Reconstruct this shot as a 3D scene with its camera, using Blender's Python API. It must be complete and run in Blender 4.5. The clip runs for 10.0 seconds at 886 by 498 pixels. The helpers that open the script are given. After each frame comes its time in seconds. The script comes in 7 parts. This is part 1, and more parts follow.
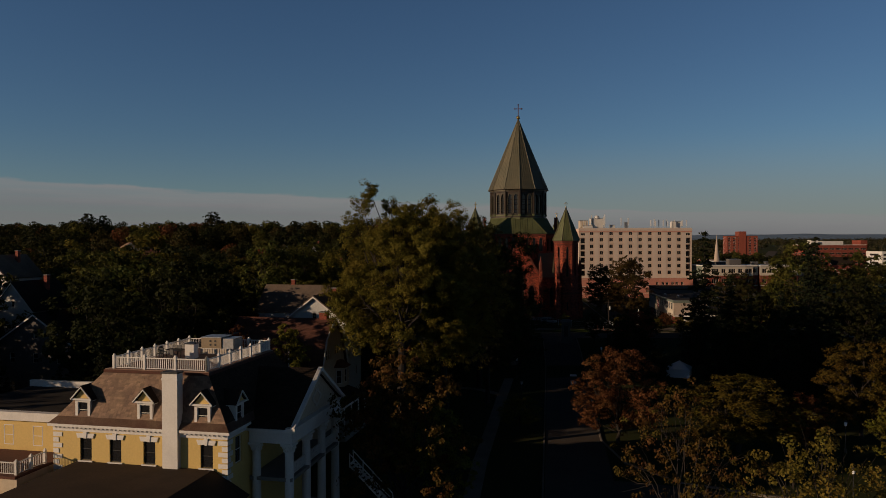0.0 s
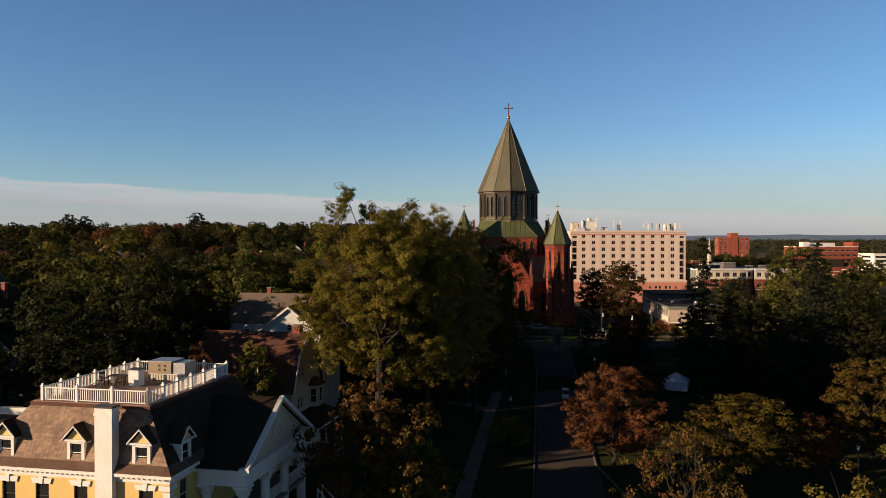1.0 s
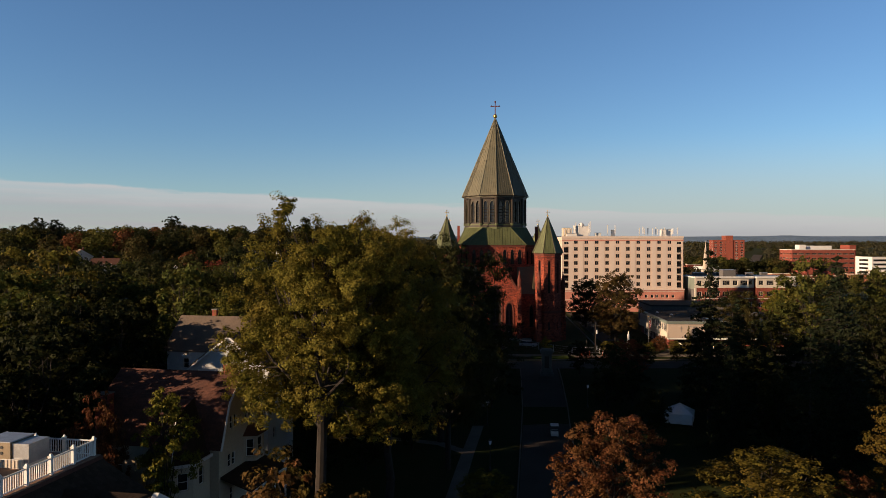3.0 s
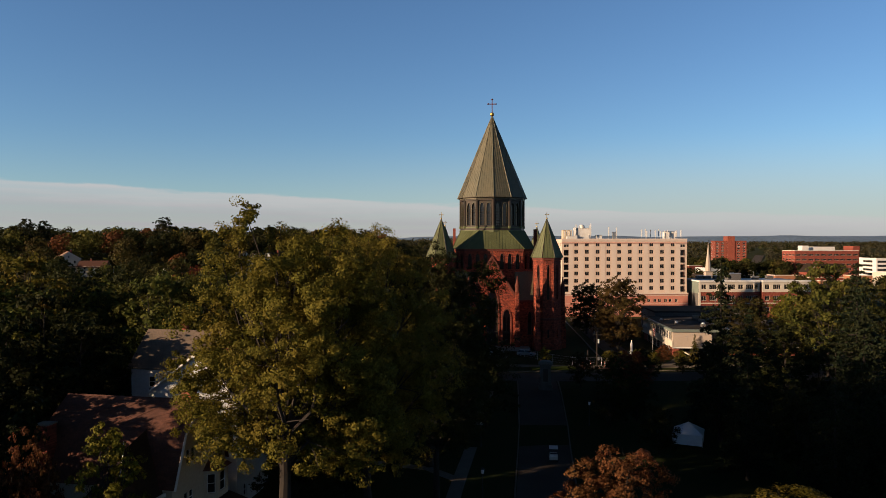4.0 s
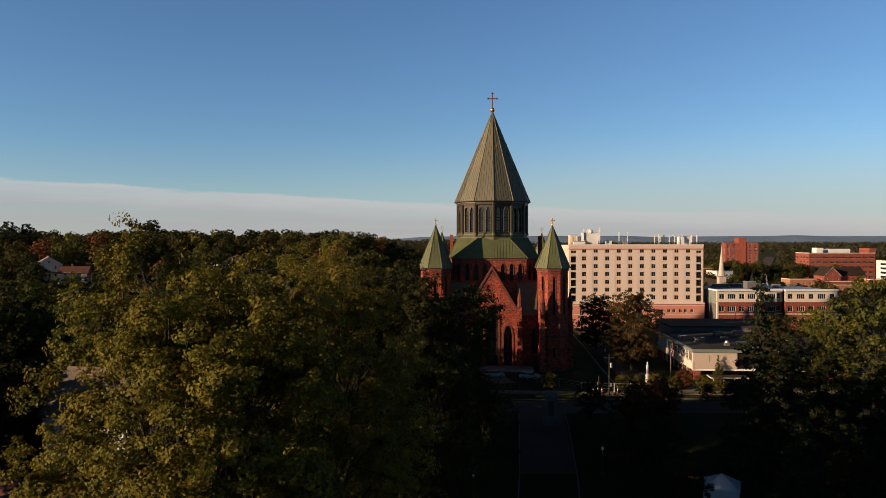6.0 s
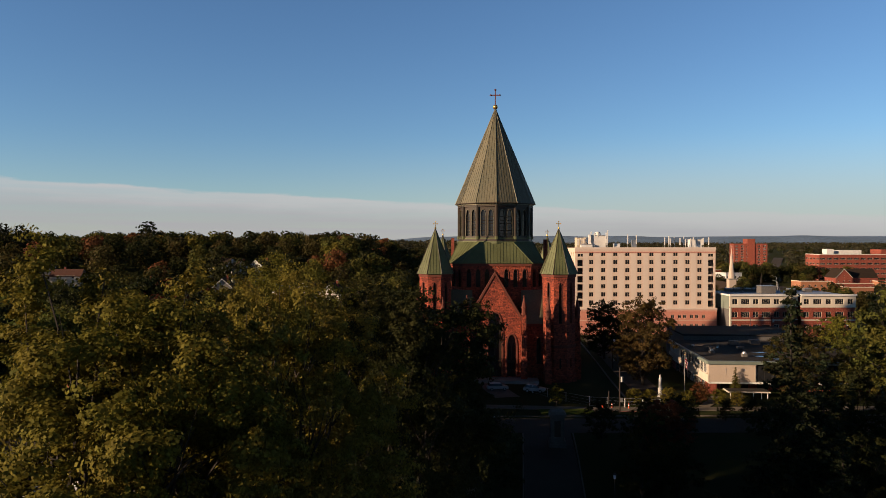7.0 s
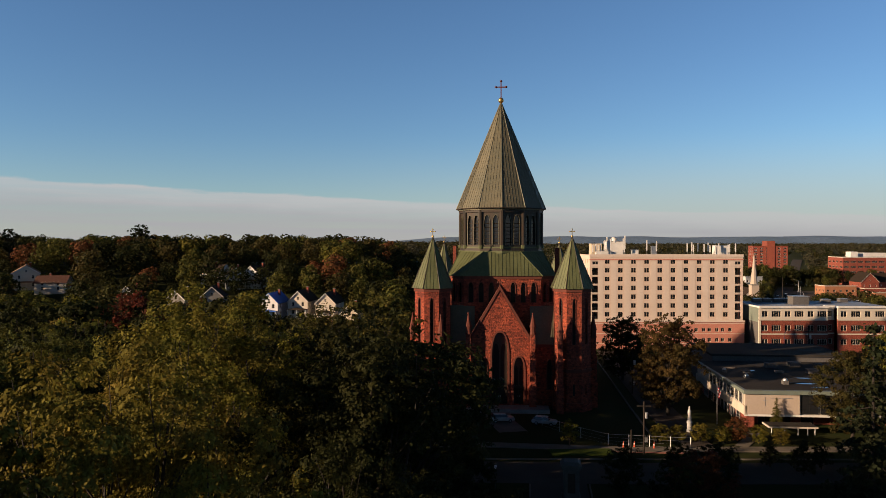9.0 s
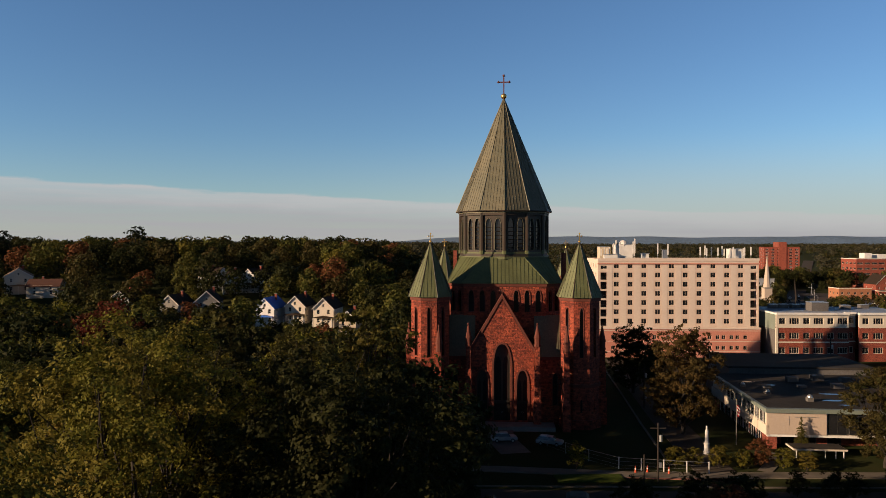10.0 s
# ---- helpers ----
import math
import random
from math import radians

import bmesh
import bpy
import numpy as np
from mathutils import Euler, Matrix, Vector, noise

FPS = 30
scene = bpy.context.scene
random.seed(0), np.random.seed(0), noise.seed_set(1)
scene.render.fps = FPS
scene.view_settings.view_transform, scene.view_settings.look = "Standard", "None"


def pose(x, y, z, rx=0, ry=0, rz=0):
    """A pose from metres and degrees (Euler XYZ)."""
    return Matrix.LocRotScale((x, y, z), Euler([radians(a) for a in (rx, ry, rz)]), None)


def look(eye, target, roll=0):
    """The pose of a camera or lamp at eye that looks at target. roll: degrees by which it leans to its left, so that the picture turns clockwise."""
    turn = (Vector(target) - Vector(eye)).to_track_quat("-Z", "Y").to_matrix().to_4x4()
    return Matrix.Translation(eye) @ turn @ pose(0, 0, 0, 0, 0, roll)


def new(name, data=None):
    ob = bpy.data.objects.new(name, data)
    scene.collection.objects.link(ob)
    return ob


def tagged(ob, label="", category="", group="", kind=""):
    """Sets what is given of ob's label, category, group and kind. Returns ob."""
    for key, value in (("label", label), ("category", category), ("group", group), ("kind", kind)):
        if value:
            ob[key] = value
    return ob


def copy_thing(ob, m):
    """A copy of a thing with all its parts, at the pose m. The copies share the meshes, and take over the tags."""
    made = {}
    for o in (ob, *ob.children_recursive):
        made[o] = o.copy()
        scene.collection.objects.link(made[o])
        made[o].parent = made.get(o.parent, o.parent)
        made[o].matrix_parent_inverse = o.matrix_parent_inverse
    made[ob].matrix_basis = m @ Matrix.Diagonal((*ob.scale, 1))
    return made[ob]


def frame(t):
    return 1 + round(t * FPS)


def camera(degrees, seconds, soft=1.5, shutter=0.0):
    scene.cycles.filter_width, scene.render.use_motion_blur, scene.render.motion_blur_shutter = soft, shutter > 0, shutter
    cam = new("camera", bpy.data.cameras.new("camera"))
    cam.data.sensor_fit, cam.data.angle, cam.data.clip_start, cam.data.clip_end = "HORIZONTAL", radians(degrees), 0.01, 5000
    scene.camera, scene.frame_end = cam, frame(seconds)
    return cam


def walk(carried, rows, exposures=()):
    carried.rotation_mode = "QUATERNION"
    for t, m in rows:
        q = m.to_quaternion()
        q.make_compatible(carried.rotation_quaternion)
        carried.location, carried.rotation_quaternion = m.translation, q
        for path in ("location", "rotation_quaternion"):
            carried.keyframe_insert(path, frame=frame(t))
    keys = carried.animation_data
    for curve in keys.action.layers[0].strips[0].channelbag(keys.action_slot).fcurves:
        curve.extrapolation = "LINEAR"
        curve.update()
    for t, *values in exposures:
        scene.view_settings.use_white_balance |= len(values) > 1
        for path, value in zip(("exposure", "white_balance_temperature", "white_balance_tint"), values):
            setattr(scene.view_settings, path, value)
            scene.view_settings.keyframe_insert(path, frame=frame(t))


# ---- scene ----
cam = camera(63.0, 10.0, soft=0.4)
PATH = [
    (0, (-0.136, -0.36, 25.475), (-0.14, 1.639, 25.452), -0.1),
    (0.5, (0.356, 3.201, 26.0), (0.365, 5.201, 25.977), -0.1),
    (1, (0.964, 6.994, 26.516), (0.984, 8.994, 26.493), -0.0),
    (1.5, (1.621, 10.963, 27.025), (1.651, 12.962, 27.003), 0.0),
    (2, (2.419, 14.916, 27.552), (2.455, 16.915, 27.53), 0.0),
    (2.5, (3.471, 18.934, 28.121), (3.51, 20.934, 28.1), 0.0),
    (4, (6.041, 31.763, 29.745), (6.081, 33.763, 29.723), 0.0),
    (4.5, (6.89, 36.256, 30.314), (6.926, 38.256, 30.292), 0.0),
    (5, (7.537, 40.928, 30.921), (7.57, 42.927, 30.898), 0.0),
    (5.5, (8.354, 45.356, 31.447), (8.383, 47.356, 31.424), 0.0),
    (7, (10.324, 59.024, 32.873), (10.334, 61.024, 32.85), -0.0),
    (7.5, (11.062, 63.316, 33.381), (11.063, 65.316, 33.359), -0.0),
    (8, (11.786, 67.859, 33.773), (11.78, 69.858, 33.75), -0.0),
    (8.5, (12.484, 72.63, 34.343), (12.469, 74.629, 34.32), -0.0),
    (9, (13.135, 77.479, 34.854), (13.112, 79.478, 34.831), -0.0),
    (9.5, (13.91, 82.049, 35.358), (13.875, 84.049, 35.335), -0.0),
    (10, (14.7, 86.76, 35.833), (14.657, 88.759, 35.81), -0.0),
]
EXPOSURES = [(0.0, -0.42), (0.3, 0.54), (0.5, 0.88), (0.8, 0.93), (8.0, 0.91), (10.0, 0.86)]
walk(cam, [(t, look(eye, target, roll)) for t, eye, target, roll in PATH], EXPOSURES)

# ---- daylight ----
SUN_AZ, SUN_EL = 202.0, 13.0        # degrees: where the sun stands, counted from +x towards +y
sun_dir = Vector((math.cos(radians(SUN_AZ)) * math.cos(radians(SUN_EL)), math.sin(radians(SUN_AZ)) * math.cos(radians(SUN_EL)), math.sin(radians(SUN_EL))))
sun_data = bpy.data.lights.new("sun", "SUN")
sun_data.energy, sun_data.angle, sun_data.color = 4.8, radians(0.6), (1.0, 0.72, 0.47)
sun = new("sun", sun_data)
sun.matrix_world = look(sun_dir * 400, (0, 0, 0))

world = bpy.data.worlds.new("sky")
scene.world = world
world.use_nodes = True
wt = world.node_tree
wt.nodes.clear()


def wnode(kind, **settings):
    n = wt.nodes.new(kind)
    for key, value in settings.items():
        setattr(n, key, value)
    return n


w_out = wnode("ShaderNodeOutputWorld")
w_bg = wnode("ShaderNodeBackground")
w_sky = wnode("ShaderNodeTexSky", sky_type="NISHITA", sun_disc=False, sun_elevation=radians(SUN_EL), sun_rotation=radians(90 - SUN_AZ), altitude=100.0, air_density=1.0, dust_density=0.0, ozone_density=2.0)
w_bg.inputs["Strength"].default_value = 0.047
# a low bank of thin cloud, and fainter streaks over it
w_co = wnode("ShaderNodeTexCoord")
w_sep = wnode("ShaderNodeSeparateXYZ")
w_map = wnode("ShaderNodeMapping")
w_map.inputs["Scale"].default_value = (5.0, 5.0, 30.0)
w_noise = wnode("ShaderNodeTexNoise")
w_noise.inputs["Scale"].default_value = 1.8
w_noise.inputs["Detail"].default_value = 9.0
w_noise.inputs["Roughness"].default_value = 0.6
w_tilt = wnode("ShaderNodeMath", operation="MULTIPLY_ADD")      # the bank slopes down towards +x
w_tilt.inputs[1].default_value = 0.042
w_add = wnode("ShaderNodeMath", operation="MULTIPLY_ADD")
w_add.inputs[1].default_value = 0.020
w_band = wnode("ShaderNodeMapRange", interpolation_type="SMOOTHSTEP")
w_band.inputs["From Min"].default_value = 0.0640
w_band.inputs["From Max"].default_value = 0.0590
w_grey = wnode("ShaderNodeMapRange", interpolation_type="SMOOTHSTEP")
w_grey.inputs["From Min"].default_value, w_grey.inputs["From Max"].default_value = 0.060, 0.030
w_body = wnode("ShaderNodeMixRGB")
w_body.inputs["Color1"].default_value, w_body.inputs["Color2"].default_value = (6.1, 5.95, 6.0, 1), (4.7, 4.6, 4.85, 1)
w_fac = wnode("ShaderNodeMath", operation="MULTIPLY")
w_fac.inputs[1].default_value = 0.8
w_mix = wnode("ShaderNodeMixRGB")
L = wt.links.new
L(w_co.outputs["Generated"], w_sep.inputs[0])
L(w_co.outputs["Generated"], w_map.inputs["Vector"])
L(w_map.outputs[0], w_noise.inputs["Vector"])
L(w_sep.outputs["X"], w_tilt.inputs[0])
L(w_sep.outputs["Z"], w_tilt.inputs[2])
L(w_noise.outputs["Fac"], w_add.inputs[0])
L(w_tilt.outputs[0], w_add.inputs[2])
L(w_add.outputs[0], w_band.inputs["Value"])
L(w_add.outputs[0], w_grey.inputs["Value"])
L(w_grey.outputs[0], w_body.inputs["Fac"])
L(w_body.outputs[0], w_mix.inputs["Color2"])
L(w_band.outputs[0], w_fac.inputs[0])
# streaks of thinner and thicker cloud within the bank
w_map2 = wnode("ShaderNodeMapping")
w_map2.inputs["Scale"].default_value = (3.0, 3.0, 75.0)
w_map2.inputs["Rotation"].default_value = (0.0, 0.03, 0.0)
w_streak = wnode("ShaderNodeTexNoise")
w_streak.inputs["Scale"].default_value, w_streak.inputs["Detail"].default_value = 1.3, 8.0
w_thick = wnode("ShaderNodeMapRange")
w_thick.inputs["From Min"].default_value, w_thick.inputs["From Max"].default_value = 0.35, 0.65
w_thick.inputs["To Min"].default_value, w_thick.inputs["To Max"].default_value = 0.72, 1.12
w_cov = wnode("ShaderNodeMath", operation="MULTIPLY")
L(w_co.outputs["Generated"], w_map2.inputs["Vector"])
L(w_map2.outputs[0], w_streak.inputs["Vector"])
L(w_streak.outputs["Fac"], w_thick.inputs["Value"])
L(w_fac.outputs[0], w_cov.inputs[0])
L(w_thick.outputs[0], w_cov.inputs[1])
L(w_cov.outputs[0], w_mix.inputs["Fac"])
w_tint = wnode("ShaderNodeMixRGB", blend_type="MULTIPLY")      # the film's cool balance
w_tint.inputs["Fac"].default_value = 1.0
w_tint.inputs["Color2"].default_value = (0.87, 1.12, 1.45, 1)
L(w_sky.outputs[0], w_tint.inputs["Color1"])
# pale haze low over the land, thicker towards +x
w_low = wnode("ShaderNodeMapRange", interpolation_type="SMOOTHSTEP")
w_low.inputs["From Min"].default_value, w_low.inputs["From Max"].default_value = 0.15, 0.012
w_east = wnode("ShaderNodeMapRange", interpolation_type="SMOOTHSTEP")
w_east.inputs["From Min"].default_value, w_east.inputs["From Max"].default_value = -0.35, 0.40
w_east.inputs["To Min"].default_value, w_east.inputs["To Max"].default_value = 0.18, 0.72
w_hz = wnode("ShaderNodeMath", operation="MULTIPLY")
w_haze = wnode("ShaderNodeMixRGB")
w_haze.inputs["Color2"].default_value = (5.0, 5.05, 5.15, 1)
L(w_sep.outputs["Z"], w_low.inputs["Value"])
L(w_sep.outputs["X"], w_east.inputs["Value"])
L(w_low.outputs[0], w_hz.inputs[0])
L(w_east.outputs[0], w_hz.inputs[1])
L(w_hz.outputs[0], w_haze.inputs["Fac"])
L(w_tint.outputs[0], w_haze.inputs["Color1"])
L(w_haze.outputs[0], w_mix.inputs["Color1"])
# the unseen upper sky, dimmed far beyond evening's own deepening, to cut fill light
w_fill_dim = wnode("ShaderNodeMapRange", interpolation_type="SMOOTHSTEP")
w_fill_dim.inputs["From Min"].default_value, w_fill_dim.inputs["From Max"].default_value = 0.30, 0.64
w_fill_dim.inputs["To Min"].default_value, w_fill_dim.inputs["To Max"].default_value = 1.0, 0.11
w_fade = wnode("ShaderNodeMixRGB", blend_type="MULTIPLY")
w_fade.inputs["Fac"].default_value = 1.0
L(w_sep.outputs["Z"], w_fill_dim.inputs["Value"])
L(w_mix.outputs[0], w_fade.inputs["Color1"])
L(w_fill_dim.outputs[0], w_fade.inputs["Color2"])
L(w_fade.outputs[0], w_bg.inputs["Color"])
L(w_bg.outputs[0], w_out.inputs["Surface"])


# ---- materials ----
def material(name, colour, second=None, scale=1.0, rough=0.8, metal=0.0, bump=0.0, fine=12.0, spread=0.08, each=0.0, coat=0.0, spec=0.4):
    """A surface whose colour drifts to a second one in patches (scale, per metre), with finer grain over it, relief and a change from piece to piece."""
    m = bpy.data.materials.new(name)
    m.use_nodes = True
    nt = m.node_tree
    b = nt.nodes["Principled BSDF"]
    b.inputs["Roughness"].default_value, b.inputs["Metallic"].default_value, b.inputs["Specular IOR Level"].default_value = rough, metal, spec
    b.inputs["Coat Weight"].default_value = coat
    co = nt.nodes.new("ShaderNodeTexCoord")
    big = nt.nodes.new("ShaderNodeTexNoise")
    big.inputs["Scale"].default_value, big.inputs["Detail"].default_value = scale, 5.0
    small = nt.nodes.new("ShaderNodeTexNoise")
    small.inputs["Scale"].default_value, small.inputs["Detail"].default_value = scale * fine, 4.0
    ramp = nt.nodes.new("ShaderNodeMapRange")
    ramp.inputs["From Min"].default_value, ramp.inputs["From Max"].default_value = 0.36, 0.64
    mix = nt.nodes.new("ShaderNodeMixRGB")
    mix.inputs["Color1"].default_value = (*colour, 1)
    mix.inputs["Color2"].default_value = (*(second or tuple(c * 0.7 for c in colour)), 1)
    hsv = nt.nodes.new("ShaderNodeHueSaturation")
    val = nt.nodes.new("ShaderNodeMapRange")
    val.inputs["From Min"].default_value, val.inputs["From Max"].default_value = 0.3, 0.7
    val.inputs["To Min"].default_value, val.inputs["To Max"].default_value = 1 - spread * 2, 1 + spread * 2
    link = nt.links.new
    link(co.outputs["Object"], big.inputs["Vector"])
    link(co.outputs["Object"], small.inputs["Vector"])
    link(big.outputs["Fac"], ramp.inputs["Value"])
    link(ramp.outputs[0], mix.inputs["Fac"])
    link(mix.outputs[0], hsv.inputs["Color"])
    link(small.outputs["Fac"], val.inputs["Value"])
    out = val.outputs[0]
    if each:
        info = nt.nodes.new("ShaderNodeObjectInfo")
        geo = nt.nodes.new("ShaderNodeNewGeometry")
        both = nt.nodes.new("ShaderNodeMath")
        both.operation = "ADD"
        frac = nt.nodes.new("ShaderNodeMath")
        frac.operation = "FRACT"
        rnd = nt.nodes.new("ShaderNodeMapRange")
        rnd.inputs["To Min"].default_value, rnd.inputs["To Max"].default_value = 1 - each, 1 + each
        times = nt.nodes.new("ShaderNodeMath")
        times.operation = "MULTIPLY"
        link(info.outputs["Random"], both.inputs[0])
        link(geo.outputs["Random Per Island"], both.inputs[1])
        link(both.outputs[0], frac.inputs[0])
        link(frac.outputs[0], rnd.inputs["Value"])
        link(rnd.outputs[0], times.inputs[0])
        link(out, times.inputs[1])
        out = times.outputs[0]
    link(out, hsv.inputs["Value"])
    link(hsv.outputs[0], b.inputs["Base Color"])
    if bump:
        bm_ = nt.nodes.new("ShaderNodeBump")
        bm_.inputs["Strength"].default_value, bm_.inputs["Distance"].default_value = bump, 0.02
        link(small.outputs["Fac"], bm_.inputs["Height"])
        link(bm_.outputs[0], b.inputs["Normal"])
    return m


def leaf_material(name, colour, second, gap=0.35):
    """Leaves: two colours in drifts through the crown, a different value for each leaf, light that comes through."""
    m = bpy.data.materials.new(name)
    m.use_nodes = True
    nt = m.node_tree
    b = nt.nodes["Principled BSDF"]
    b.inputs["Roughness"].default_value, b.inputs["Specular IOR Level"].default_value = 0.7, 0.06
    co = nt.nodes.new("ShaderNodeTexCoord")
    big = nt.nodes.new("ShaderNodeTexNoise")
    big.inputs["Scale"].default_value, big.inputs["Detail"].default_value = gap, 3.0
    geo = nt.nodes.new("ShaderNodeNewGeometry")
    info = nt.nodes.new("ShaderNodeObjectInfo")
    ramp = nt.nodes.new("ShaderNodeMapRange")
    ramp.inputs["From Min"].default_value, ramp.inputs["From Max"].default_value = 0.35, 0.65
    mix = nt.nodes.new("ShaderNodeMixRGB")
    mix.inputs["Color1"].default_value, mix.inputs["Color2"].default_value = (*colour, 1), (*second, 1)
    hsv = nt.nodes.new("ShaderNodeHueSaturation")
    val = nt.nodes.new("ShaderNodeMapRange")
    val.inputs["To Min"].default_value, val.inputs["To Max"].default_value = 0.6, 1.4
    hue = nt.nodes.new("ShaderNodeMapRange")
    hue.inputs["To Min"].default_value, hue.inputs["To Max"].default_value = 0.478, 0.515
    trans = nt.nodes.new("ShaderNodeBsdfTranslucent")
    shade = nt.nodes.new("ShaderNodeMixShader")
    shade.inputs[0].default_value = 0.34
    link = nt.links.new
    link(co.outputs["Object"], big.inputs["Vector"])
    link(big.outputs["Fac"], ramp.inputs["Value"])
    link(ramp.outputs[0], mix.inputs["Fac"])
    link(mix.outputs[0], hsv.inputs["Color"])
    link(geo.outputs["Random Per Island"], val.inputs["Value"])
    link(val.outputs[0], hsv.inputs["Value"])
    link(info.outputs["Random"], hue.inputs["Value"])
    link(hue.outputs[0], hsv.inputs["Hue"])
    link(hsv.outputs[0], b.inputs["Base Color"])
    link(hsv.outputs[0], trans.inputs["Color"])
    link(b.outputs[0], shade.inputs[1])
    link(trans.outputs[0], shade.inputs[2])
    link(shade.outputs[0], nt.nodes["Material Output"].inputs["Surface"])
    return m


def coursed(name, colour, second, mortar, w, h, joint=0.02, rough=0.9):
    """Masonry too small to pick apart: courses of stones in drifting colours, with joints, over a wall built in its own xz plane."""
    m = material(name, colour, second, 0.35, rough, bump=0.5, fine=9, spread=0.14)
    nt = m.node_tree
    b = nt.nodes["Principled BSDF"]
    if w > 0.5:                                     # rock-faced blocks
        relief = [n for n in nt.nodes if n.type == "BUMP"][0]
        relief.inputs["Strength"].default_value, relief.inputs["Distance"].default_value = 1.0, 0.16
    old = b.inputs["Base Color"].links[0].from_socket
    co = nt.nodes.new("ShaderNodeTexCoord")
    sep, com = nt.nodes.new("ShaderNodeSeparateXYZ"), nt.nodes.new("ShaderNodeCombineXYZ")
    brick = nt.nodes.new("ShaderNodeTexBrick")
    brick.inputs["Scale"].default_value = 1.0
    brick.inputs["Brick Width"].default_value, brick.inputs["Row Height"].default_value, brick.inputs["Mortar Size"].default_value = w, h, joint
    brick.inputs["Color1"].default_value, brick.inputs["Color2"].default_value, brick.inputs["Mortar"].default_value = (1.25, 1.2, 1.2, 1), (0.46, 0.44, 0.46, 1), (*mortar, 1)
    mul = nt.nodes.new("ShaderNodeMixRGB")
    mul.blend_type = "MULTIPLY"
    mul.inputs["Fac"].default_value = 1.0
    link = nt.links.new
    link(co.outputs["Object"], sep.inputs[0])
    link(sep.outputs["X"], com.inputs["X"])
    link(sep.outputs["Z"], com.inputs["Y"])
    link(com.outputs[0], brick.inputs["Vector"])
    link(old, mul.inputs["Color1"])
    link(brick.outputs["Color"], mul.inputs["Color2"])
    if w < 0.5:
        link(mul.outputs[0], b.inputs["Base Color"])
        return m
    # darker speckles scattered at random over the blocks
    spots = nt.nodes.new("ShaderNodeTexNoise")
    spots.inputs["Scale"].default_value, spots.inputs["Detail"].default_value, spots.inputs["Roughness"].default_value = 1.7, 5.0, 0.65
    dark = nt.nodes.new("ShaderNodeMapRange")
    dark.inputs["From Min"].default_value, dark.inputs["From Max"].default_value = 0.50, 0.64
    dark.inputs["To Min"].default_value, dark.inputs["To Max"].default_value = 1.05, 0.36
    speckle = nt.nodes.new("ShaderNodeMixRGB")
    speckle.blend_type = "MULTIPLY"
    speckle.inputs["Fac"].default_value = 1.0
    link(co.outputs["Object"], spots.inputs["Vector"])
    link(spots.outputs["Fac"], dark.inputs["Value"])
    link(mul.outputs[0], speckle.inputs["Color1"])
    link(dark.outputs[0], speckle.inputs["Color2"])
    link(speckle.outputs[0], b.inputs["Base Color"])
    return m


M_grass = material("grass", (0.026, 0.034, 0.010), (0.036, 0.036, 0.013), 0.12, 1.0, fine=60, bump=0.4, spec=0.05)
M_asphalt = material("asphalt", (0.062, 0.050, 0.041), (0.074, 0.061, 0.05), 0.2, 0.95, fine=80, bump=0.2, spec=0.1)
M_concrete = material("concrete", (0.22, 0.205, 0.185), (0.17, 0.16, 0.145), 0.4, 0.9, fine=30, bump=0.15, spec=0.2)
M_path = material("footpath", (0.16, 0.135, 0.11), (0.125, 0.108, 0.088), 0.4, 0.95, fine=30, bump=0.15, spec=0.1)
M_sandstone = coursed("red_sandstone", (0.268, 0.0545, 0.0255), (0.178, 0.0335, 0.0175), (0.68, 0.66, 0.66), 0.62, 0.31)
M_stone_trim = material("sandstone_trim", (0.114, 0.0287, 0.0168), (0.0835, 0.0212, 0.0132), 0.6, 0.85, bump=0.3)
M_copper = material("green_copper", (0.096, 0.106, 0.0441), (0.07, 0.077, 0.0311), 0.25, 0.55, metal=0.15, bump=0.1, each=0.06)
M_copper_brown = material("brown_copper", (0.118, 0.104, 0.066), (0.092, 0.088, 0.058), 0.2, 0.55, metal=0.1, bump=0.1, each=0.08)
M_copper_aged = material("aged_copper", (0.102, 0.0884, 0.051), (0.0765, 0.0714, 0.0442), 0.3, 0.6, metal=0.15, bump=0.1)
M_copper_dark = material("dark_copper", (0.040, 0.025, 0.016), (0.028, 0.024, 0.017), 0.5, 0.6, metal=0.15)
M_gold = material("gilding", (0.75, 0.46, 0.14), (0.6, 0.36, 0.1), 2.0, 0.35, metal=0.9)
M_glass = material("dark_glass", (0.012, 0.013, 0.015), (0.02, 0.02, 0.022), 0.4, 0.08, spec=0.5)
M_stained = material("dark_leaded_glass", (0.012, 0.010, 0.010), (0.02, 0.014, 0.012), 1.5, 0.5, spec=0.15)
M_brick = coursed("red_brick", (0.244, 0.0579, 0.0335), (0.195, 0.0475, 0.0292), (0.95, 1.0, 1.0), 0.24, 0.085, 0.01)
M_white = material("white_paint", (0.651, 0.625, 0.59), (0.581, 0.554, 0.519), 0.6, 0.55, spread=0.03)
M_yellow = material("yellow_clapboard", (0.577, 0.406, 0.133), (0.546, 0.382, 0.129), 0.5, 0.65, spread=0.03)
M_slate = material("brown_slate", (0.226, 0.144, 0.0897), (0.16, 0.0936, 0.0624), 0.6, 0.75, bump=0.3, each=0.3)
M_slate_dark = material("dark_shingle", (0.036, 0.023, 0.015), (0.026, 0.017, 0.011), 0.5, 0.9, bump=0.3, each=0.25, spec=0.2)
M_apron = material("weathered_apron", (0.234, 0.148, 0.101), (0.187, 0.101, 0.0702), 0.8, 0.7, spread=0.1)
M_brown_roof = material("brown_shingle", (0.101, 0.0374, 0.0234), (0.078, 0.0296, 0.0195), 0.4, 0.9, bump=0.3, each=0.15)
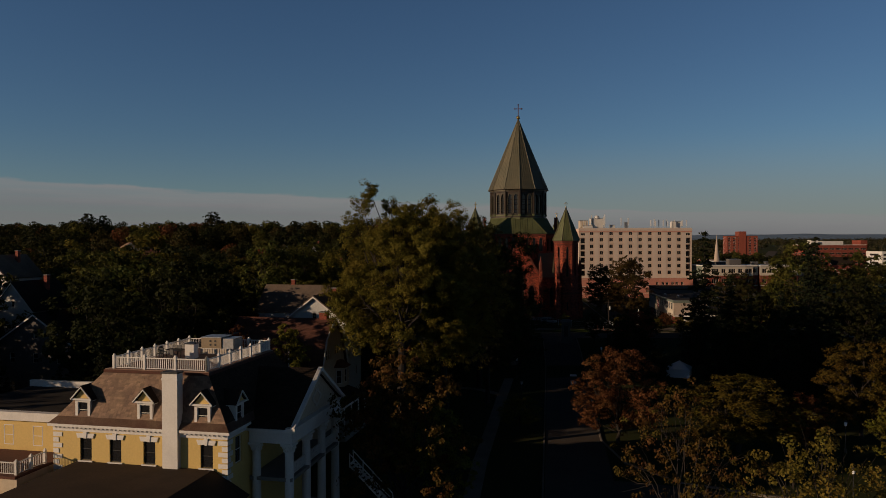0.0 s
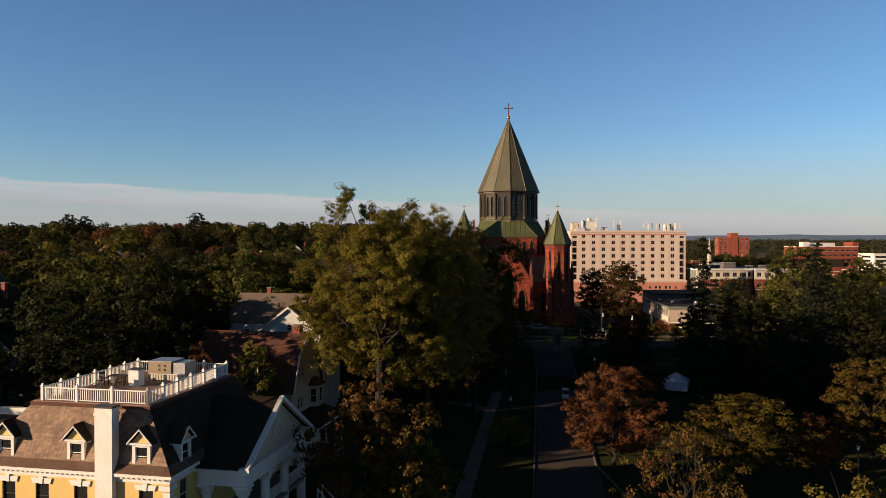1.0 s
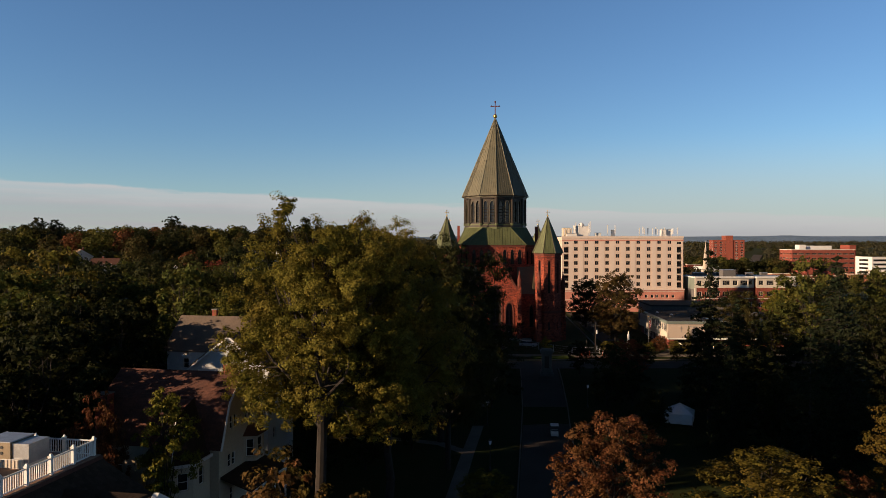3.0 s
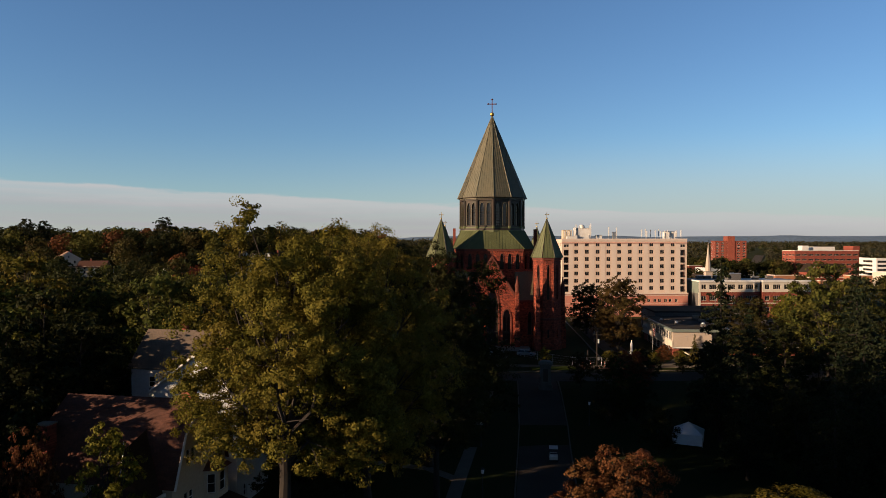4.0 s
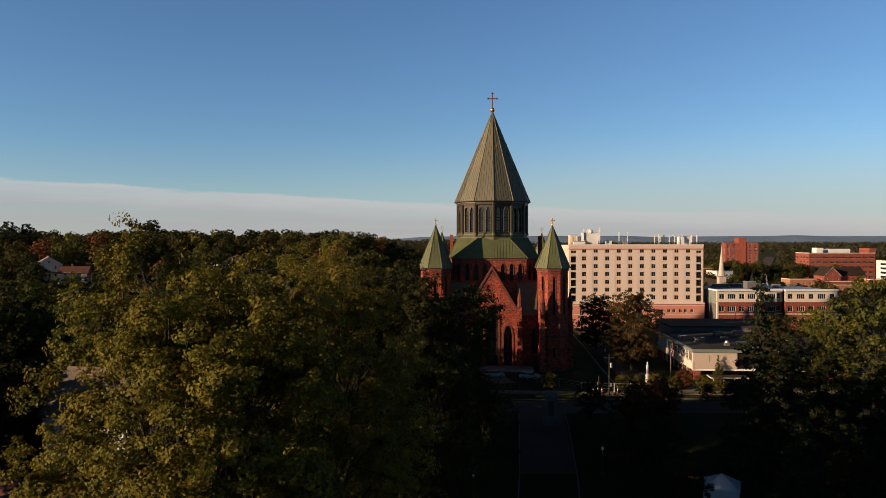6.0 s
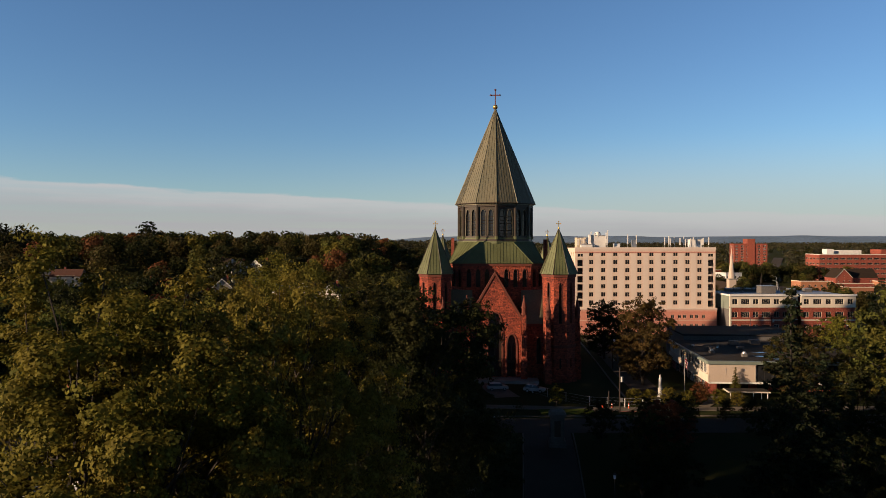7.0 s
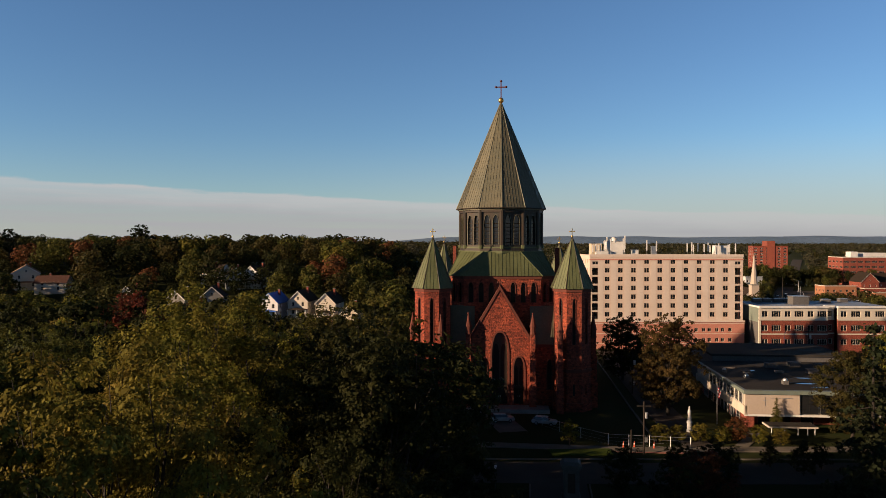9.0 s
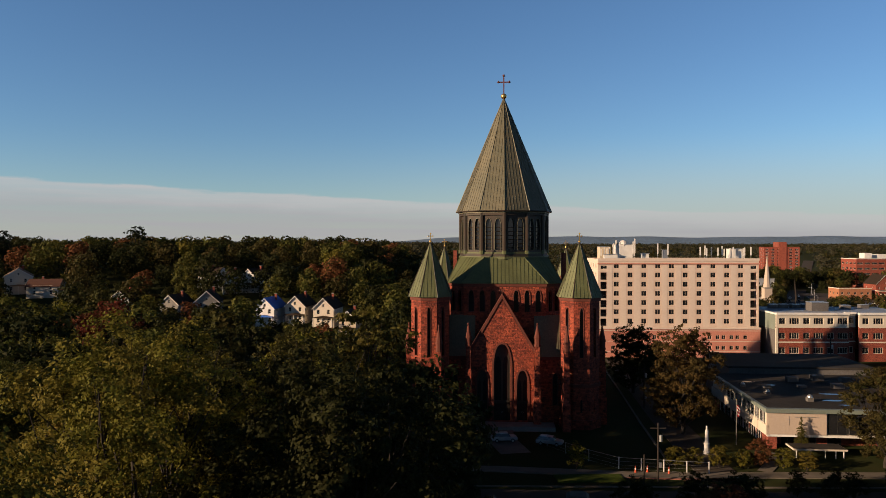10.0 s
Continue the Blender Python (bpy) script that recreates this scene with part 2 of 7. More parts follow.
M_roof_grey = material("weathered_grey_shingle", (0.16, 0.115, 0.085), (0.11, 0.082, 0.062), 0.4, 0.9, bump=0.3, each=0.2)
M_pink = material("pink_render", (0.560, 0.428, 0.345), (0.522, 0.400, 0.325), 0.15, 0.85, spread=0.02)
M_render_pale = material("pale_render", (0.576, 0.471, 0.397), (0.547, 0.442, 0.372), 0.15, 0.85, spread=0.02)
M_pink_base = material("pink_block", (0.475, 0.196, 0.142), (0.435, 0.176, 0.128), 0.15, 0.85, spread=0.04)
M_cream = material("cream_panel", (0.526, 0.461, 0.378), (0.494, 0.428, 0.346), 0.3, 0.8, spread=0.03)
M_beige = material("beige_siding", (0.495, 0.405, 0.297), (0.45, 0.369, 0.27), 0.3, 0.75, spread=0.04)
M_orange = material("orange_brick", (0.312, 0.133, 0.0663), (0.265, 0.109, 0.0546), 0.4, 0.9)
M_weathered = material("weathered_granite", (0.11, 0.10, 0.09), (0.075, 0.07, 0.062), 0.8, 0.9, bump=0.3)
M_fascia = material("grey_green_fascia", (0.156, 0.183, 0.156), (0.133, 0.156, 0.133), 0.4, 0.6, spread=0.04)
M_panel = material("pinkish_beige_panel", (0.421, 0.335, 0.269), (0.39, 0.312, 0.25), 0.3, 0.8, spread=0.03)
M_tan = material("tan_enamel", (0.234, 0.176, 0.109), (0.203, 0.152, 0.0936), 0.6, 0.5, spread=0.04)
M_grey_paint = material("grey_paint", (0.48, 0.48, 0.47), (0.42, 0.42, 0.41), 0.3, 0.75, spread=0.04)
M_flat_roof = material("flat_roof_membrane", (0.030, 0.026, 0.023), (0.042, 0.037, 0.033), 0.1, 0.9, fine=10, spec=0.08)
M_wing_grey = material("grey_block", (0.101, 0.0936, 0.0897), (0.0858, 0.078, 0.0741), 0.3, 0.9)
M_pale_roof = material("pale_roof_membrane", (0.234, 0.265, 0.328), (0.187, 0.218, 0.273), 0.1, 0.6, fine=10)
M_metal = material("galvanised_steel", (0.42, 0.42, 0.42), (0.34, 0.34, 0.34), 2.0, 0.4, metal=0.7)
M_dark_metal = material("dark_steel", (0.05, 0.05, 0.05), (0.035, 0.035, 0.035), 2.0, 0.5, metal=0.5)
M_bark = material("bark", (0.026, 0.019, 0.0138), (0.0165, 0.0124, 0.0095), 1.5, 0.95, fine=8, bump=0.6)
M_tent = material("white_canvas", (0.72, 0.74, 0.78), (0.66, 0.68, 0.72), 0.8, 0.6, spread=0.02)
M_marble = material("white_marble", (0.5, 0.475, 0.44), (0.54, 0.51, 0.47), 1.5, 0.5)
L_gold = leaf_material("yellow_green_leaves", (0.108, 0.106, 0.016), (0.132, 0.106, 0.019))
L_green = leaf_material("green_leaves", (0.058, 0.067, 0.015), (0.082, 0.074, 0.016))
# dark leaves; on several crowns the colour also stands in for shade
L_dark = leaf_material("shade_dark_green_leaves", (0.0212, 0.0261, 0.00893), (0.0289, 0.03, 0.00893))
L_red = leaf_material("russet_leaves", (0.127, 0.0523, 0.0209), (0.101, 0.0536, 0.0183))
L_mixed = leaf_material("yellow_and_russet_leaves", (0.070, 0.058, 0.011), (0.105, 0.048, 0.017))
L_crimson = leaf_material("crimson_leaves", (0.118, 0.0274, 0.0157), (0.085, 0.0327, 0.017))
L_brown = leaf_material("olive_brown_leaves", (0.0503, 0.0385, 0.0118), (0.0385, 0.0385, 0.0105))
L_amber = leaf_material("golden_green_leaves", (0.108, 0.097, 0.016), (0.126, 0.094, 0.017))
L_olive = leaf_material("olive_leaves", (0.0732, 0.0641, 0.0105), (0.085, 0.0614, 0.0111))
L_dome = leaf_material("bright_yellow_green_leaves", (0.122, 0.124, 0.018), (0.136, 0.112, 0.019))
L_chest = leaf_material("brown_chestnut_leaves", (0.0702, 0.0468, 0.0135), (0.0522, 0.0414, 0.0126))
# far leaves paled by air haze mixed into the colour
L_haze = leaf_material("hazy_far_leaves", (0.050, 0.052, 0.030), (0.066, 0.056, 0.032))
L_needle = leaf_material("needles", (0.0163, 0.0249, 0.0118), (0.0268, 0.0281, 0.0118))


# ---- builders ----
def part(name, bm, mat, parent=None, label="", smooth=False):
    """A bmesh (or finished mesh) as one mesh object, under a thing or a part of it."""
    if isinstance(bm, bpy.types.Mesh):
        me = bm
    else:
        me = bpy.data.meshes.new(name)
        bm.normal_update()
        bm.to_mesh(me)
        bm.free()
    if mat is not None and not me.materials:
        me.materials.append(mat)
    if smooth:
        for p in me.polygons:
            p.use_smooth = True
    ob = new(name, me)
    if parent is not None:
        ob.parent = parent
    if label:
        tagged(ob, label)
    return ob


def thing(name, m, label, category, group="", kind=""):
    """An empty at a thing's base, to carry its parts."""
    ob = new(name)
    ob.empty_display_size = 0.3
    ob.matrix_world = m
    return tagged(ob, label, category, group, kind)


def box(x0, x1, y0, y1, z0, z1, bm=None, m=None):
    bm = bm or bmesh.new()
    vs = [bm.verts.new((x, y, z)) for z in (z0, z1) for x, y in ((x0, y0), (x1, y0), (x1, y1), (x0, y1))]
    if m is not None:
        for v in vs:
            v.co = m @ v.co
    for f in ((3, 2, 1, 0), (4, 5, 6, 7), (0, 1, 5, 4), (1, 2, 6, 5), (2, 3, 7, 6), (3, 0, 4, 7)):
        bm.faces.new([vs[i] for i in f])
    return bm


def prism(outline, z0, z1, bm=None, top=1.0, centre=(0, 0), m=None):
    """A plan outline (counter-clockwise) raised from z0 to z1; top: its scale at the top about centre (0: a point)."""
    bm = bm or bmesh.new()
    lo = [bm.verts.new((x, y, z0)) for x, y in outline]
    cx, cy = centre
    if top == 0:
        hi = [bm.verts.new((cx, cy, z1))]
        for i in range(len(lo)):
            bm.faces.new((lo[i], lo[(i + 1) % len(lo)], hi[0]))
    else:
        hi = [bm.verts.new((cx + (x - cx) * top, cy + (y - cy) * top, z1)) for x, y in outline]
        for i in range(len(lo)):
            j = (i + 1) % len(lo)
            bm.faces.new((lo[i], lo[j], hi[j], hi[i]))
        bm.faces.new(hi)
    bm.faces.new(lo[::-1])
    if m is not None:
        for v in lo + hi:
            v.co = m @ v.co
    return bm


def slab(points, depth, bm=None, m=None):
    """A flat outline in the xz plane (seen from -y, counter-clockwise), carried back by depth along +y."""
    bm = bm or bmesh.new()
    a = [bm.verts.new((x, 0, z)) for x, z in points]
    b = [bm.verts.new((x, depth, z)) for x, z in points]
    n = len(a)
    bm.faces.new(a)
    bm.faces.new(b[::-1])
    for i in range(n):
        j = (i + 1) % n
        bm.faces.new((a[j], a[i], b[i], b[j]))
    if m is not None:
        for v in a + b:
            v.co = m @ v.co
    return bm


def ngon(n, r, turn=0.0, cx=0.0, cy=0.0):
    return [(cx + r * math.cos(radians(turn) + 2 * math.pi * i / n), cy + r * math.sin(radians(turn) + 2 * math.pi * i / n)) for i in range(n)]


def rod(a, b, r, n=6, r1=None, bm=None):
    """A round bar from a to b, tapering to r1."""
    bm = bm or bmesh.new()
    a, b = Vector(a), Vector(b)
    q = (b - a).to_track_quat("Z", "Y").to_matrix()
    r1 = r if r1 is None else r1
    lo = [bm.verts.new(a + q @ Vector((r * math.cos(2 * math.pi * i / n), r * math.sin(2 * math.pi * i / n), 0))) for i in range(n)]
    hi = [bm.verts.new(b + q @ Vector((r1 * math.cos(2 * math.pi * i / n), r1 * math.sin(2 * math.pi * i / n), 0))) for i in range(n)]
    for i in range(n):
        j = (i + 1) % n
        bm.faces.new((lo[i], lo[j], hi[j], hi[i]))
    bm.faces.new(lo[::-1])
    bm.faces.new(hi)
    return bm


def ball(c, r, bm=None, seg=10, rings=6, squash=1.0):
    bm = bm or bmesh.new()
    rows = []
    for k in range(1, rings):
        a = math.pi * k / rings
        rows.append([bm.verts.new((c[0] + r * math.sin(a) * math.cos(2 * math.pi * i / seg), c[1] + r * math.sin(a) * math.sin(2 * math.pi * i / seg), c[2] - r * squash * math.cos(a))) for i in range(seg)])
    lo, hi = bm.verts.new((c[0], c[1], c[2] - r * squash)), bm.verts.new((c[0], c[1], c[2] + r * squash))
    for i in range(seg):
        j = (i + 1) % seg
        bm.faces.new((rows[0][j], rows[0][i], lo))
        bm.faces.new((rows[-1][i], rows[-1][j], hi))
        for k in range(len(rows) - 1):
            bm.faces.new((rows[k][i], rows[k][j], rows[k + 1][j], rows[k + 1][i]))
    return bm


def mesh_from(name, verts, faces):
    me = bpy.data.meshes.new(name)
    me.from_pydata(verts, [], faces)
    me.update()
    return me


def arch(w, h, rise, n=6):
    """Outline of a pointed opening, from the left foot: width w, height h in all, of which rise is the arch."""
    pts = [(-w / 2, 0), (w / 2, 0)]
    right = []
    for i in range(n + 1):
        a = i / n
        right.append((w / 2 * math.cos(a * math.pi / 2) ** 0.8, h - rise + rise * math.sin(a * math.pi / 2) ** 1.15))
    right[-1] = (0, h)
    left = [(-x, z) for x, z in right[-2::-1]]
    return pts[:1] + [(w / 2, 0)] + right + left


# ---- ground ----
def smooth_step(a, b, v):
    u = min(1.0, max(0.0, (v - a) / (b - a)))
    return u * u * (3 - 2 * u)


def ground_z(x, y):
    z = -1.6 + 3.1 * smooth_step(138, 172, y)
    z -= 0.6 * smooth_step(30, 45, x) * smooth_step(160, 138, y)
    z += 18.5 * smooth_step(265, 440, y) * smooth_step(20, -40, x)
    z -= 6.0 * smooth_step(330, 520, y) * smooth_step(40, 110, x)
    z += 20.0 * smooth_step(680, 1300, y) * smooth_step(-40, 20, x)
    return z


def terrain():
    xs = [-4900, -3200, -2000, -1300, -900, -650, -480] + list(range(-380, 400, 12)) + [420, 520, 700, 950, 1400, 2100, 3300, 4900]
    ys = [-4900, -2500, -1200, -600, -300, -150, -80] + list(range(-40, 640, 12)) + [680, 760, 900, 1200, 1700, 2500, 3600, 4900]
    verts = [(x, y, ground_z(x, y)) for y in ys for x in xs]
    w = len(xs)
    faces = [(j * w + i, j * w + i + 1, (j + 1) * w + i + 1, (j + 1) * w + i) for j in range(len(ys) - 1) for i in range(w - 1)]
    ob = part("ground", mesh_from("ground", verts, faces), M_grass, smooth=True)
    return tagged(ob, "dark lawns and grassy ground under the trees", "ground", kind="structure")


terrain()


def ribbon(name, centre, width, mat, label, category, lift=0.03, rise=0.0, kerb=0.0, step=3.0):
    """A strip that follows the ground along a line of plan points; rise: its thickness above the ground."""
    pts = []
    for (x0, y0), (x1, y1) in zip(centre, centre[1:]):
        n = max(1, int(math.hypot(x1 - x0, y1 - y0) / step))
        pts += [Vector((x0 + (x1 - x0) * i / n, y0 + (y1 - y0) * i / n)) for i in range(n)]
    pts.append(Vector(centre[-1]))
    verts, faces = [], []
    for i, p in enumerate(pts):
        d = (pts[min(i + 1, len(pts) - 1)] - pts[max(i - 1, 0)]).normalized()
        s = Vector((d.y, -d.x))
        for off, dz in ((-1, -0.3), (-1, 0), (1, 0), (1, -0.3)):
            q = p + s * off * width / 2
            verts.append((q.x, q.y, ground_z(q.x, q.y) + lift + rise + dz))
    for i in range(len(pts) - 1):
        for k in range(3):
            a = i * 4 + k
            faces.append((a, a + 1, a + 5, a + 4)[::-1])
    ob = part(name, mesh_from(name, verts, faces), mat)
    return tagged(ob, label, category, kind="structure")


ribbon("road", [(6, 20), (12, 60), (18.7, 106), (25.0, 150), (28.0, 178)], 7.7, M_asphalt, "dark asphalt drive through the park in shade", "road", 0.06)
ribbon("road", [(-400, 186), (-60, 183), (40, 181), (420, 186)], 9.5, M_asphalt, "dark asphalt street crossing in front of the church", "road", 0.07)


# ---- trees ----
def leaf_cloud(rng, centres, radii, per, size, flat=0.7, out=None):
    """Leaves as single blades round clump centres; they spread their faces outwards, towards the light."""
    n = len(centres) * per
    c = np.repeat(centres, per, axis=0)
    r = np.repeat(radii, per)[:, None]
    d = rng.normal(size=(n, 3))
    d /= np.linalg.norm(d, axis=1)[:, None] + 1e-6
    p = c + d * r * rng.random((n, 1)) ** 0.45 * np.array([1, 1, flat])
    face = d * 0.55 + np.array([0, 0, 0.2]) + rng.normal(size=(n, 3)) * 0.42
    if out is not None:
        face += np.repeat(out, per, axis=0)
    u = np.cross(face, rng.normal(size=(n, 3)))
    u /= np.linalg.norm(u, axis=1)[:, None] + 1e-6
    v = np.cross(face, u)
    v /= np.linalg.norm(v, axis=1)[:, None] + 1e-6
    s = size * (0.6 + 0.8 * rng.random((n, 1)))
    quads = np.stack([p - u * s * 0.5, p + v * s * 0.34, p + u * s * 0.5, p - v * s * 0.34], axis=1)
    return quads.reshape(-1, 3)


def quads_mesh(name, verts):
    n = len(verts)
    me = bpy.data.meshes.new(name)
    me.vertices.add(n)
    me.vertices.foreach_set("co", np.ascontiguousarray(verts, dtype=np.float32).ravel())
    me.loops.add(n)
    me.loops.foreach_set("vertex_index", np.arange(n, dtype=np.int32))
    me.polygons.add(n // 4)
    me.polygons.foreach_set("loop_start", np.arange(0, n, 4, dtype=np.int32))
    me.update(calc_edges=True)
    me.validate()
    return me


def branch(bm, a, b, r0, r1, n=6, wander=0.0, rng=None, pieces=3):
    a, b = Vector(a), Vector(b)
    last = a
    for i in range(1, pieces + 1):
        p = a.lerp(b, i / pieces)
        if rng is not None and i < pieces:
            p += Vector(rng.normal(size=3)) * wander
        rod(last, p, r0 + (r1 - r0) * (i - 1) / pieces, n, r0 + (r1 - r0) * i / pieces, bm)
        last = p


def broadleaf(seed, height, width, clear, lobes, clumps, per, leaf, clump_r, trunk_r, droop=0.0, open_=0.0, bunch=7, lean=0.0, low=0.16, knit=0.26, tufts=(), drift=0.0):
    """Meshes of a tree's wood and crown: lobes of clumps carried by limbs that leave the trunk above the clear stem."""
    rng = np.random.default_rng(seed)
    wood = bmesh.new()
    fork = clear + (height - clear) * 0.18
    branch(wood, (0, 0, -0.4), (0, 0, fork), trunk_r * 1.25, trunk_r * 0.8, 9, 0.1, rng, 4)
    centres, radii, outs = [], [], []
    ch = height - clear
    share = []
    for i in range(lobes):
        level = (i + 0.5) / lobes
        ang = i * 2.4 + rng.random() * 0.7
        belly = math.sin(math.pi * (low + (0.9 - low) * level)) ** 0.75
        reach = width / 2 * belly * (0.45 + 0.32 * rng.random())
        z = clear + ch * (0.12 + 0.76 * level)
        if i == lobes - 1:
            reach *= 0.2
        lc = np.array([reach * math.cos(ang), reach * math.sin(ang), z])
        lc[0] += lean * (level - 0.45)
        lc[1] += drift * (0.7 + 0.3 * level)
        lr = width * (0.17 + 0.08 * rng.random()) * (0.75 + 0.35 * belly)
        share.append((lc, lr))
        start = Vector((0, 0, clear + (fork - clear) * level))
        branch(wood, start, lc, trunk_r * 0.42, trunk_r * 0.12, 5, width * 0.02, rng, 4)
        for _ in range(5):
            tip = lc + np.clip(rng.normal(size=3), -1.1, 1.1) * lr * 0.5
            branch(wood, lc * 0.75 + np.array(start) * 0.25, tip, trunk_r * 0.13, trunk_r * 0.03, 4, width * 0.01, rng, 2)
    for tx, ty, tz, tr in tufts:
        share.append((np.array([tx, ty, tz]), tr))
        branch(wood, (tx * 0.2, ty * 0.2, fork), (tx, ty, tz), trunk_r * 0.3, trunk_r * 0.05, 5, width * 0.015, rng, 4)
    weight = np.array([lr ** 2 for _, lr in share])
    counts = np.maximum(8, (clumps * weight / weight.sum()).astype(int))
    for (lc, lr), k in zip(share, counts):
        bunches = max(4, int(round(bunch)))
        per_bunch = max(2, k // bunches)
        for _ in range(bunches):
            d = rng.normal(size=3)
            d /= np.linalg.norm(d)
            bc = lc + d * lr * (0.55 + 0.5 * rng.random()) * np.array([1, 1, 0.8])
            br = lr * (knit + 0.2 * rng.random())
            q = rng.normal(size=(per_bunch, 3)) + np.array([0, 0, 0.35])
            q /= np.linalg.norm(q, axis=1)[:, None]
            p = bc + q * br * (0.55 + 0.5 * rng.random((per_bunch, 1))) * np.array([1.15, 1.15, 0.7])
            p[:, 2] -= droop * np.abs(rng.normal(size=per_bunch)) * 0.6 * (np.hypot(p[:, 0], p[:, 1]) / (width / 2)) ** 2
            keep = rng.random(per_bunch) > open_
            centres.append(p[keep])
            outs.append((q * 0.75 + d * 0.35)[keep])
    centres = np.concatenate(centres)
    centres[:, 2] = np.maximum(centres[:, 2], clear * 0.75)
    radii = clump_r * (0.6 + 0.8 * rng.random(len(centres)))
    me = bpy.data.meshes.new("trunk")
    wood.to_mesh(me)
    wood.free()
    me.materials.append(M_bark)
    return me, quads_mesh("crown", leaf_cloud(rng, centres, radii, per, leaf, 0.7, np.concatenate(outs)))


def domed(seed, height, width, lobes, leaves, leaf):
    """Meshes of a far tree: a short trunk under billowing lobes, leaves lying over the lobes like scales, with ragged edges."""
    rng = np.random.default_rng(seed)
    wood = bmesh.new()
    rod((0, 0, -0.4), (0, 0, height * 0.5), 0.32, 6, 0.2, wood)
    centres, radii = [np.array([0, 0, height * 0.68])], [width * 0.33]
    for i in range(lobes):
        a, u = i * 2.4 + rng.random(), (i + 0.5) / lobes
        r = width * (0.17 + 0.09 * rng.random())
        reach = (width / 2 - r) * math.sin(math.pi * (0.22 + 0.66 * u)) ** 0.6
        centres.append(np.array([reach * math.cos(a), reach * math.sin(a), height * (0.26 + 0.60 * u)]))
        radii.append(r)
        rod((0, 0, height * 0.3), centres[-1], 0.1, 4, 0.03, wood)
    share = np.array(radii) ** 2
    pick = rng.choice(len(radii), leaves, p=share / share.sum())
    c, r = np.array(centres)[pick], np.array(radii)[pick][:, None]
    d = rng.normal(size=(leaves, 3)) + np.array([0, 0, 0.3])
    d /= np.linalg.norm(d, axis=1)[:, None]
    p = c + d * r * (0.86 + 0.2 * rng.random((leaves, 1))) * np.array([1, 1, 0.86])
    n = d + rng.normal(size=(leaves, 3)) * 0.32
    u = np.cross(n, rng.normal(size=(leaves, 3)))
    u /= np.linalg.norm(u, axis=1)[:, None] + 1e-6
    v = np.cross(n, u)
    v /= np.linalg.norm(v, axis=1)[:, None] + 1e-6
    s = leaf * (0.6 + 0.8 * rng.random((leaves, 1)))
    me = bpy.data.meshes.new("trunk")
    wood.to_mesh(me)
    wood.free()
    me.materials.append(M_bark)
    return me, quads_mesh("crown", np.stack([p - u * s * 0.6, p + v * s * 0.45, p + u * s * 0.6, p - v * s * 0.45], axis=1).reshape(-1, 3))


def conifer(seed, height, width, tiers, per, leaf, trunk_r, ragged=0.25):
    """Meshes of a tree with whorls of drooping boughs on a straight stem."""
    rng = np.random.default_rng(seed)
    wood = bmesh.new()
    rod((0, 0, -0.4), (0, 0, height * 0.98), trunk_r, 7, 0.03, wood)
    centres, radii = [], []
    for t in range(tiers):
        u = t / (tiers - 1)
        z = height * (0.10 + 0.88 * u)
        reach = width / 2 * (1 - u) ** 0.8 + 0.25
        for b in range(7 if u < 0.7 else 5):
            if rng.random() < 0.12:
                continue
            a = rng.random() * 2 * math.pi
            rr = reach * (1 - ragged + 2 * ragged * rng.random() * 0.8)
            tip = np.array([rr * math.cos(a), rr * math.sin(a), z - rr * 0.22])
            if rr > 0.8:
                rod((0, 0, z), tip, 0.05, 4, 0.015, wood)
            for s in np.linspace(0.25, 1.0, max(2, int(rr / 0.55))):
                centres.append(np.array([0, 0, z]) * (1 - s) + tip * s + rng.normal(size=3) * 0.1)
                radii.append(0.28 + 0.35 * (1 - s) + 0.05 * rr)
    me = bpy.data.meshes.new("trunk")
    wood.to_mesh(me)
    wood.free()
    me.materials.append(M_bark)
    return me, quads_mesh("crown", leaf_cloud(rng, np.array(centres), np.array(radii), per, leaf, 0.45))


def plant(meshes, leaves, x, y, scale, turn, label, category="tree", group="", squash=1.0, z=None, name="tree"):
    wood, crown = meshes
    if crown.materials and crown.materials[0] != leaves:
        key = (crown.name, leaves.name)
        if key not in dressed:
            dressed[key] = crown.copy()
            dressed[key].materials.clear()
            dressed[key].materials.append(leaves)
        crown = dressed[key]
    elif not crown.materials:
        crown.materials.append(leaves)
    base = ground_z(x, y) if z is None else z
    t = thing(name, pose(x, y, base, 0, 0, turn) @ Matrix.Diagonal((scale * squash, scale * squash, scale, 1)), label, category, group)
    part("trunk", wood, None, t)
    part("crown", crown, None, t)
    return t


dressed = {}
T_big = broadleaf(11, 32.8, 18.8, 12.4, 36, 3500, 76, 0.21, 0.62, 0.5, droop=3.6, bunch=11, lean=-0.5, low=0.12, knit=0.24, tufts=((-4.8, 6.2, 34.3, 1.1), (-5.6, 6.6, 32.4, 1.5), (-1.8, 7.4, 32.6, 1.0), (-6.6, 5.5, 30.0, 1.8)), drift=6.0)
T_big2 = broadleaf(12, 31.2, 22, 7.0, 26, 2300, 48, 0.25, 0.68, 0.5, droop=3.0, bunch=11, knit=0.22)
T_big3 = broadleaf(13, 32.6, 20, 8.0, 30, 2800, 62, 0.19, 0.6, 0.5, droop=2.5, bunch=12, knit=0.22)
T_chest = broadleaf(24, 17.0, 13.0, 0.9, 20, 1200, 24, 0.32, 0.52, 0.3, bunch=9, low=0.24)
T_mid = broadleaf(21, 14.0, 11, 1.2, 18, 1000, 32, 0.23, 0.46, 0.22, bunch=8, low=0.22)
T_mid2 = broadleaf(22, 15.0, 13, 1.8, 16, 800, 26, 0.28, 0.46, 0.24, open_=0.25, bunch=8)
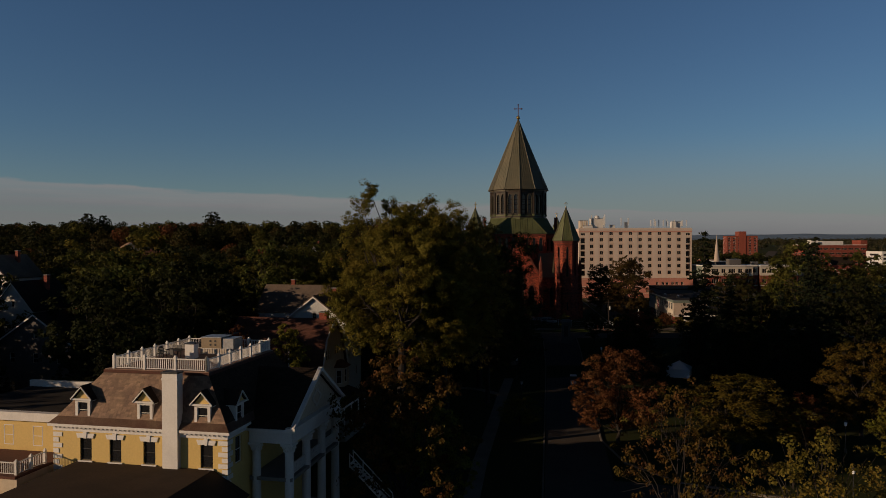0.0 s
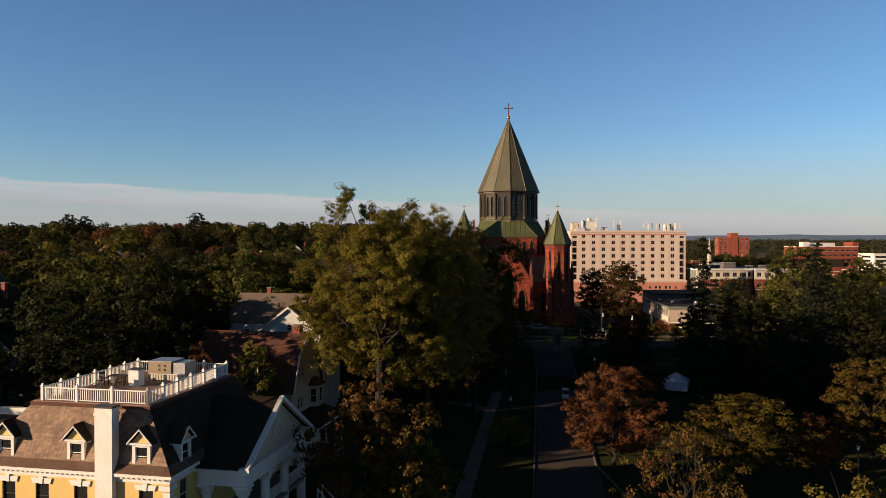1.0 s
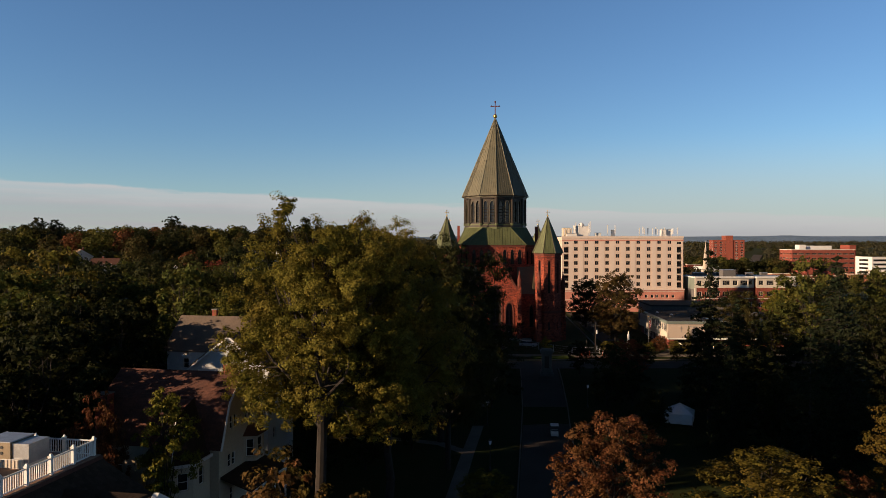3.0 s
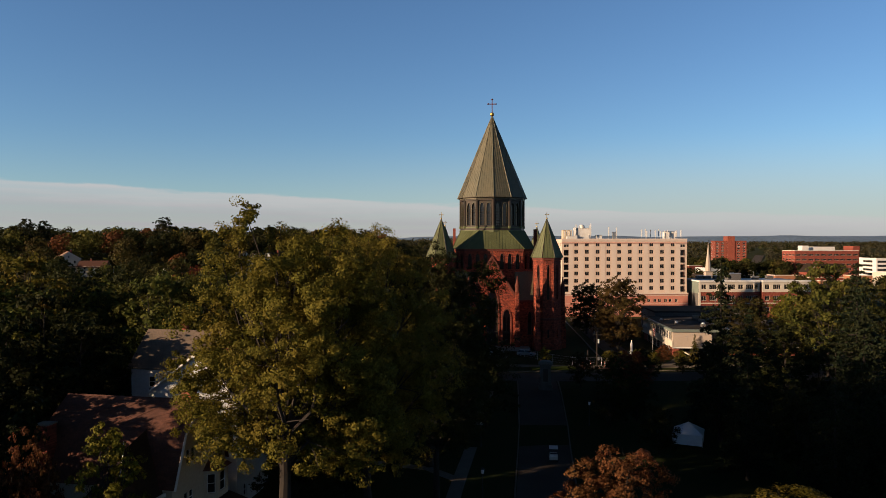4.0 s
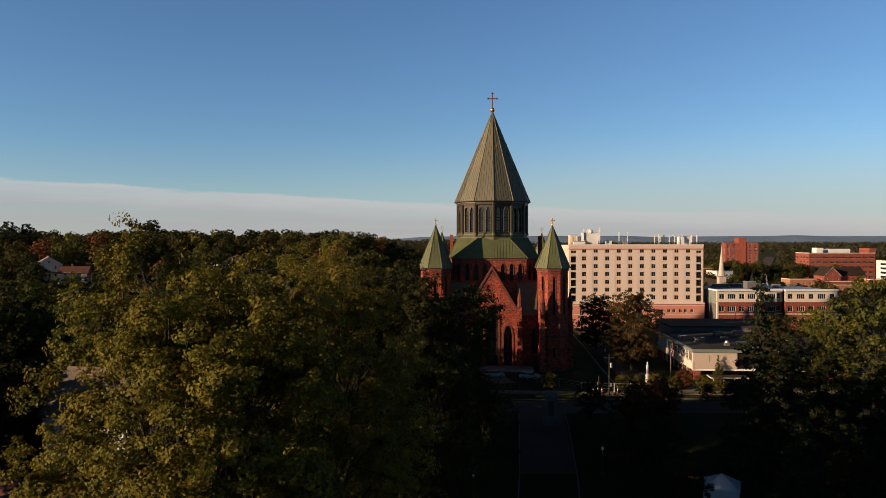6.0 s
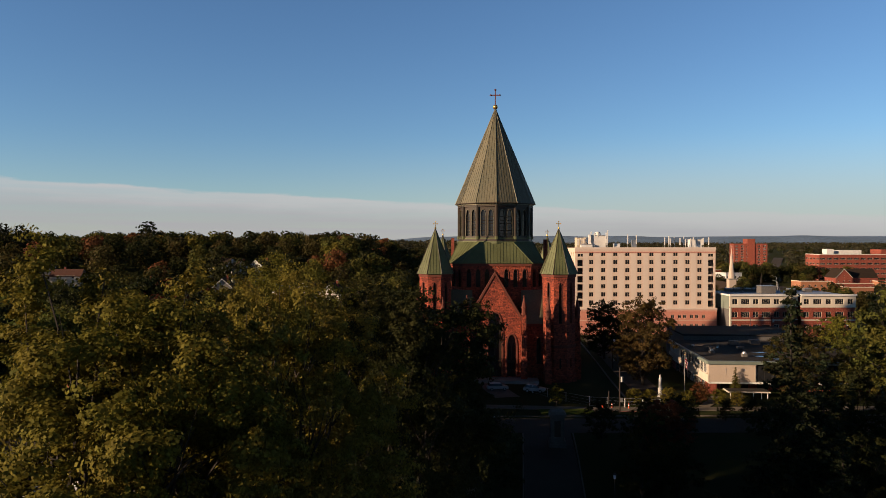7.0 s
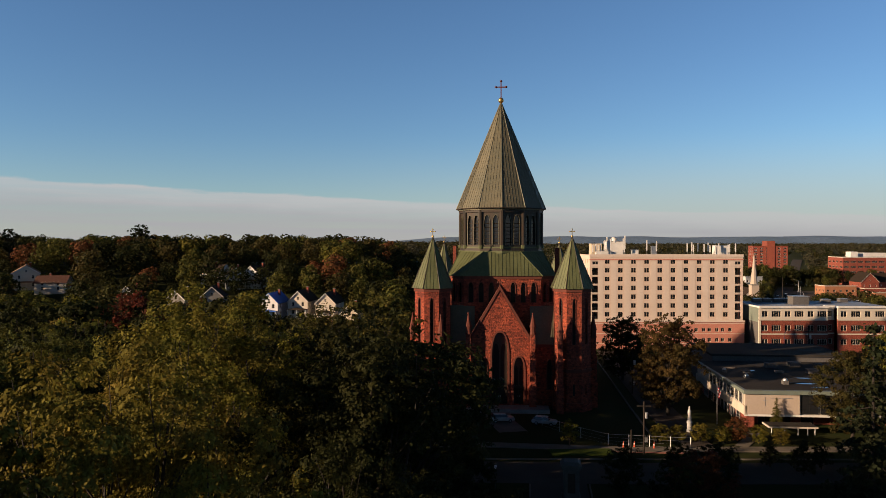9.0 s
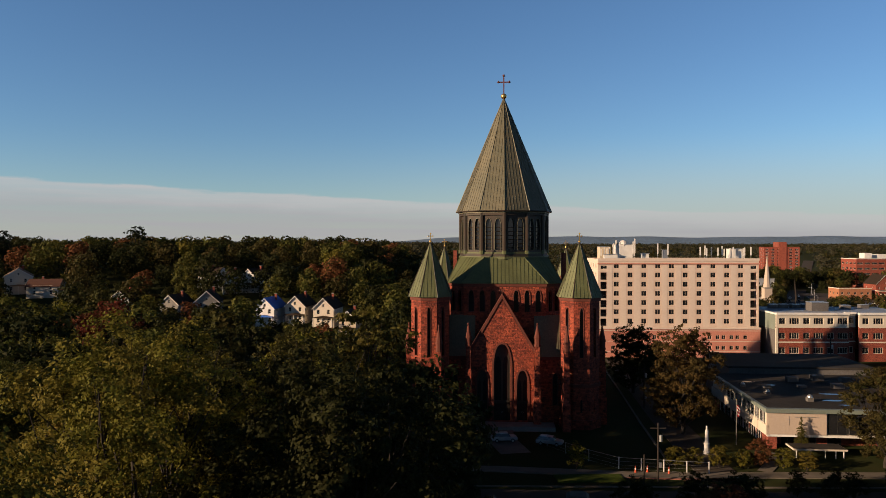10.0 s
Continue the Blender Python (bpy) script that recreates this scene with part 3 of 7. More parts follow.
T_open = broadleaf(25, 15.0, 13, 2.2, 16, 620, 24, 0.22, 0.46, 0.2, open_=0.4, bunch=8)
T_slim = broadleaf(23, 18.0, 7.0, 3.0, 14, 420, 26, 0.28, 0.42, 0.18, open_=0.1, bunch=6)
T_wood = broadleaf(31, 20.0, 15, 3.0, 15, 560, 16, 0.5, 0.72, 0.3, bunch=8)
T_wood2 = broadleaf(32, 22.0, 14, 4.0, 15, 560, 16, 0.5, 0.72, 0.3, bunch=8)
T_low = broadleaf(33, 18.0, 14, 0.8, 14, 560, 16, 0.5, 0.72, 0.3, bunch=8, low=0.24)
T_far = domed(41, 17.0, 14.5, 11, 800, 0.95)
T_far2 = domed(42, 18.0, 13.0, 9, 800, 0.95)
T_spruce = conifer(51, 20.0, 8.0, 26, 20, 0.3, 0.25)
T_pine = broadleaf(52, 22.0, 11.0, 5.0, 18, 420, 10, 0.7, 0.62, 0.3, open_=0.1, bunch=4, low=0.34, knit=0.36)

# ---- walls with openings ----
def holed(outline, holes, depth, bm=None, m=None):
    """A wall in the xz plane (front at y = 0, seen from -y), carried back by depth, with openings through it."""
    bm = bm or bmesh.new()
    tmp = bmesh.new()
    edges = []
    for loop in [outline] + holes:
        vs = [tmp.verts.new((x, 0, z)) for x, z in loop]
        edges += [tmp.edges.new((vs[i], vs[(i + 1) % len(vs)])) for i in range(len(vs))]
    bmesh.ops.triangle_fill(tmp, edges=edges, use_beauty=True, use_dissolve=False, normal=(0, -1, 0))
    tris = []
    tmp.verts.index_update()
    for f in tmp.faces:
        f.normal_update()
        ids = [v.index for v in f.verts]
        tris.append(ids if f.normal.y < 0 else ids[::-1])
    cos = [v.co.copy() for v in tmp.verts]
    tmp.free()
    m = m or Matrix.Identity(4)
    a = [bm.verts.new(m @ c) for c in cos]
    b = [bm.verts.new(m @ (c + Vector((0, depth, 0)))) for c in cos]
    for t in tris:
        bm.faces.new([a[i] for i in t])
        bm.faces.new([b[i] for i in t[::-1]])
    k = 0
    for loop in [outline] + holes:
        n = len(loop)
        for i in range(n):
            p, q = k + i, k + (i + 1) % n
            bm.faces.new((a[q], a[p], b[p], b[q]))
        k += n
    bmesh.ops.recalc_face_normals(bm, faces=bm.faces[:])
    return bm


def rect(x, z, w, h):
    return [(x - w / 2, z), (x + w / 2, z), (x + w / 2, z + h), (x - w / 2, z + h)]


def moved(points, dx, dz):
    return [(x + dx, z + dz) for x, z in points]


def put(ob, m):
    ob.matrix_basis = m
    return ob


shared = {}


def once(key, make):
    if key not in shared:
        bm = make()
        me = bpy.data.meshes.new(str(key[0]))
        bm.normal_update()
        bm.to_mesh(me)
        bm.free()
        shared[key] = me
    return shared[key]


def sash(parent, m, w, h, frame_mat=None, inset=0.14, bars=(0, 1), border=0.07, glass=None, name="window"):
    """A window at the foot of its opening (m, facing -y): a frame with glazing bars, and its pane as a part of it."""
    frame_mat, glass = frame_mat or M_white, glass or M_glass

    def make():
        bm = holed(rect(0, 0, w, h), [rect(0, border, w - 2 * border, h - 2 * border)], 0.08)
        for i in range(bars[0]):
            x = -w / 2 + w * (i + 1) / (bars[0] + 1)
            box(x - 0.025, x + 0.025, 0.01, 0.07, border, h - border, bm)
        for i in range(bars[1]):
            z = h * (i + 1) / (bars[1] + 1)
            box(-w / 2 + border, w / 2 - border, 0.01, 0.07, z - 0.03, z + 0.03, bm)
        return bm
    me = once(("window", w, h, bars, border, frame_mat.name), make)
    ob = put(part(name, me, frame_mat, parent), m @ pose(0, inset, 0))
    pane = once(("pane", w, h, border, glass.name), lambda: box(-w / 2 + border, w / 2 - border, 0.035, 0.045, border, h - border))
    part("pane", pane, glass, ob)
    return ob


def lancet(parent, m, w, h, rise, trim=None, inset=0.3, proud=0.12, ring=0.16, name="window"):
    """A pointed window: a moulded surround standing proud of the wall, dark glass set back in the opening."""
    def make():
        return holed(moved(arch(w + 2 * ring, h + ring, rise + ring), 0, 0), [moved(arch(w, h - 0.02, rise), 0, 0.02)], proud + 0.1)
    me = once(("surround", w, h, rise, ring, (trim or M_stone_trim).name), make)
    ob = put(part(name, me, trim or M_stone_trim, parent), m @ pose(0, -proud, 0))
    glass = once(("lights", w, h, rise), lambda: slab(arch(w + 0.02, h, rise), 0.06))
    put(part("pane", glass, M_glass, ob), pose(0, inset + proud, 0))
    return ob


# ---- the church ----
CH = thing("church", pose(24.0, 236.0, 1.2, 0, 0, -2.5), "large red sandstone church with green copper spires", "church")
DOWN = Matrix.Translation((0, 0, -1.2))


def church_part(name, bm, mat, m=None, parent=None, label="", smooth=False):
    ob = part(name, bm, mat, parent or CH, label, smooth)
    ob.matrix_basis = (m or Matrix.Identity(4)) if parent else DOWN @ (m or Matrix.Identity(4))
    return ob


def plate(points, thick=0.12):
    """A flat roof face with a thickness, its outer side up."""
    pts = [Vector(p) for p in points]
    n = (pts[1] - pts[0]).cross(pts[2] - pts[0]).normalized()
    bm = bmesh.new()
    hi, lo = [bm.verts.new(p) for p in pts], [bm.verts.new(p - n * thick) for p in pts]
    bm.faces.new(hi)
    bm.faces.new(lo[::-1])
    k = len(pts)
    for i in range(k):
        bm.faces.new((hi[i], lo[i], lo[(i + 1) % k], hi[(i + 1) % k]))
    return bm, n


def seam(p, q, u, n, size):
    bm = bmesh.new()
    ring = [bm.verts.new(o + u * e * size / 2 + n * hgt) for o in (p, q) for e, hgt in ((-1, 0), (1, 0), (1, size), (-1, size))]
    for f in ((0, 1, 5, 4), (1, 2, 6, 5), (2, 3, 7, 6), (3, 0, 4, 7), (0, 3, 2, 1), (4, 5, 6, 7)):
        bm.faces.new([ring[j] for j in f])
    return bm


def seamed(name, mat, a, b, c, step, size=0.05, label=""):
    """A triangular roof face from eave corners a, b to apex c, with standing seams that run up the fall."""
    a, b, c = Vector(a), Vector(b), Vector(c)
    bm, n = plate((a, b, c))
    face = church_part(name, bm, mat, label=label)
    w = (b - a).length
    u = (b - a) / w
    foot = (c - a).dot(u)
    up = (c - a - u * foot)
    rise = up.length
    up /= rise
    k = int(w / step)
    for i in range(1, k):
        s = w * i / k
        top = rise * (s / foot if s < foot else (w - s) / (w - foot)) * 0.97
        if top > 0.6:
            part("seam", seam(a + u * s, a + u * s + up * top, u, n, size), mat, face)


def seamed_quad(name, mat, a, b, c, d, step, size=0.05, label=""):
    """A four-sided roof face, eave a-b, top d-c, with standing seams."""
    a, b, c, d = map(Vector, (a, b, c, d))
    bm, n = plate((a, b, c, d))
    face = church_part(name, bm, mat, label=label)
    k = max(2, int((b - a).length / step))
    u = (b - a).normalized()
    up = (d - a) - u * (d - a).dot(u)
    for i in range(1, k):
        q0 = a.lerp(b, i / k)
        s0, s1 = (d - a).dot(u), (c - a).dot(u)
        s = (q0 - a).dot(u)
        w = (b - a).length
        # runs straight up the fall until it meets the hip
        f = 1.0
        if s0 > 0 and s < s0:
            f = s / s0
        elif s1 < w and s > s1:
            f = (w - s) / (w - s1)
        if f > 0.08:
            part("seam", seam(q0, q0 + up * f * 0.99, u, n, size), mat, face)


def facing(p, q):
    """The pose of a wall from plan point p to q (counter-clockwise round the building), x along it from its middle, front outwards."""
    p, q = Vector(p), Vector(q)
    d = q - p
    mid = (p + q) / 2
    return pose(mid.x, mid.y, 0, 0, 0, math.degrees(math.atan2(d.y, d.x))), d.length


def cross_mesh(h, w, t, bud):
    bm = box(-t / 2, t / 2, -t / 2, t / 2, 0, h)
    zc = h * 0.66
    box(-w / 2, w / 2, -t / 2 + 0.01, t / 2 - 0.01, zc - t / 2, zc + t / 2, bm)
    for c in ((0, h), (-w / 2, zc), (w / 2, zc)):
        ball((c[0], 0, c[1]), bud, bm, 8, 5)
        for e in ((-1, 0), (1, 0), (0, 1)):
            ball((c[0] + e[0] * bud * 0.9, 0, c[1] + e[1] * bud * 0.9), bud * 0.6, bm, 6, 4)
    return bm


OCT = [(-7.9, -10.6), (7.9, -10.6), (10.7, -7.8), (10.7, 7.8), (7.9, 10.6), (-7.9, 10.6), (-10.7, 7.8), (-10.7, -7.8)]
# crossing walls with their rows of lancets
for i in range(8):
    m, w = facing(OCT[i], OCT[(i + 1) % 8])
    xs = (-6.4, -4.3, -2.2, 2.2, 4.3, 6.4) if w > 8 else (-0.9, 1.0)
    holes = [moved(arch(0.95, 4.1, 1.3), x, 22.2) for x in xs]
    wall = church_part("crossing_wall", holed([(-w / 2, 1), (w / 2, 1), (w / 2, 27.6), (-w / 2, 27.6)], holes, 0.5), M_sandstone, m)
    for x in xs:
        lancet(wall, pose(x, 0, 22.2), 0.95, 4.1, 1.3)
    church_part("cornice", box(-w / 2 - 0.12, w / 2 + 0.12, -0.22, 0.3, 27.05, 27.65), M_stone_trim, m)
# low roof between the walls and the drum
big = [(x * 1.045, y * 1.045) for x, y in OCT]
small = [(-3.8, -8.8), (3.8, -8.8), (8.8, -3.8), (8.8, 3.8), (3.8, 8.8), (-3.8, 8.8), (-8.8, 3.8), (-8.8, -3.8)]
for i in range(8):
    j = (i + 1) % 8
    seamed_quad("roof", M_copper, (*big[i], 27.65), (*big[j], 27.65), (*small[j], 32.6), (*small[i], 32.6), 0.75, 0.06, "green copper roof with standing seams")
    church_part("roof_hip", rod((*big[i], 27.68), (*small[i], 32.62), 0.1, 6), M_copper)
church_part("collar", prism(ngon(12, 9.25, 270), 32.2, 32.75), M_copper)
church_part("collar", prism(ngon(12, 9.0, 270), 32.75, 33.3), M_copper_dark)
# drum: twelve sides, a pair of lancets in each
drum = ngon(12, 8.75, 270)
for i in range(12):
    m, w = facing(drum[i], drum[(i + 1) % 12])
    side = church_part("drum_wall", holed([(-w / 2, 33.2), (w / 2, 33.2), (w / 2, 41.2), (-w / 2, 41.2)], [moved(arch(1.2, 6.2, 1.7), x, 34.0) for x in (-0.93, 0.93)], 0.4), M_copper_dark, m, label="dark weathered copper panel of the drum")
    for x in (-0.93, 0.93):
        win = lancet(side, pose(x, 0, 34.0), 1.2, 6.2, 1.7, M_copper_brown, 0.28, 0.1, 0.08)
        for k in range(6):
            put(part("louvre", once(("louvre",), lambda: box(-0.55, 0.55, 0, 0.2, 0, 0.04, None, pose(0, 0, 0, -35))), M_copper_dark, win), pose(0, 0.18, 0.5 + k * 0.8))
    put(part("sill", once(("drum_sill", round(w, 2)), lambda: box(-w / 2, w / 2, -0.16, 0.1, 33.3, 33.6)), M_copper, side), pose(0, 0, 0))
    px, py = drum[i]
    church_part("pilaster", prism(ngon(6, 0.34, 0, px * 1.012, py * 1.012), 33.2, 41.3), M_copper_dark)
    church_part("pilaster_base", prism(ngon(6, 0.45, 0, px * 1.012, py * 1.012), 33.2, 33.9), M_copper)
church_part("drum_core", prism(ngon(12, 7.6, 270), 33.0, 41.0), M_copper_dark)
church_part("cornice", prism(ngon(12, 9.1, 270), 40.85, 41.3), M_copper_dark)
church_part("cornice", prism(ngon(12, 9.35, 270), 41.3, 41.75), M_copper_brown)
# great spire
eave = ngon(12, 9.75, 270)
for i in range(12):
    j = (i + 1) % 12
    seamed("spire_face", M_copper_brown, (*eave[i], 41.7), (*eave[j], 41.7), (0, 0, 65.3), 0.62, 0.045, "brownish green copper spire face with standing seams")
    church_part("spire_rib", rod((eave[i][0], eave[i][1], 41.72), (0, 0, 65.3), 0.13, 6, 0.07), M_copper_brown)
    church_part("gutter", rod((*eave[i], 41.66), (*eave[j], 41.66), 0.12, 6), M_copper_dark)
church_part("ball", ball((0, 0, 65.5), 0.6, None, 14, 9), M_gold, smooth=True, label="gilded ball")
church_part("cross", cross_mesh(3.8, 2.2, 0.22, 0.22), M_stone_trim, pose(0, 0, 65.9), label="reddish metal cross with budded ends")

# front gable and its three tall recesses
FY, GX = -15.0, -0.55
gable = [(-5.9, 1), (5.9, 1), (5.9, 15.0), (0, 25.0), (-5.9, 15.0)]
recess = [moved(arch(3.1, 14.4, 4.2, 8), 0, 2.2), moved(arch(2.0, 9.5, 2.8, 8), -3.75, 2.2), moved(arch(2.0, 9.5, 2.8, 8), 3.75, 2.2)]
front = church_part("gable_wall", holed(gable, recess, 1.4), M_sandstone, pose(GX, FY, 0), label="rough red sandstone gable wall")
# dark sheet standing in for the shade inside the recesses
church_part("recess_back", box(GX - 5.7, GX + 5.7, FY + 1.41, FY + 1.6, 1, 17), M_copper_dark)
for x, w, h, rise in ((0, 3.1, 14.4, 4.2), (-3.75, 2.0, 9.5, 2.8), (3.75, 2.0, 9.5, 2.8)):
    ring = part("arch_moulding", holed(moved(arch(w + 0.7, h + 0.35, rise + 0.35, 8), x, 2.2), [moved(arch(w + 0.02, h, rise, 8), x, 2.22)], 0.25), M_stone_trim, front)
    put(ring, pose(0, -0.14, 0))
    # stone tracery given the same dark colour so it reads as shaded
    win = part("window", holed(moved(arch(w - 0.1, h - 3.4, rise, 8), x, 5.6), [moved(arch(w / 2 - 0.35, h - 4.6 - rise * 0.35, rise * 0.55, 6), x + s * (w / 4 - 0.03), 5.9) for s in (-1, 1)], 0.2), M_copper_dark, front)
    put(win, pose(0, 0.9, 0))
    put(part("pane", slab(moved(arch(w - 0.2, h - 3.5, rise, 8), x, 5.65), 0.05), M_stained, win), pose(0, 0.1, 0))
    for s in (-1, 1):
        leaf = part("door", holed(rect(x + s * (w / 4 - 0.02), 2.25, w / 2 - 0.08, 3.1), [rect(x + s * (w / 4 - 0.02), 3.9, w / 2 - 0.4, 1.0), rect(x + s * (w / 4 - 0.02), 2.5, w / 2 - 0.4, 1.1)], 0.1), M_bark, front, "dark wooden church door")
        put(leaf, pose(0, 1.0, 0))
        put(part("door_panel", box(x + s * (w / 4 - 0.02) - w / 4 + 0.1, x + s * (w / 4 - 0.02) + w / 4 - 0.1, 0.04, 0.07, 2.3, 5.3), M_bark, leaf), pose(0, 0, 0))
        put(part("door_handle", rod((x + s * 0.16, -0.06, 3.6), (x + s * 0.16, -0.06, 3.9), 0.025), M_metal, leaf), pose(0, 0, 0))
for s in (-1, 1):
    church_part("coping", slab([(s * 6.35, 14.6), (s * 6.35, 15.2), (0, 25.95), (0, 25.15), (s * 5.9, 14.95)][::s], 1.7), M_stone_trim, pose(GX, FY - 0.15, 0))
    seamed_quad("nave_roof", M_copper, *(((GX - 6.0, -10.4, 14.9), (GX - 6.0, FY + 1.4, 14.9), (GX, FY + 1.4, 24.9), (GX, -10.4, 24.9)) if s < 0 else ((GX + 6.0, FY + 1.4, 14.9), (GX + 6.0, -10.4, 14.9), (GX, -10.4, 24.9), (GX, FY + 1.4, 24.9))), 0.7, 0.05, "")
church_part("finial", cross_mesh(1.3, 0.8, 0.16, 0.14), M_stone_trim, pose(GX, FY + 0.5, 25.7))
for s in (-1, 1):
    # aisle wall, its lancet and the lean-to roof up to the crossing
    m = pose(s * 8.6, FY + 1.6, 0)
    wall = church_part("aisle_wall", holed([(-2.75, 1), (2.75, 1), (2.75, 14), (-2.75, 14)], [moved(arch(0.9, 6.0, 1.5), s * 0.8, 5.0)], 0.6), M_sandstone, m)
    lancet(wall, pose(s * 0.8, 0, 5.0), 0.9, 6.0, 1.5)
    church_part("cornice", box(-2.8, 2.8, -0.2, 0.3, 13.6, 14.1), M_stone_trim, m)
    x0, x1 = sorted((s * 5.6, s * 11.4))
    seamed_quad("aisle_roof", M_copper_aged, (x0, FY + 1.4, 14.1), (x1, FY + 1.4, 14.1), (x1, -10.55, 21.6), (x0, -10.55, 21.6), 0.72, 0.05, "")
    church_part("side_wall", holed([(-13.2, 1), (13.2, 1), (13.2, 14), (-13.2, 14)], [moved(arch(1.2, 6.5, 1.8), x, 5) for x in (-9, -5, -1, 3, 7, 11)], 0.6), M_sandstone, pose(s * 11.5, -0.5, 0, 0, 0, 90 * s))
    church_part("choir_wall", box(-9, 9, 0, 0.6, 1, 10), M_sandstone, pose(s * 9.5, 19.5, 0, 0, 0, 90 * s))
    seamed_quad("choir_roof", M_copper, *(((-9.8, 29, 10), (-9.8, 10.4, 10), (0, 10.4, 16), (0, 29, 16)) if s < 0 else ((9.8, 10.4, 10), (9.8, 29, 10), (0, 29, 16), (0, 10.4, 16))), 0.9, 0.05, "")
    seamed_quad("aisle_roof", M_copper, *(((-11.8, 12.7, 14), (-11.8, -13.7, 14), (-10.0, -10.6, 17), (-10.0, 10.6, 17)) if s < 0 else ((11.8, -13.7, 14), (11.8, 12.7, 14), (10.0, 10.6, 17), (10.0, -10.6, 17))), 0.8, 0.05, "")
church_part("end_wall", slab([(-9.5, 1), (9.5, 1), (9.5, 10), (0, 16.4), (-9.5, 10)], 0.6), M_sandstone, pose(0, 28.3, 0))


def pinnacle(x, y, top, half, foot=1.0, shaft=15.4, deep=0.0):
    """A buttress that ends in a small pointed cap."""
    bm = box(-half * 1.25, half * 1.25, -half * 1.6, half * 1.4 + deep, foot, 6.2)
    prism([(-half * 1.25, -half * 1.6), (half * 1.25, -half * 1.6), (half * 1.25, half * 1.4), (-half * 1.25, half * 1.4)], 6.2, 7.0, bm, 0.8)
    box(-half, half, -half * 1.2, half * 1.2 + deep, 6.6, 11.6, bm)
    prism([(-half, -half * 1.2), (half, -half * 1.2), (half, half * 1.2), (-half, half * 1.2)], 11.6, 12.2, bm, 0.82)
    box(-half * 0.8, half * 0.8, -half * 0.8, half * 0.8 + deep, 12.0, shaft, bm)
    ob = church_part("buttress", bm, M_sandstone, pose(x, y, 0))
    cap = prism(ngon(8, half * 1.15, 22.5), shaft, shaft + 0.35)
    prism(ngon(8, half * 0.98, 22.5), shaft + 0.35, shaft + 1.5, cap)
    prism(ngon(8, half * 1.25, 22.5), shaft + 1.5, shaft + 1.75, cap)
    prism(ngon(8, half * 1.1, 22.5), shaft + 1.75, top - 0.25, cap, 0.1)
    ball((0, 0, top - 0.2), 0.2, cap, 8, 5)
    part("pinnacle", cap, M_stone_trim, ob)
    return ob


for s in (-1, 1):
    pinnacle(-6.8 if s < 0 else 5.9, FY - 0.9, 20.7, 0.56, deep=0.8, shaft=16.4)
    pinnacle(-12.1 if s < 0 else 11.0, FY - 3.3, 20.5, 0.56, deep=2.0, shaft=15.6)
    pinnacle(s * 18.2, -12.4, 20.3, 0.62)


def tower(x, y, z_top, r, eave_z, base=True):
    """An octagonal stair tower with slit windows and a seamed copper spire."""
    spread = r * 1.12
    ring = ngon(8, r, 22.5)
    for i in range(8):
        m, w = facing(ring[i], ring[(i + 1) % 8])
        m = pose(x, y, 0) @ m
        holes = [moved(arch(0.62, 9.0, 1.2), 0, eave_z - 11.0)] + ([moved(arch(0.4, 2.4, 0.5), 0, 4.5)] if base else [])
        wall = church_part("tower_wall", holed([(-w / 2, 1), (w / 2, 1), (w / 2, eave_z - 0.2), (-w / 2, eave_z - 0.2)], holes, 0.45), M_sandstone, m)
        lancet(wall, pose(0, 0, eave_z - 11.0), 0.62, 9.0, 1.2, None, 0.3, 0.07, 0.12)
        if base:
            put(part("pane", once(("slit",), lambda: slab(arch(0.42, 2.4, 0.5), 0.05)), M_glass, wall), pose(0, 0.25, 4.5))
    if base:
        church_part("tower_base", prism(ngon(8, r * 1.1, 22.5, x, y), 1, 3.2), M_sandstone)
        bm = prism(ngon(8, r * 1.07, 22.5, x, y), 9.2, 9.7)
        church_part("string_course", bm, M_stone_trim)
    church_part("cornice", prism(ngon(8, r * 1.06, 22.5, x, y), eave_z - 0.75, eave_z - 0.1), M_stone_trim)
    rim = ngon(8, r * 1.17, 22.5, x, y)
    for i in range(8):
        j = (i + 1) % 8
        seamed("spire_face", M_copper, (*rim[i], eave_z - 0.1), (*rim[j], eave_z - 0.1), (x, y, z_top - 1.3), 0.6, 0.05, "")
        church_part("spire_rib", rod((*rim[i], eave_z - 0.1), (x, y, z_top - 1.3), 0.09, 5, 0.05), M_copper_dark)
    church_part("finial", ball((x, y, z_top - 1.3), 0.24), M_gold, label="gilded finial ball")
    church_part("cross", cross_mesh(1.35, 0.85, 0.13, 0.11), M_gold, pose(x, y, z_top - 1.2), label="small gilded cross")


tower(-14.0, -13.7, 37.0, 3.78, 25.55)
tower(13.8, -13.7, 37.0, 3.78, 25.55)
tower(-13.8, 25.0, 35.9, 2.6, 26.0, False)
tower(15.3, 25.0, 35.6, 2.2, 27.5, False)
church_part("chimney", box(12.6, 13.6, 8.0, 9.2, 10, 33.2), M_brick)
church_part("chimney", box(-11.2, -10.4, 16.0, 17.0, 10, 33.6), M_brick)
for k in range(6):
    church_part("step", box(-7.5, 9.0, FY - 2.2 - 0.42 * k - (0.42 if k else 1.6), FY - 2.2 - 0.42 * k, 0.9, 2.2 - 0.17 * k), M_concrete)
church_part("landing", box(-7.5, 9.0, FY - 2.2, FY - 0.1, 0.9, 2.2), M_concrete)


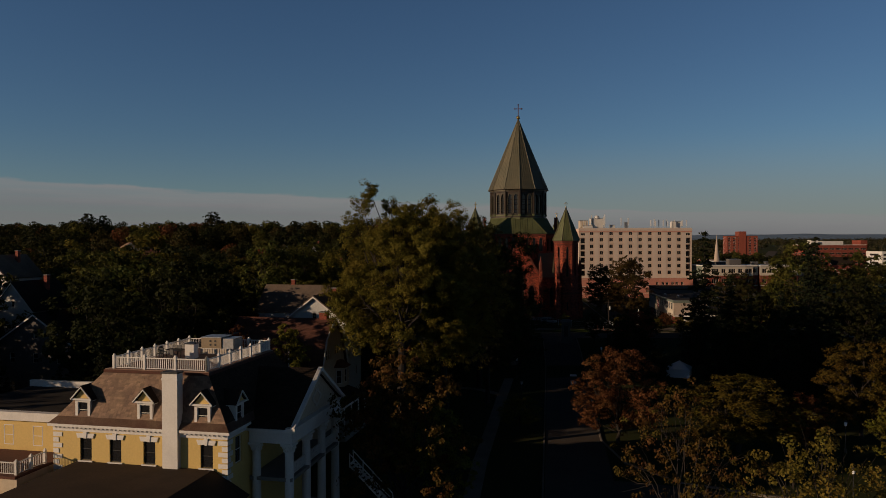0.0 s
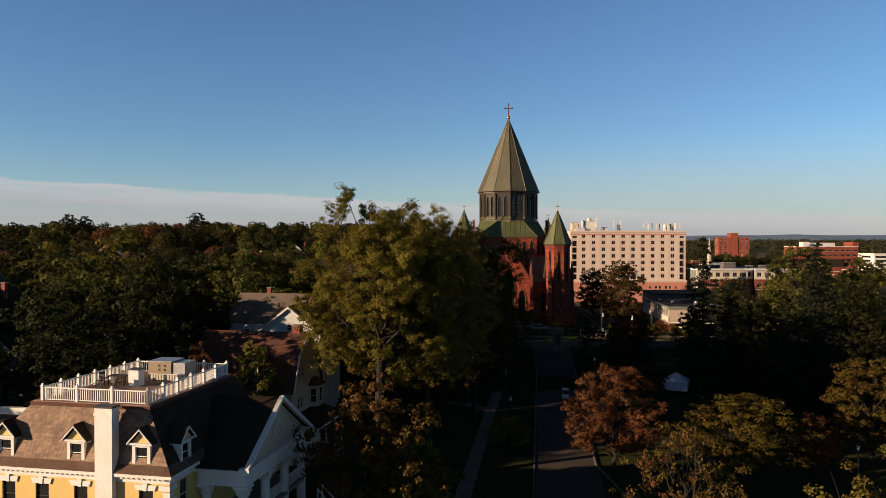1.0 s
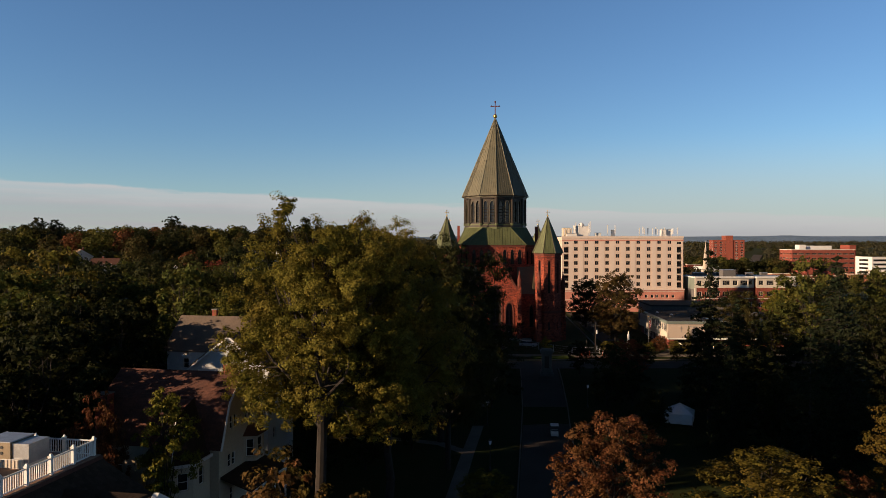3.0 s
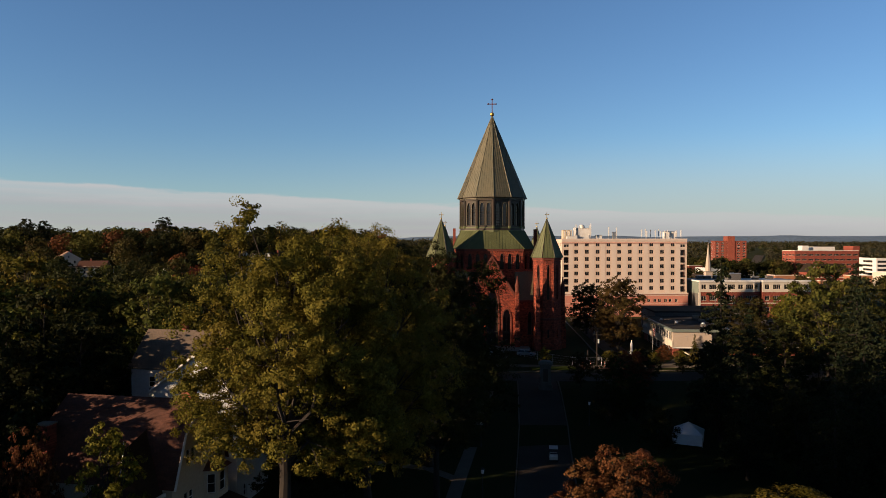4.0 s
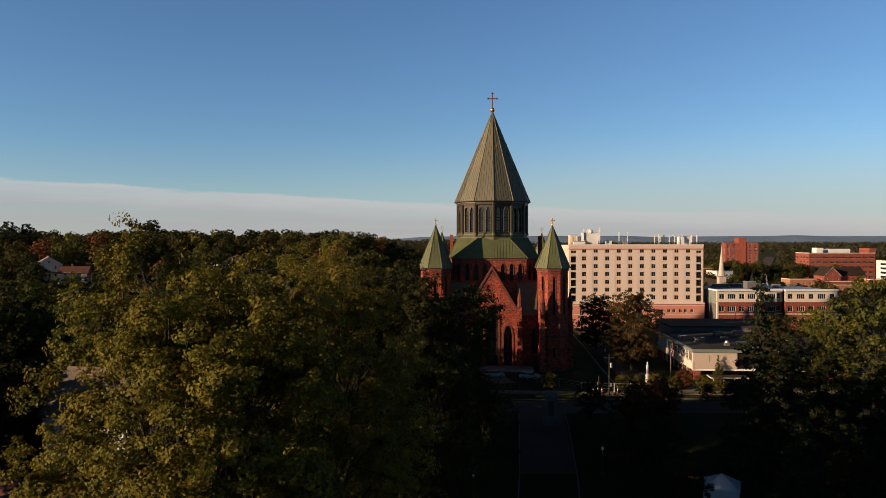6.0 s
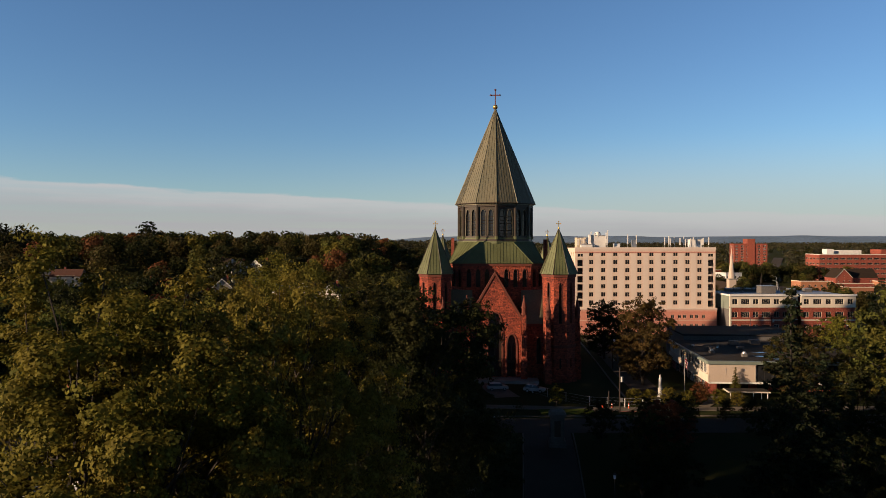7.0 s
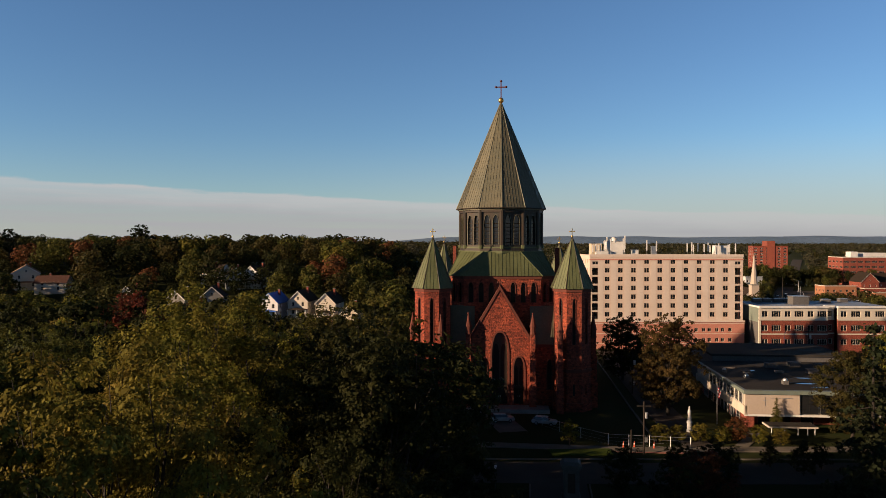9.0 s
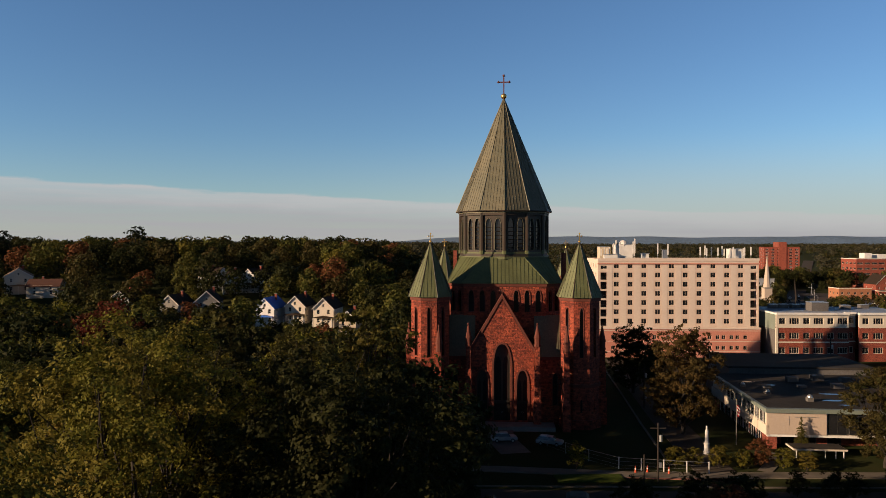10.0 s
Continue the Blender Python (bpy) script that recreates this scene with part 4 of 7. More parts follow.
# ---- buildings: shared pieces ----
def facade(parent, m, w, z0, z1, cols, rows, ww, wh, mat, depth=0.4, frame_mat=None, bars=(0, 1), skip=(), name="wall", inset=0.14, label=""):
    """A wall with a grid of windows: cols are x from its middle, rows are sill heights."""
    spots = [(x, z) for x in cols for z in rows if (x, z) not in skip]
    wall = put(part(name, holed([(-w / 2, z0), (w / 2, z0), (w / 2, z1), (-w / 2, z1)], [rect(x, z, ww, wh) for x, z in spots], depth), mat, parent, label), m)
    for x, z in spots:
        sash(wall, pose(x, 0, z), ww, wh, frame_mat, inset, bars)
    return wall


def gable_house(x, y, turn, w, d, eave, ridge, wall_mat, roof_mat, label, cols=2, rows=2, chimney=True, porch=True, z=None, group="houses among the trees"):
    """A plain timber house: gable front towards -y, two slopes, sash windows, eaves, porch and chimney."""
    base = ground_z(x, y) if z is None else z
    h = thing("house", pose(x, y, base, 0, 0, turn), label, "house", group)
    xs = [(-w / 2 + w * (i + 0.5) / cols) for i in range(cols)]
    storey = eave / rows
    holes = [rect(c, storey * r + 0.9, 0.9, 1.45) for c in xs for r in range(rows)] + [rect(0, eave + 0.35, 0.7, 1.0)]
    front = put(part("wall", holed([(-w / 2, -0.8), (w / 2, -0.8), (w / 2, eave), (0, ridge), (-w / 2, eave)], holes, 0.25), wall_mat, h), pose(0, -d / 2, 0))
    for c in xs:
        for r in range(rows):
            sash(front, pose(c, 0, storey * r + 0.9), 0.9, 1.45)
    sash(front, pose(0, 0, eave + 0.35), 0.7, 1.0)
    part("wall", slab([(-w / 2, -0.8), (w / 2, -0.8), (w / 2, eave), (0, ridge), (-w / 2, eave)], 0.25, None, pose(0, d / 2 - 0.25, 0)), wall_mat, h)
    for s in (-1, 1):
        facade(h, pose(s * w / 2, 0, 0, 0, 0, 90 * s), d - 0.5, -0.8, eave, [-d / 4, d / 4], [storey * r + 0.9 for r in range(rows)], 0.9, 1.45, wall_mat, 0.25)
        o = 0.4
        slope = (ridge - eave) / (w / 2)
        pts = [(s * (w / 2 + o), eave - slope * o + 0.02), (0, ridge + 0.02), (0, ridge + 0.24), (s * (w / 2 + o), eave - slope * o + 0.24)]
        part("roof", slab(pts[::s], d + 2 * o, None, pose(0, -d / 2 - o, 0)), roof_mat, h)
        part("bargeboard", slab([(s * (w / 2 + o), eave - slope * o - 0.22), (0, ridge - 0.2), (0, ridge + 0.05), (s * (w / 2 + o), eave - slope * o + 0.03)][::s], 0.08, None, pose(0, -d / 2 - o - 0.09, 0)), M_white, h)
    if chimney:
        c = part("chimney", box(w * 0.12, w * 0.12 + 0.7, d * 0.1, d * 0.1 + 0.7, eave, ridge + 1.0), M_brick, h)
        part("cap", box(w * 0.12 - 0.08, w * 0.12 + 0.78, d * 0.1 - 0.08, d * 0.1 + 0.78, ridge + 1.0, ridge + 1.15), M_concrete, c)
    if porch:
        p = part("porch_roof", slab([(-w / 2, 2.6), (w / 2, 2.6), (w / 2, 2.75), (0, 3.3), (-w / 2, 2.75)], 1.8, None, pose(0, -d / 2 - 1.8, 0)), roof_mat, h)
        for c in (-w / 2 + 0.2, 0, w / 2 - 0.2):
            part("porch_post", box(c - 0.08, c + 0.08, -d / 2 - 1.75, -d / 2 - 1.6, -0.8, 2.6), M_white, h)
    return h


# ---- the apartment block ----
def apartments():
    t = thing("apartment_building", pose(79.25, 300.5, 0.3), "tall pale pink apartment block with a darker base", "apartment building")
    low, mid, top = -0.5, 9.8, 30.1
    pitch = 2.66
    cols = [-19.3 + 4.03 * i for i in range(10)]
    cols = [c + 1.2 for c in cols]
    rows = [mid + 1.35 + pitch * 1.02 * i for i in range(7)]
    w = 47.0
    holes = [rect(c, r, 1.45, 1.45) for c in cols for r in rows]
    holes += [rect(s, mid + 0.5 + 2.72 * i, 2.1, 2.3) for s in (-21.7, 21.8) for i in range(6)] + [rect(s, mid + 17.4, 2.0, 1.0) for s in (-21.7, 21.8)]
    wall = part("upper_wall", holed([(-w / 2, mid), (w / 2, mid), (w / 2, top), (-w / 2, top)], holes, 0.4), M_pink, t, "pale pink rendered wall")
    for c in cols:
        for r in rows:
            sash(wall, pose(c, 0, r), 1.45, 1.45, M_panel, 0.1, (1, 0), 0.04)
    for s in (-21.7, 21.8):
        b = put(part("balcony_recess", box(-1.1, 1.1, 1.5, 1.7, mid + 0.4, mid + 18.5), M_pink_base, wall), pose(s, 0, 0))
        for i in range(6):
            z = mid + 0.5 + 2.72 * i
            part("balcony", box(-1.05, 1.05, 0.05, 1.5, z - 0.12, z + 0.02), M_concrete, b)
            rail = box(-1.05, 1.05, 0.02, 0.06, z + 0.98, z + 1.04)
            for k in range(9):
                box(-1.0 + k * 0.25, -0.97 + k * 0.25, 0.03, 0.05, z, z + 1.0, rail)
            part("railing", rail, M_dark_metal, b)
            part("pane", box(-0.9, 0.9, 1.42, 1.5, z + 0.05, z + 2.1), M_glass, b)
        sash(wall, pose(s, 0, mid + 17.4), 2.0, 1.0, M_cream, 0.12, (1, 0), 0.06)
    # flat pilasters and panel joints
    for i in range(11):
        x = cols[0] - 2.015 + 4.03 * i
        part("pilaster", box(x - 0.85, x + 0.85, -0.03, 0.003, mid + 0.02, top - 1.9), M_render_pale, wall)
    for i in range(8):
        z = mid + 0.55 + pitch * 1.02 * i
        part("string_course", box(-w / 2, w / 2, -0.05, 0.004, z, z + 0.12), M_render_pale, wall)
    part("parapet", box(-w / 2 - 0.1, w / 2 + 0.1, -0.15, 0.5, top - 0.55, top + 0.25), M_render_pale, t)
    part("parapet_band", box(-w / 2 - 0.12, w / 2 + 0.12, -0.17, 0.3, top - 1.5, top - 1.2), M_pink_base, t)
    lows = [c + d for c in cols for d in (-1.0,)] + [cols[i] + 1.3 for i in (0, 1, 7, 8, 9)]
    base = facade(t, pose(0, -0.35, 0), w + 0.7, low, mid, lows, [3.5, 6.6], 1.1, 1.2, M_pink_base, 0.6, M_cream, (1, 0), name="base_wall", label="darker pink block base wall")
    for z in (2.9, 5.9, 9.0):
        part("string_course", box(-w / 2 - 0.36, w / 2 + 0.36, -0.45, -0.34, z, z + 0.18), M_pink, t)
    part("ledge", box(-w / 2 - 0.45, w / 2 + 0.45, -0.6, 0.3, mid - 0.25, mid + 0.25), M_render_pale, t)
    for s in (-1, 1):
        facade(t, pose(s * (w / 2 - 0.003), 9.3, 0, 0, 0, 90 * s), 17.8, mid, top, [-6, -2, 2, 6], rows, 1.25, 1.35, M_pink, 0.4, M_cream, (1, 0), name="side_wall")
        part("base_wall", box(s * (w / 2 + 0.1) - 0.25, s * (w / 2 + 0.1) + 0.25, 0.3, 18.2, low, mid), M_pink_base, t)
    part("rear_wall", box(-w / 2, w / 2, 17.8, 18.2, low, top), M_pink, t)
    part("flat_roof", box(-w / 2 + 0.3, w / 2 - 0.3, 0.5, 17.8, top - 0.6, top - 0.3), M_flat_roof, t)
    # plant rooms, tanks and aerials on the roof
    for x, y, a, b, h, mat in ((-15.0, 6, 5.2, 4, 4.2, M_white), (18.6, 6, 3.6, 3.4, 2.9, M_white), (-20.0, 9, 3.2, 4, 3.5, M_beige), (-8.5, 5, 2.0, 2, 1.5, M_white), (-19.0, 4, 3.8, 2, 1.2, M_white), (-2.6, 5, 1.3, 1.3, 2.6, M_metal)):
        r = part("plant_room", box(x - a / 2, x + a / 2, y - b / 2, y + b / 2, top - 0.4, top + h), mat, t)
        part("coping", box(x - a / 2 - 0.1, x + a / 2 + 0.1, y - b / 2 - 0.1, y + b / 2 + 0.1, top + h, top + h + 0.15), M_metal, r)
    part("dome", ball((-15.0, 5.0, top + 4.4), 1.2, None, 12, 8), M_white, t)
    rng = random.Random(5)
    for x, h in ((-22, 3), (-21.0, 3.4), (-20.2, 3.2), (-19.4, 3.5), (-18.2, 4.6), (-17.4, 5.6), (-16.8, 5.0), (-12.6, 5.2), (-11.8, 6.0), (-12.2, 3.0), (-5.0, 4.6), (-2.6, 4.4), (7.2, 3.6), (8.4, 4.0), (9.2, 3.2), (10.6, 3.6), (12.0, 3.4), (13.4, 3.8), (15.8, 3.2), (17.4, 3.6), (20.6, 3.4), (21.8, 3.6), (14.6, 3.0), (19.6, 3.2)):
        y = rng.uniform(1.2, 4.0)
        a = part("aerial", rod((x, y, top - 0.4), (x, y, top + h * 0.55), 0.05, 5), M_metal, t)
        part("antenna", box(x - 0.16, x + 0.16, y - 0.1, y + 0.1, top + h * 0.3, top + h), M_white, a)


apartments()


# ---- the red brick office with a cream top floor ----
def brick_office():
    t = thing("office_building", pose(105.0, 294.0, 3.4) @ Matrix.Scale(1.12, 4), "three-storey red brick office with a cream top floor", "office building")
    for x0, w, y0 in ((0, 18.2, 0), (18.2, 2.6, 1.8), (20.8, 16.0, 0)):
        n = max(1, int(w / 3.0))
        cols = [-w / 2 + w * (i + 0.5) / n for i in range(n)]
        for z0, z1, mat, nm in ((-4.6, 7.1, M_brick, "brick_wall"), (7.1, 10.2, M_cream, "upper_wall")):
            rows = [-3.6, 0.3, 4.0] if z0 < 0 else [7.75]
            wall = put(part(nm, holed([(-w / 2, z0), (w / 2, z0), (w / 2, z1), (-w / 2, z1)], [rect(x, z, 2.5 if i % 2 else 1.6, 1.6) for i, x in enumerate(cols) for z in rows], 0.4), mat, t), pose(x0 + w / 2, y0, 0))
            for i, x in enumerate(cols):
                for z in rows:
                    sash(wall, pose(x, 0, z), 2.5 if i % 2 else 1.6, 1.6, M_cream, 0.14, (3 if i % 2 else 1, 0), 0.09)
        for z in (3.05, 6.85):
            part("string_course", box(x0, x0 + w, y0 - 0.12, y0 + 0.01, z, z + 0.32), M_cream, t)
        part("coping", box(x0 - 0.1, x0 + w + 0.1, y0 - 0.35, y0 + 0.5, 10.2, 10.7), M_white, t)
    part("corner_pier", box(-0.05, 0.45, -0.1, 0.41, -4.6, 6.8), M_cream, t)
    # left side walls greyed to carry the shade that falls there
    part("side_wall", box(0.0, 0.4, 0.42, 22, 6.3, 10.2), M_fascia, t)
    part("lower_side_wall", box(0.05, 0.4, 0.42, 22, -4.6, 6.29), M_wing_grey, t)
    part("coping", box(-0.15, 0.45, 0.51, 22, 10.2, 10.6), M_white, t)
    part("side_wall", box(36.4, 36.8, 0.42, 22, -4.6, 10.2), M_brick, t)
    part("rear_wall", box(0.4, 36.4, 21.6, 22, -4.6, 10.2), M_brick, t)
    part("flat_roof", box(0.45, 36.4, 2.3, 21.6, 9.8, 10.3), M_pale_roof, t)
    for x, y in ((5.5, 16.5), (8.5, 17), (11.5, 16.5), (14.5, 17), (24, 14), (30, 16)):
        u = part("roof_unit", box(x, x + 2.2, y, y + 1.8, 10.3, 11.3), M_wing_grey, t)
        part("coping", box(x - 0.1, x + 2.3, y - 0.1, y + 1.9, 11.3, 11.38), M_metal, u)
    hut = part("stair_head", box(13.0, 17.4, 8.5, 12.0, 10.3, 12.5), M_wing_grey, t)
    part("coping", box(12.9, 17.5, 8.4, 12.1, 12.5, 12.62), M_metal, hut)


brick_office()


# ---- the parish building with the panelled upper floor ----
def parish_hall():
    t = thing("parish_hall", pose(65.5, 206.8, 1.4, 0, 0, -4.0), "low parish building with cream panels, brick base and flat roof", "hall")
    # local: x along the front, y back; upper floor overhangs
    part("front_panel", box(0, 9.4, -0.3, 0.1, 2.6, 6.2), M_panel, t, "plain beige panel wall")
    part("front_wall", box(0, 34, 0.12, 0.4, 2.4, 6.2), M_cream, t)
    part("fascia", box(-0.3, 34.3, -0.6, 0.3, 6.2, 6.85), M_fascia, t, "grey-green roof fascia")
    part("fascia", box(-0.35, 0.25, 0.32, 32, 6.2, 6.85), M_fascia, t, "grey-green roof fascia")
    part("flat_roof", box(0.0, 34, 0.3, 32, 6.4, 6.78), M_flat_roof, t)
    part("floor_edge", box(0, 34, -0.2, 0.1, 2.2, 2.58), M_white, t)
    # glazing beside the panel
    for i in range(7):
        x = 9.7 + i * 3.3
        sash(t, pose(x + 1.5, -0.1, 2.7), 2.9, 3.4, M_dark_metal, 0.0, (1, 0))
    # side: ribbon windows over a cream spandrel, glass below
    side = pose(0, 0, 0, 0, 0, -90)
    for i in range(9):
        y = 1.2 + i * 2.3
        sash(t, pose(-0.05, y + 1.0, 4.1) @ side, 2.0, 2.0, M_white, 0.0, (2, 0))
        part("pier", box(-0.1, 0.2, y + 2.0, y + 2.3, 4.0, 6.2), M_cream, t)
    part("spandrel", box(-0.15, 0.3, -0.3, 32, 2.4, 4.05), M_cream, t)
    part("side_wall", box(0.2, 0.5, 0.4, 32, 2.4, 6.2), M_cream, t)
    part("brick_pier", box(0.3, 1.7, 0.1, 3.2, -0.8, 2.3), M_brick, t, "red brick corner pier")
    part("lower_wall", box(1.6, 34, 3.2, 3.6, -0.8, 2.3), M_brick, t)
    part("lower_side_wall", box(0.6, 0.9, 3.3, 32, -0.8, 2.3), M_brick, t)
    for i in range(7):
        sash(t, pose(0.5, 4.8 + i * 3.6, -0.2) @ side, 2.8, 2.3, M_white, 0.0, (2, 0))
    for x in (4.5, 8, 12):
        sash(t, pose(x, 3.1, -0.3), 2.2, 2.4, M_dark_metal, 0.0, (1, 0))
    part("rear_wall", box(0.5, 34, 31.7, 32, -0.8, 6.4), M_brick, t)
    part("end_wall", box(33.7, 34, 0.4, 31.7, -0.8, 6.2), M_brick, t)
    emblem = part("emblem", box(3.42, 3.48, -0.33, -0.305, 4.1, 5.6), M_metal, t, "thin dark metal cross on the panel")
    part("emblem_arm", box(3.0, 3.9, -0.335, -0.304, 5.02, 5.08), M_metal, emblem)
    for k, (a, b) in enumerate(((4.4, 4.9), (5.05, 5.5), (5.65, 6.1), (6.3, 7.6), (7.75, 8.1))):
        part("lettering", box(a, b, -0.325, -0.303, 5.44, 5.55), M_metal, t)
    # entrance canopy on posts
    c = part("canopy", box(2.4, 10.6, -5.0, -1.7, 1.35, 1.6), M_cream, t, "flat pale entrance canopy")
    part("canopy_roof", box(2.55, 10.45, -4.85, -1.85, 1.605, 1.66), M_flat_roof, c)
    for x in (3.0, 5.2, 7.4, 9.0, 10.2):
        part("canopy_post", rod((x, -4.6, -0.9), (x, -4.6, 1.36), 0.08, 8), M_white, c)
    # roof clutter
    for x, y, a, b, h in ((9.3, 6.2, 1.0, 1.0, 0.7), (4.2, 12, 0.9, 0.9, 0.4), (1.8, 18, 0.8, 0.8, 0.5), (6.0, 17.5, 1.5, 0.9, 0.35), (12.5, 18, 1.4, 1.1, 0.4), (13, 24, 2.0, 1.6, 0.9), (18.5, 26, 2.2, 1.6, 0.9), (19, 18, 2.0, 1.4, 0.8), (23, 24, 2.0, 1.5, 0.9), (27, 15, 2.0, 1.6, 0.8)):
        u = part("roof_unit", box(x - a / 2, x + a / 2, y - b / 2, y + b / 2, 6.78, 6.78 + h), M_wing_grey, t)
        if a < 1.2:
            part("vent_dome", ball((x, y, 6.78 + h), a * 0.5, None, 10, 6), M_metal, u)
        else:
            part("unit_top", box(x - a / 2 - 0.06, x + a / 2 + 0.06, y - b / 2 - 0.06, y + b / 2 + 0.06, 6.78 + h, 6.86 + h), M_wing_grey, u)
    for x, y, a, b in ((13.5, 7, 3.6, 1.2), (15.5, 12.5, 4.0, 0.9), (7.5, 20, 2.0, 0.8), (4.5, 23, 2.4, 1.0), (14.5, 3.5, 3.0, 0.7)):
        part("puddle", prism([(x + a / 2 * math.cos(q) * (1 + 0.25 * math.sin(3 * q)), y + b / 2 * math.sin(q)) for q in [k * math.pi / 7 for k in range(14)]], 6.782, 6.79), M_glass, t, "rainwater lying on the flat roof")
    # taller rear wing
    part("rear_wing", box(4, 33, 34, 52, -0.8, 7.6), M_wing_grey, t)
    part("rear_wing_roof", box(3.7, 33.3, 33.7, 52.3, 7.6, 8.0), M_flat_roof, t)


parish_hall()


# ---- the yellow mansard house ----
def railing(parent, a, b, z, posts, h=1.05, last=True, step=0.17):
    """Posts with caps, and panels of rails and balusters between them."""
    a, b = Vector(a), Vector(b)
    d = b - a
    turn = math.degrees(math.atan2(d.y, d.x))
    gap = d.length / (posts - 1)
    post_me = once(("rail_post",), lambda: prism([(-0.09, -0.09), (0.09, -0.09), (0.09, 0.09), (-0.09, 0.09)], h + 0.06, h + 0.2, prism([(-0.13, -0.13), (0.13, -0.13), (0.13, 0.13), (-0.13, 0.13)], h, h + 0.06, box(-0.1, 0.1, -0.1, 0.1, 0, h)), 0.5))
    bal = once(("baluster",), lambda: box(-0.022, 0.022, -0.022, 0.022, 0.1, h - 0.12))
    rail_me = once(("rails", round(gap, 2)), lambda: box(0.1, gap - 0.1, -0.035, 0.035, 0.06, 0.12, box(0.1, gap - 0.1, -0.05, 0.05, h - 0.13, h - 0.05)))
    for i in range(posts):
        p = a + d * i / (posts - 1)
        if i < posts - 1 or last:
            put(part("post", post_me, M_white, parent), pose(p.x, p.y, z, 0, 0, turn))
        if i < posts - 1:
            r = put(part("rail", rail_me, M_white, parent), pose(p.x, p.y, z, 0, 0, turn))
            n = int((gap - 0.2) / step)
            for k in range(1, n):
                put(part("baluster", bal, M_white, r), pose(0.1 + (gap - 0.2) * k / n, 0, 0))


def slates(parent, p00, p10, p11, p01, w, h, mat, seed, name="slating"):
    """Courses of slates over a four-sided slope (p00-p10 the eave), each a thin tilted tile, uneven in width and lie."""
    rng = random.Random(seed)
    p00, p10, p11, p01 = map(Vector, (p00, p10, p11, p01))
    n = (p10 - p00).cross(p01 - p00).normalized()
    rows = int((p01 - p00).length / h)
    verts, faces = [], []
    for r in range(rows):
        v0, v1 = r / rows, min(1.0, (r + 1.25) / rows)
        a0, b0, a1, b1 = p00.lerp(p01, v0), p10.lerp(p11, v0), p00.lerp(p01, v1), p10.lerp(p11, v1)
        length = (b0 - a0).length
        k = max(1, int(length / w))
        cuts = sorted(min(1.0, max(0.0, (i + (0.5 if r % 2 else 0.0) + rng.uniform(-0.12, 0.12)) / k)) for i in range(k + 1))
        cuts[0] = 0.0
        if cuts[-1] < 1.0:
            cuts.append(1.0)
        for u0, u1 in zip(cuts, cuts[1:]):
            if u1 - u0 < 0.25 / k:
                continue
            e = 0.006 / length
            lift, dip = 0.03 + rng.uniform(0, 0.012), rng.uniform(-0.012, 0.012)
            q = [a0.lerp(b0, u0 + e) + n * lift, a0.lerp(b0, u1 - e) + n * (lift + dip), a1.lerp(b1, u1 - e) + n * 0.008, a1.lerp(b1, u0 + e) + n * 0.008]
            low = [q[0] - n * 0.022, q[1] - n * 0.022]
            i = len(verts)
            verts += q + low
            faces += [(i, i + 1, i + 2, i + 3), (i + 4, i + 5, i + 1, i), (i + 4, i, i + 3), (i + 1, i + 5, i + 2)]
    ob = part(name, mesh_from(name, [tuple(v) for v in verts], faces), mat, parent)
    return tagged(ob, kind="stuff")


def dormer(parent, m, back):
    """A gabled dormer: sash, pediment, cheeks and a small shingled roof; m at the foot of its front, facing -y."""
    d = put(part("dormer", holed([(-0.75, 0), (0.75, 0), (0.75, 2.0), (-0.75, 2.0)], [rect(0, 0.3, 0.98, 1.5)], 0.2), M_white, parent), m)
    sash(d, pose(0, 0, 0.3), 0.98, 1.5, M_white, 0.08, (0, 1), 0.06)
    part("pediment", slab([(-0.8, 2.12), (0.8, 2.12), (0, 3.05)], 0.15, None, pose(0, 0.02, 0)), M_yellow, d)
    part("cornice", box(-1.0, 1.0, -0.2, 0.1, 1.98, 2.14), M_white, d)
    for s in (-1, 1):
        part("cheek", box(s * 0.66 - 0.06, s * 0.66 + 0.06, 0.2, back, 0, 2.0), M_white, d)
        pts = [(s * 1.08, 2.0), (0, 3.22), (0, 3.36), (s * 1.08, 2.16)]
        part("roof", slab(pts[::s], back + 1.1, None, pose(0, -0.2, 0)), M_slate_dark, d)
        part("raking_cornice", slab([(s * 1.05, 1.98), (0, 3.14), (0, 3.26), (s * 1.05, 2.12)][::s], 0.1, None, pose(0, -0.28, 0)), M_white, d)
        part("eave_moulding", box(s * 0.92 - 0.1, s * 0.92 + 0.1, 0.1, back, 1.9, 2.04), M_white, d)
    return d


def column(parent, x, y, z0, z1, r):
    shaft = rod((x, y, z0 + 0.4), (x, y, z1 - 0.8), r, 14, r * 0.86)
    c = part("column", shaft, M_white, parent, smooth=False)
    part("base", prism(ngon(14, r * 1.3, 0, x, y), z0, z0 + 0.25, prism(ngon(14, r * 1.15, 0, x, y), z0 + 0.25, z0 + 0.42)), M_white, c)
    cap = prism(ngon(12, r * 0.9, 0, x, y), z1 - 0.82, z1 - 0.15, None, 1.35, (x, y))
    for k in range(12):
        a = 2 * math.pi * k / 12
        for zz, rr in ((z1 - 0.62, 1.02), (z1 - 0.35, 1.25)):
            ball((x + r * rr * math.cos(a + zz), y + r * rr * math.sin(a + zz), zz), r * 0.2, cap, 5, 4, 1.5)
    box(x - r * 1.35, x + r * 1.35, y - r * 1.35, y + r * 1.35, z1 - 0.17, z1, cap)
    part("capital", cap, M_white, c)


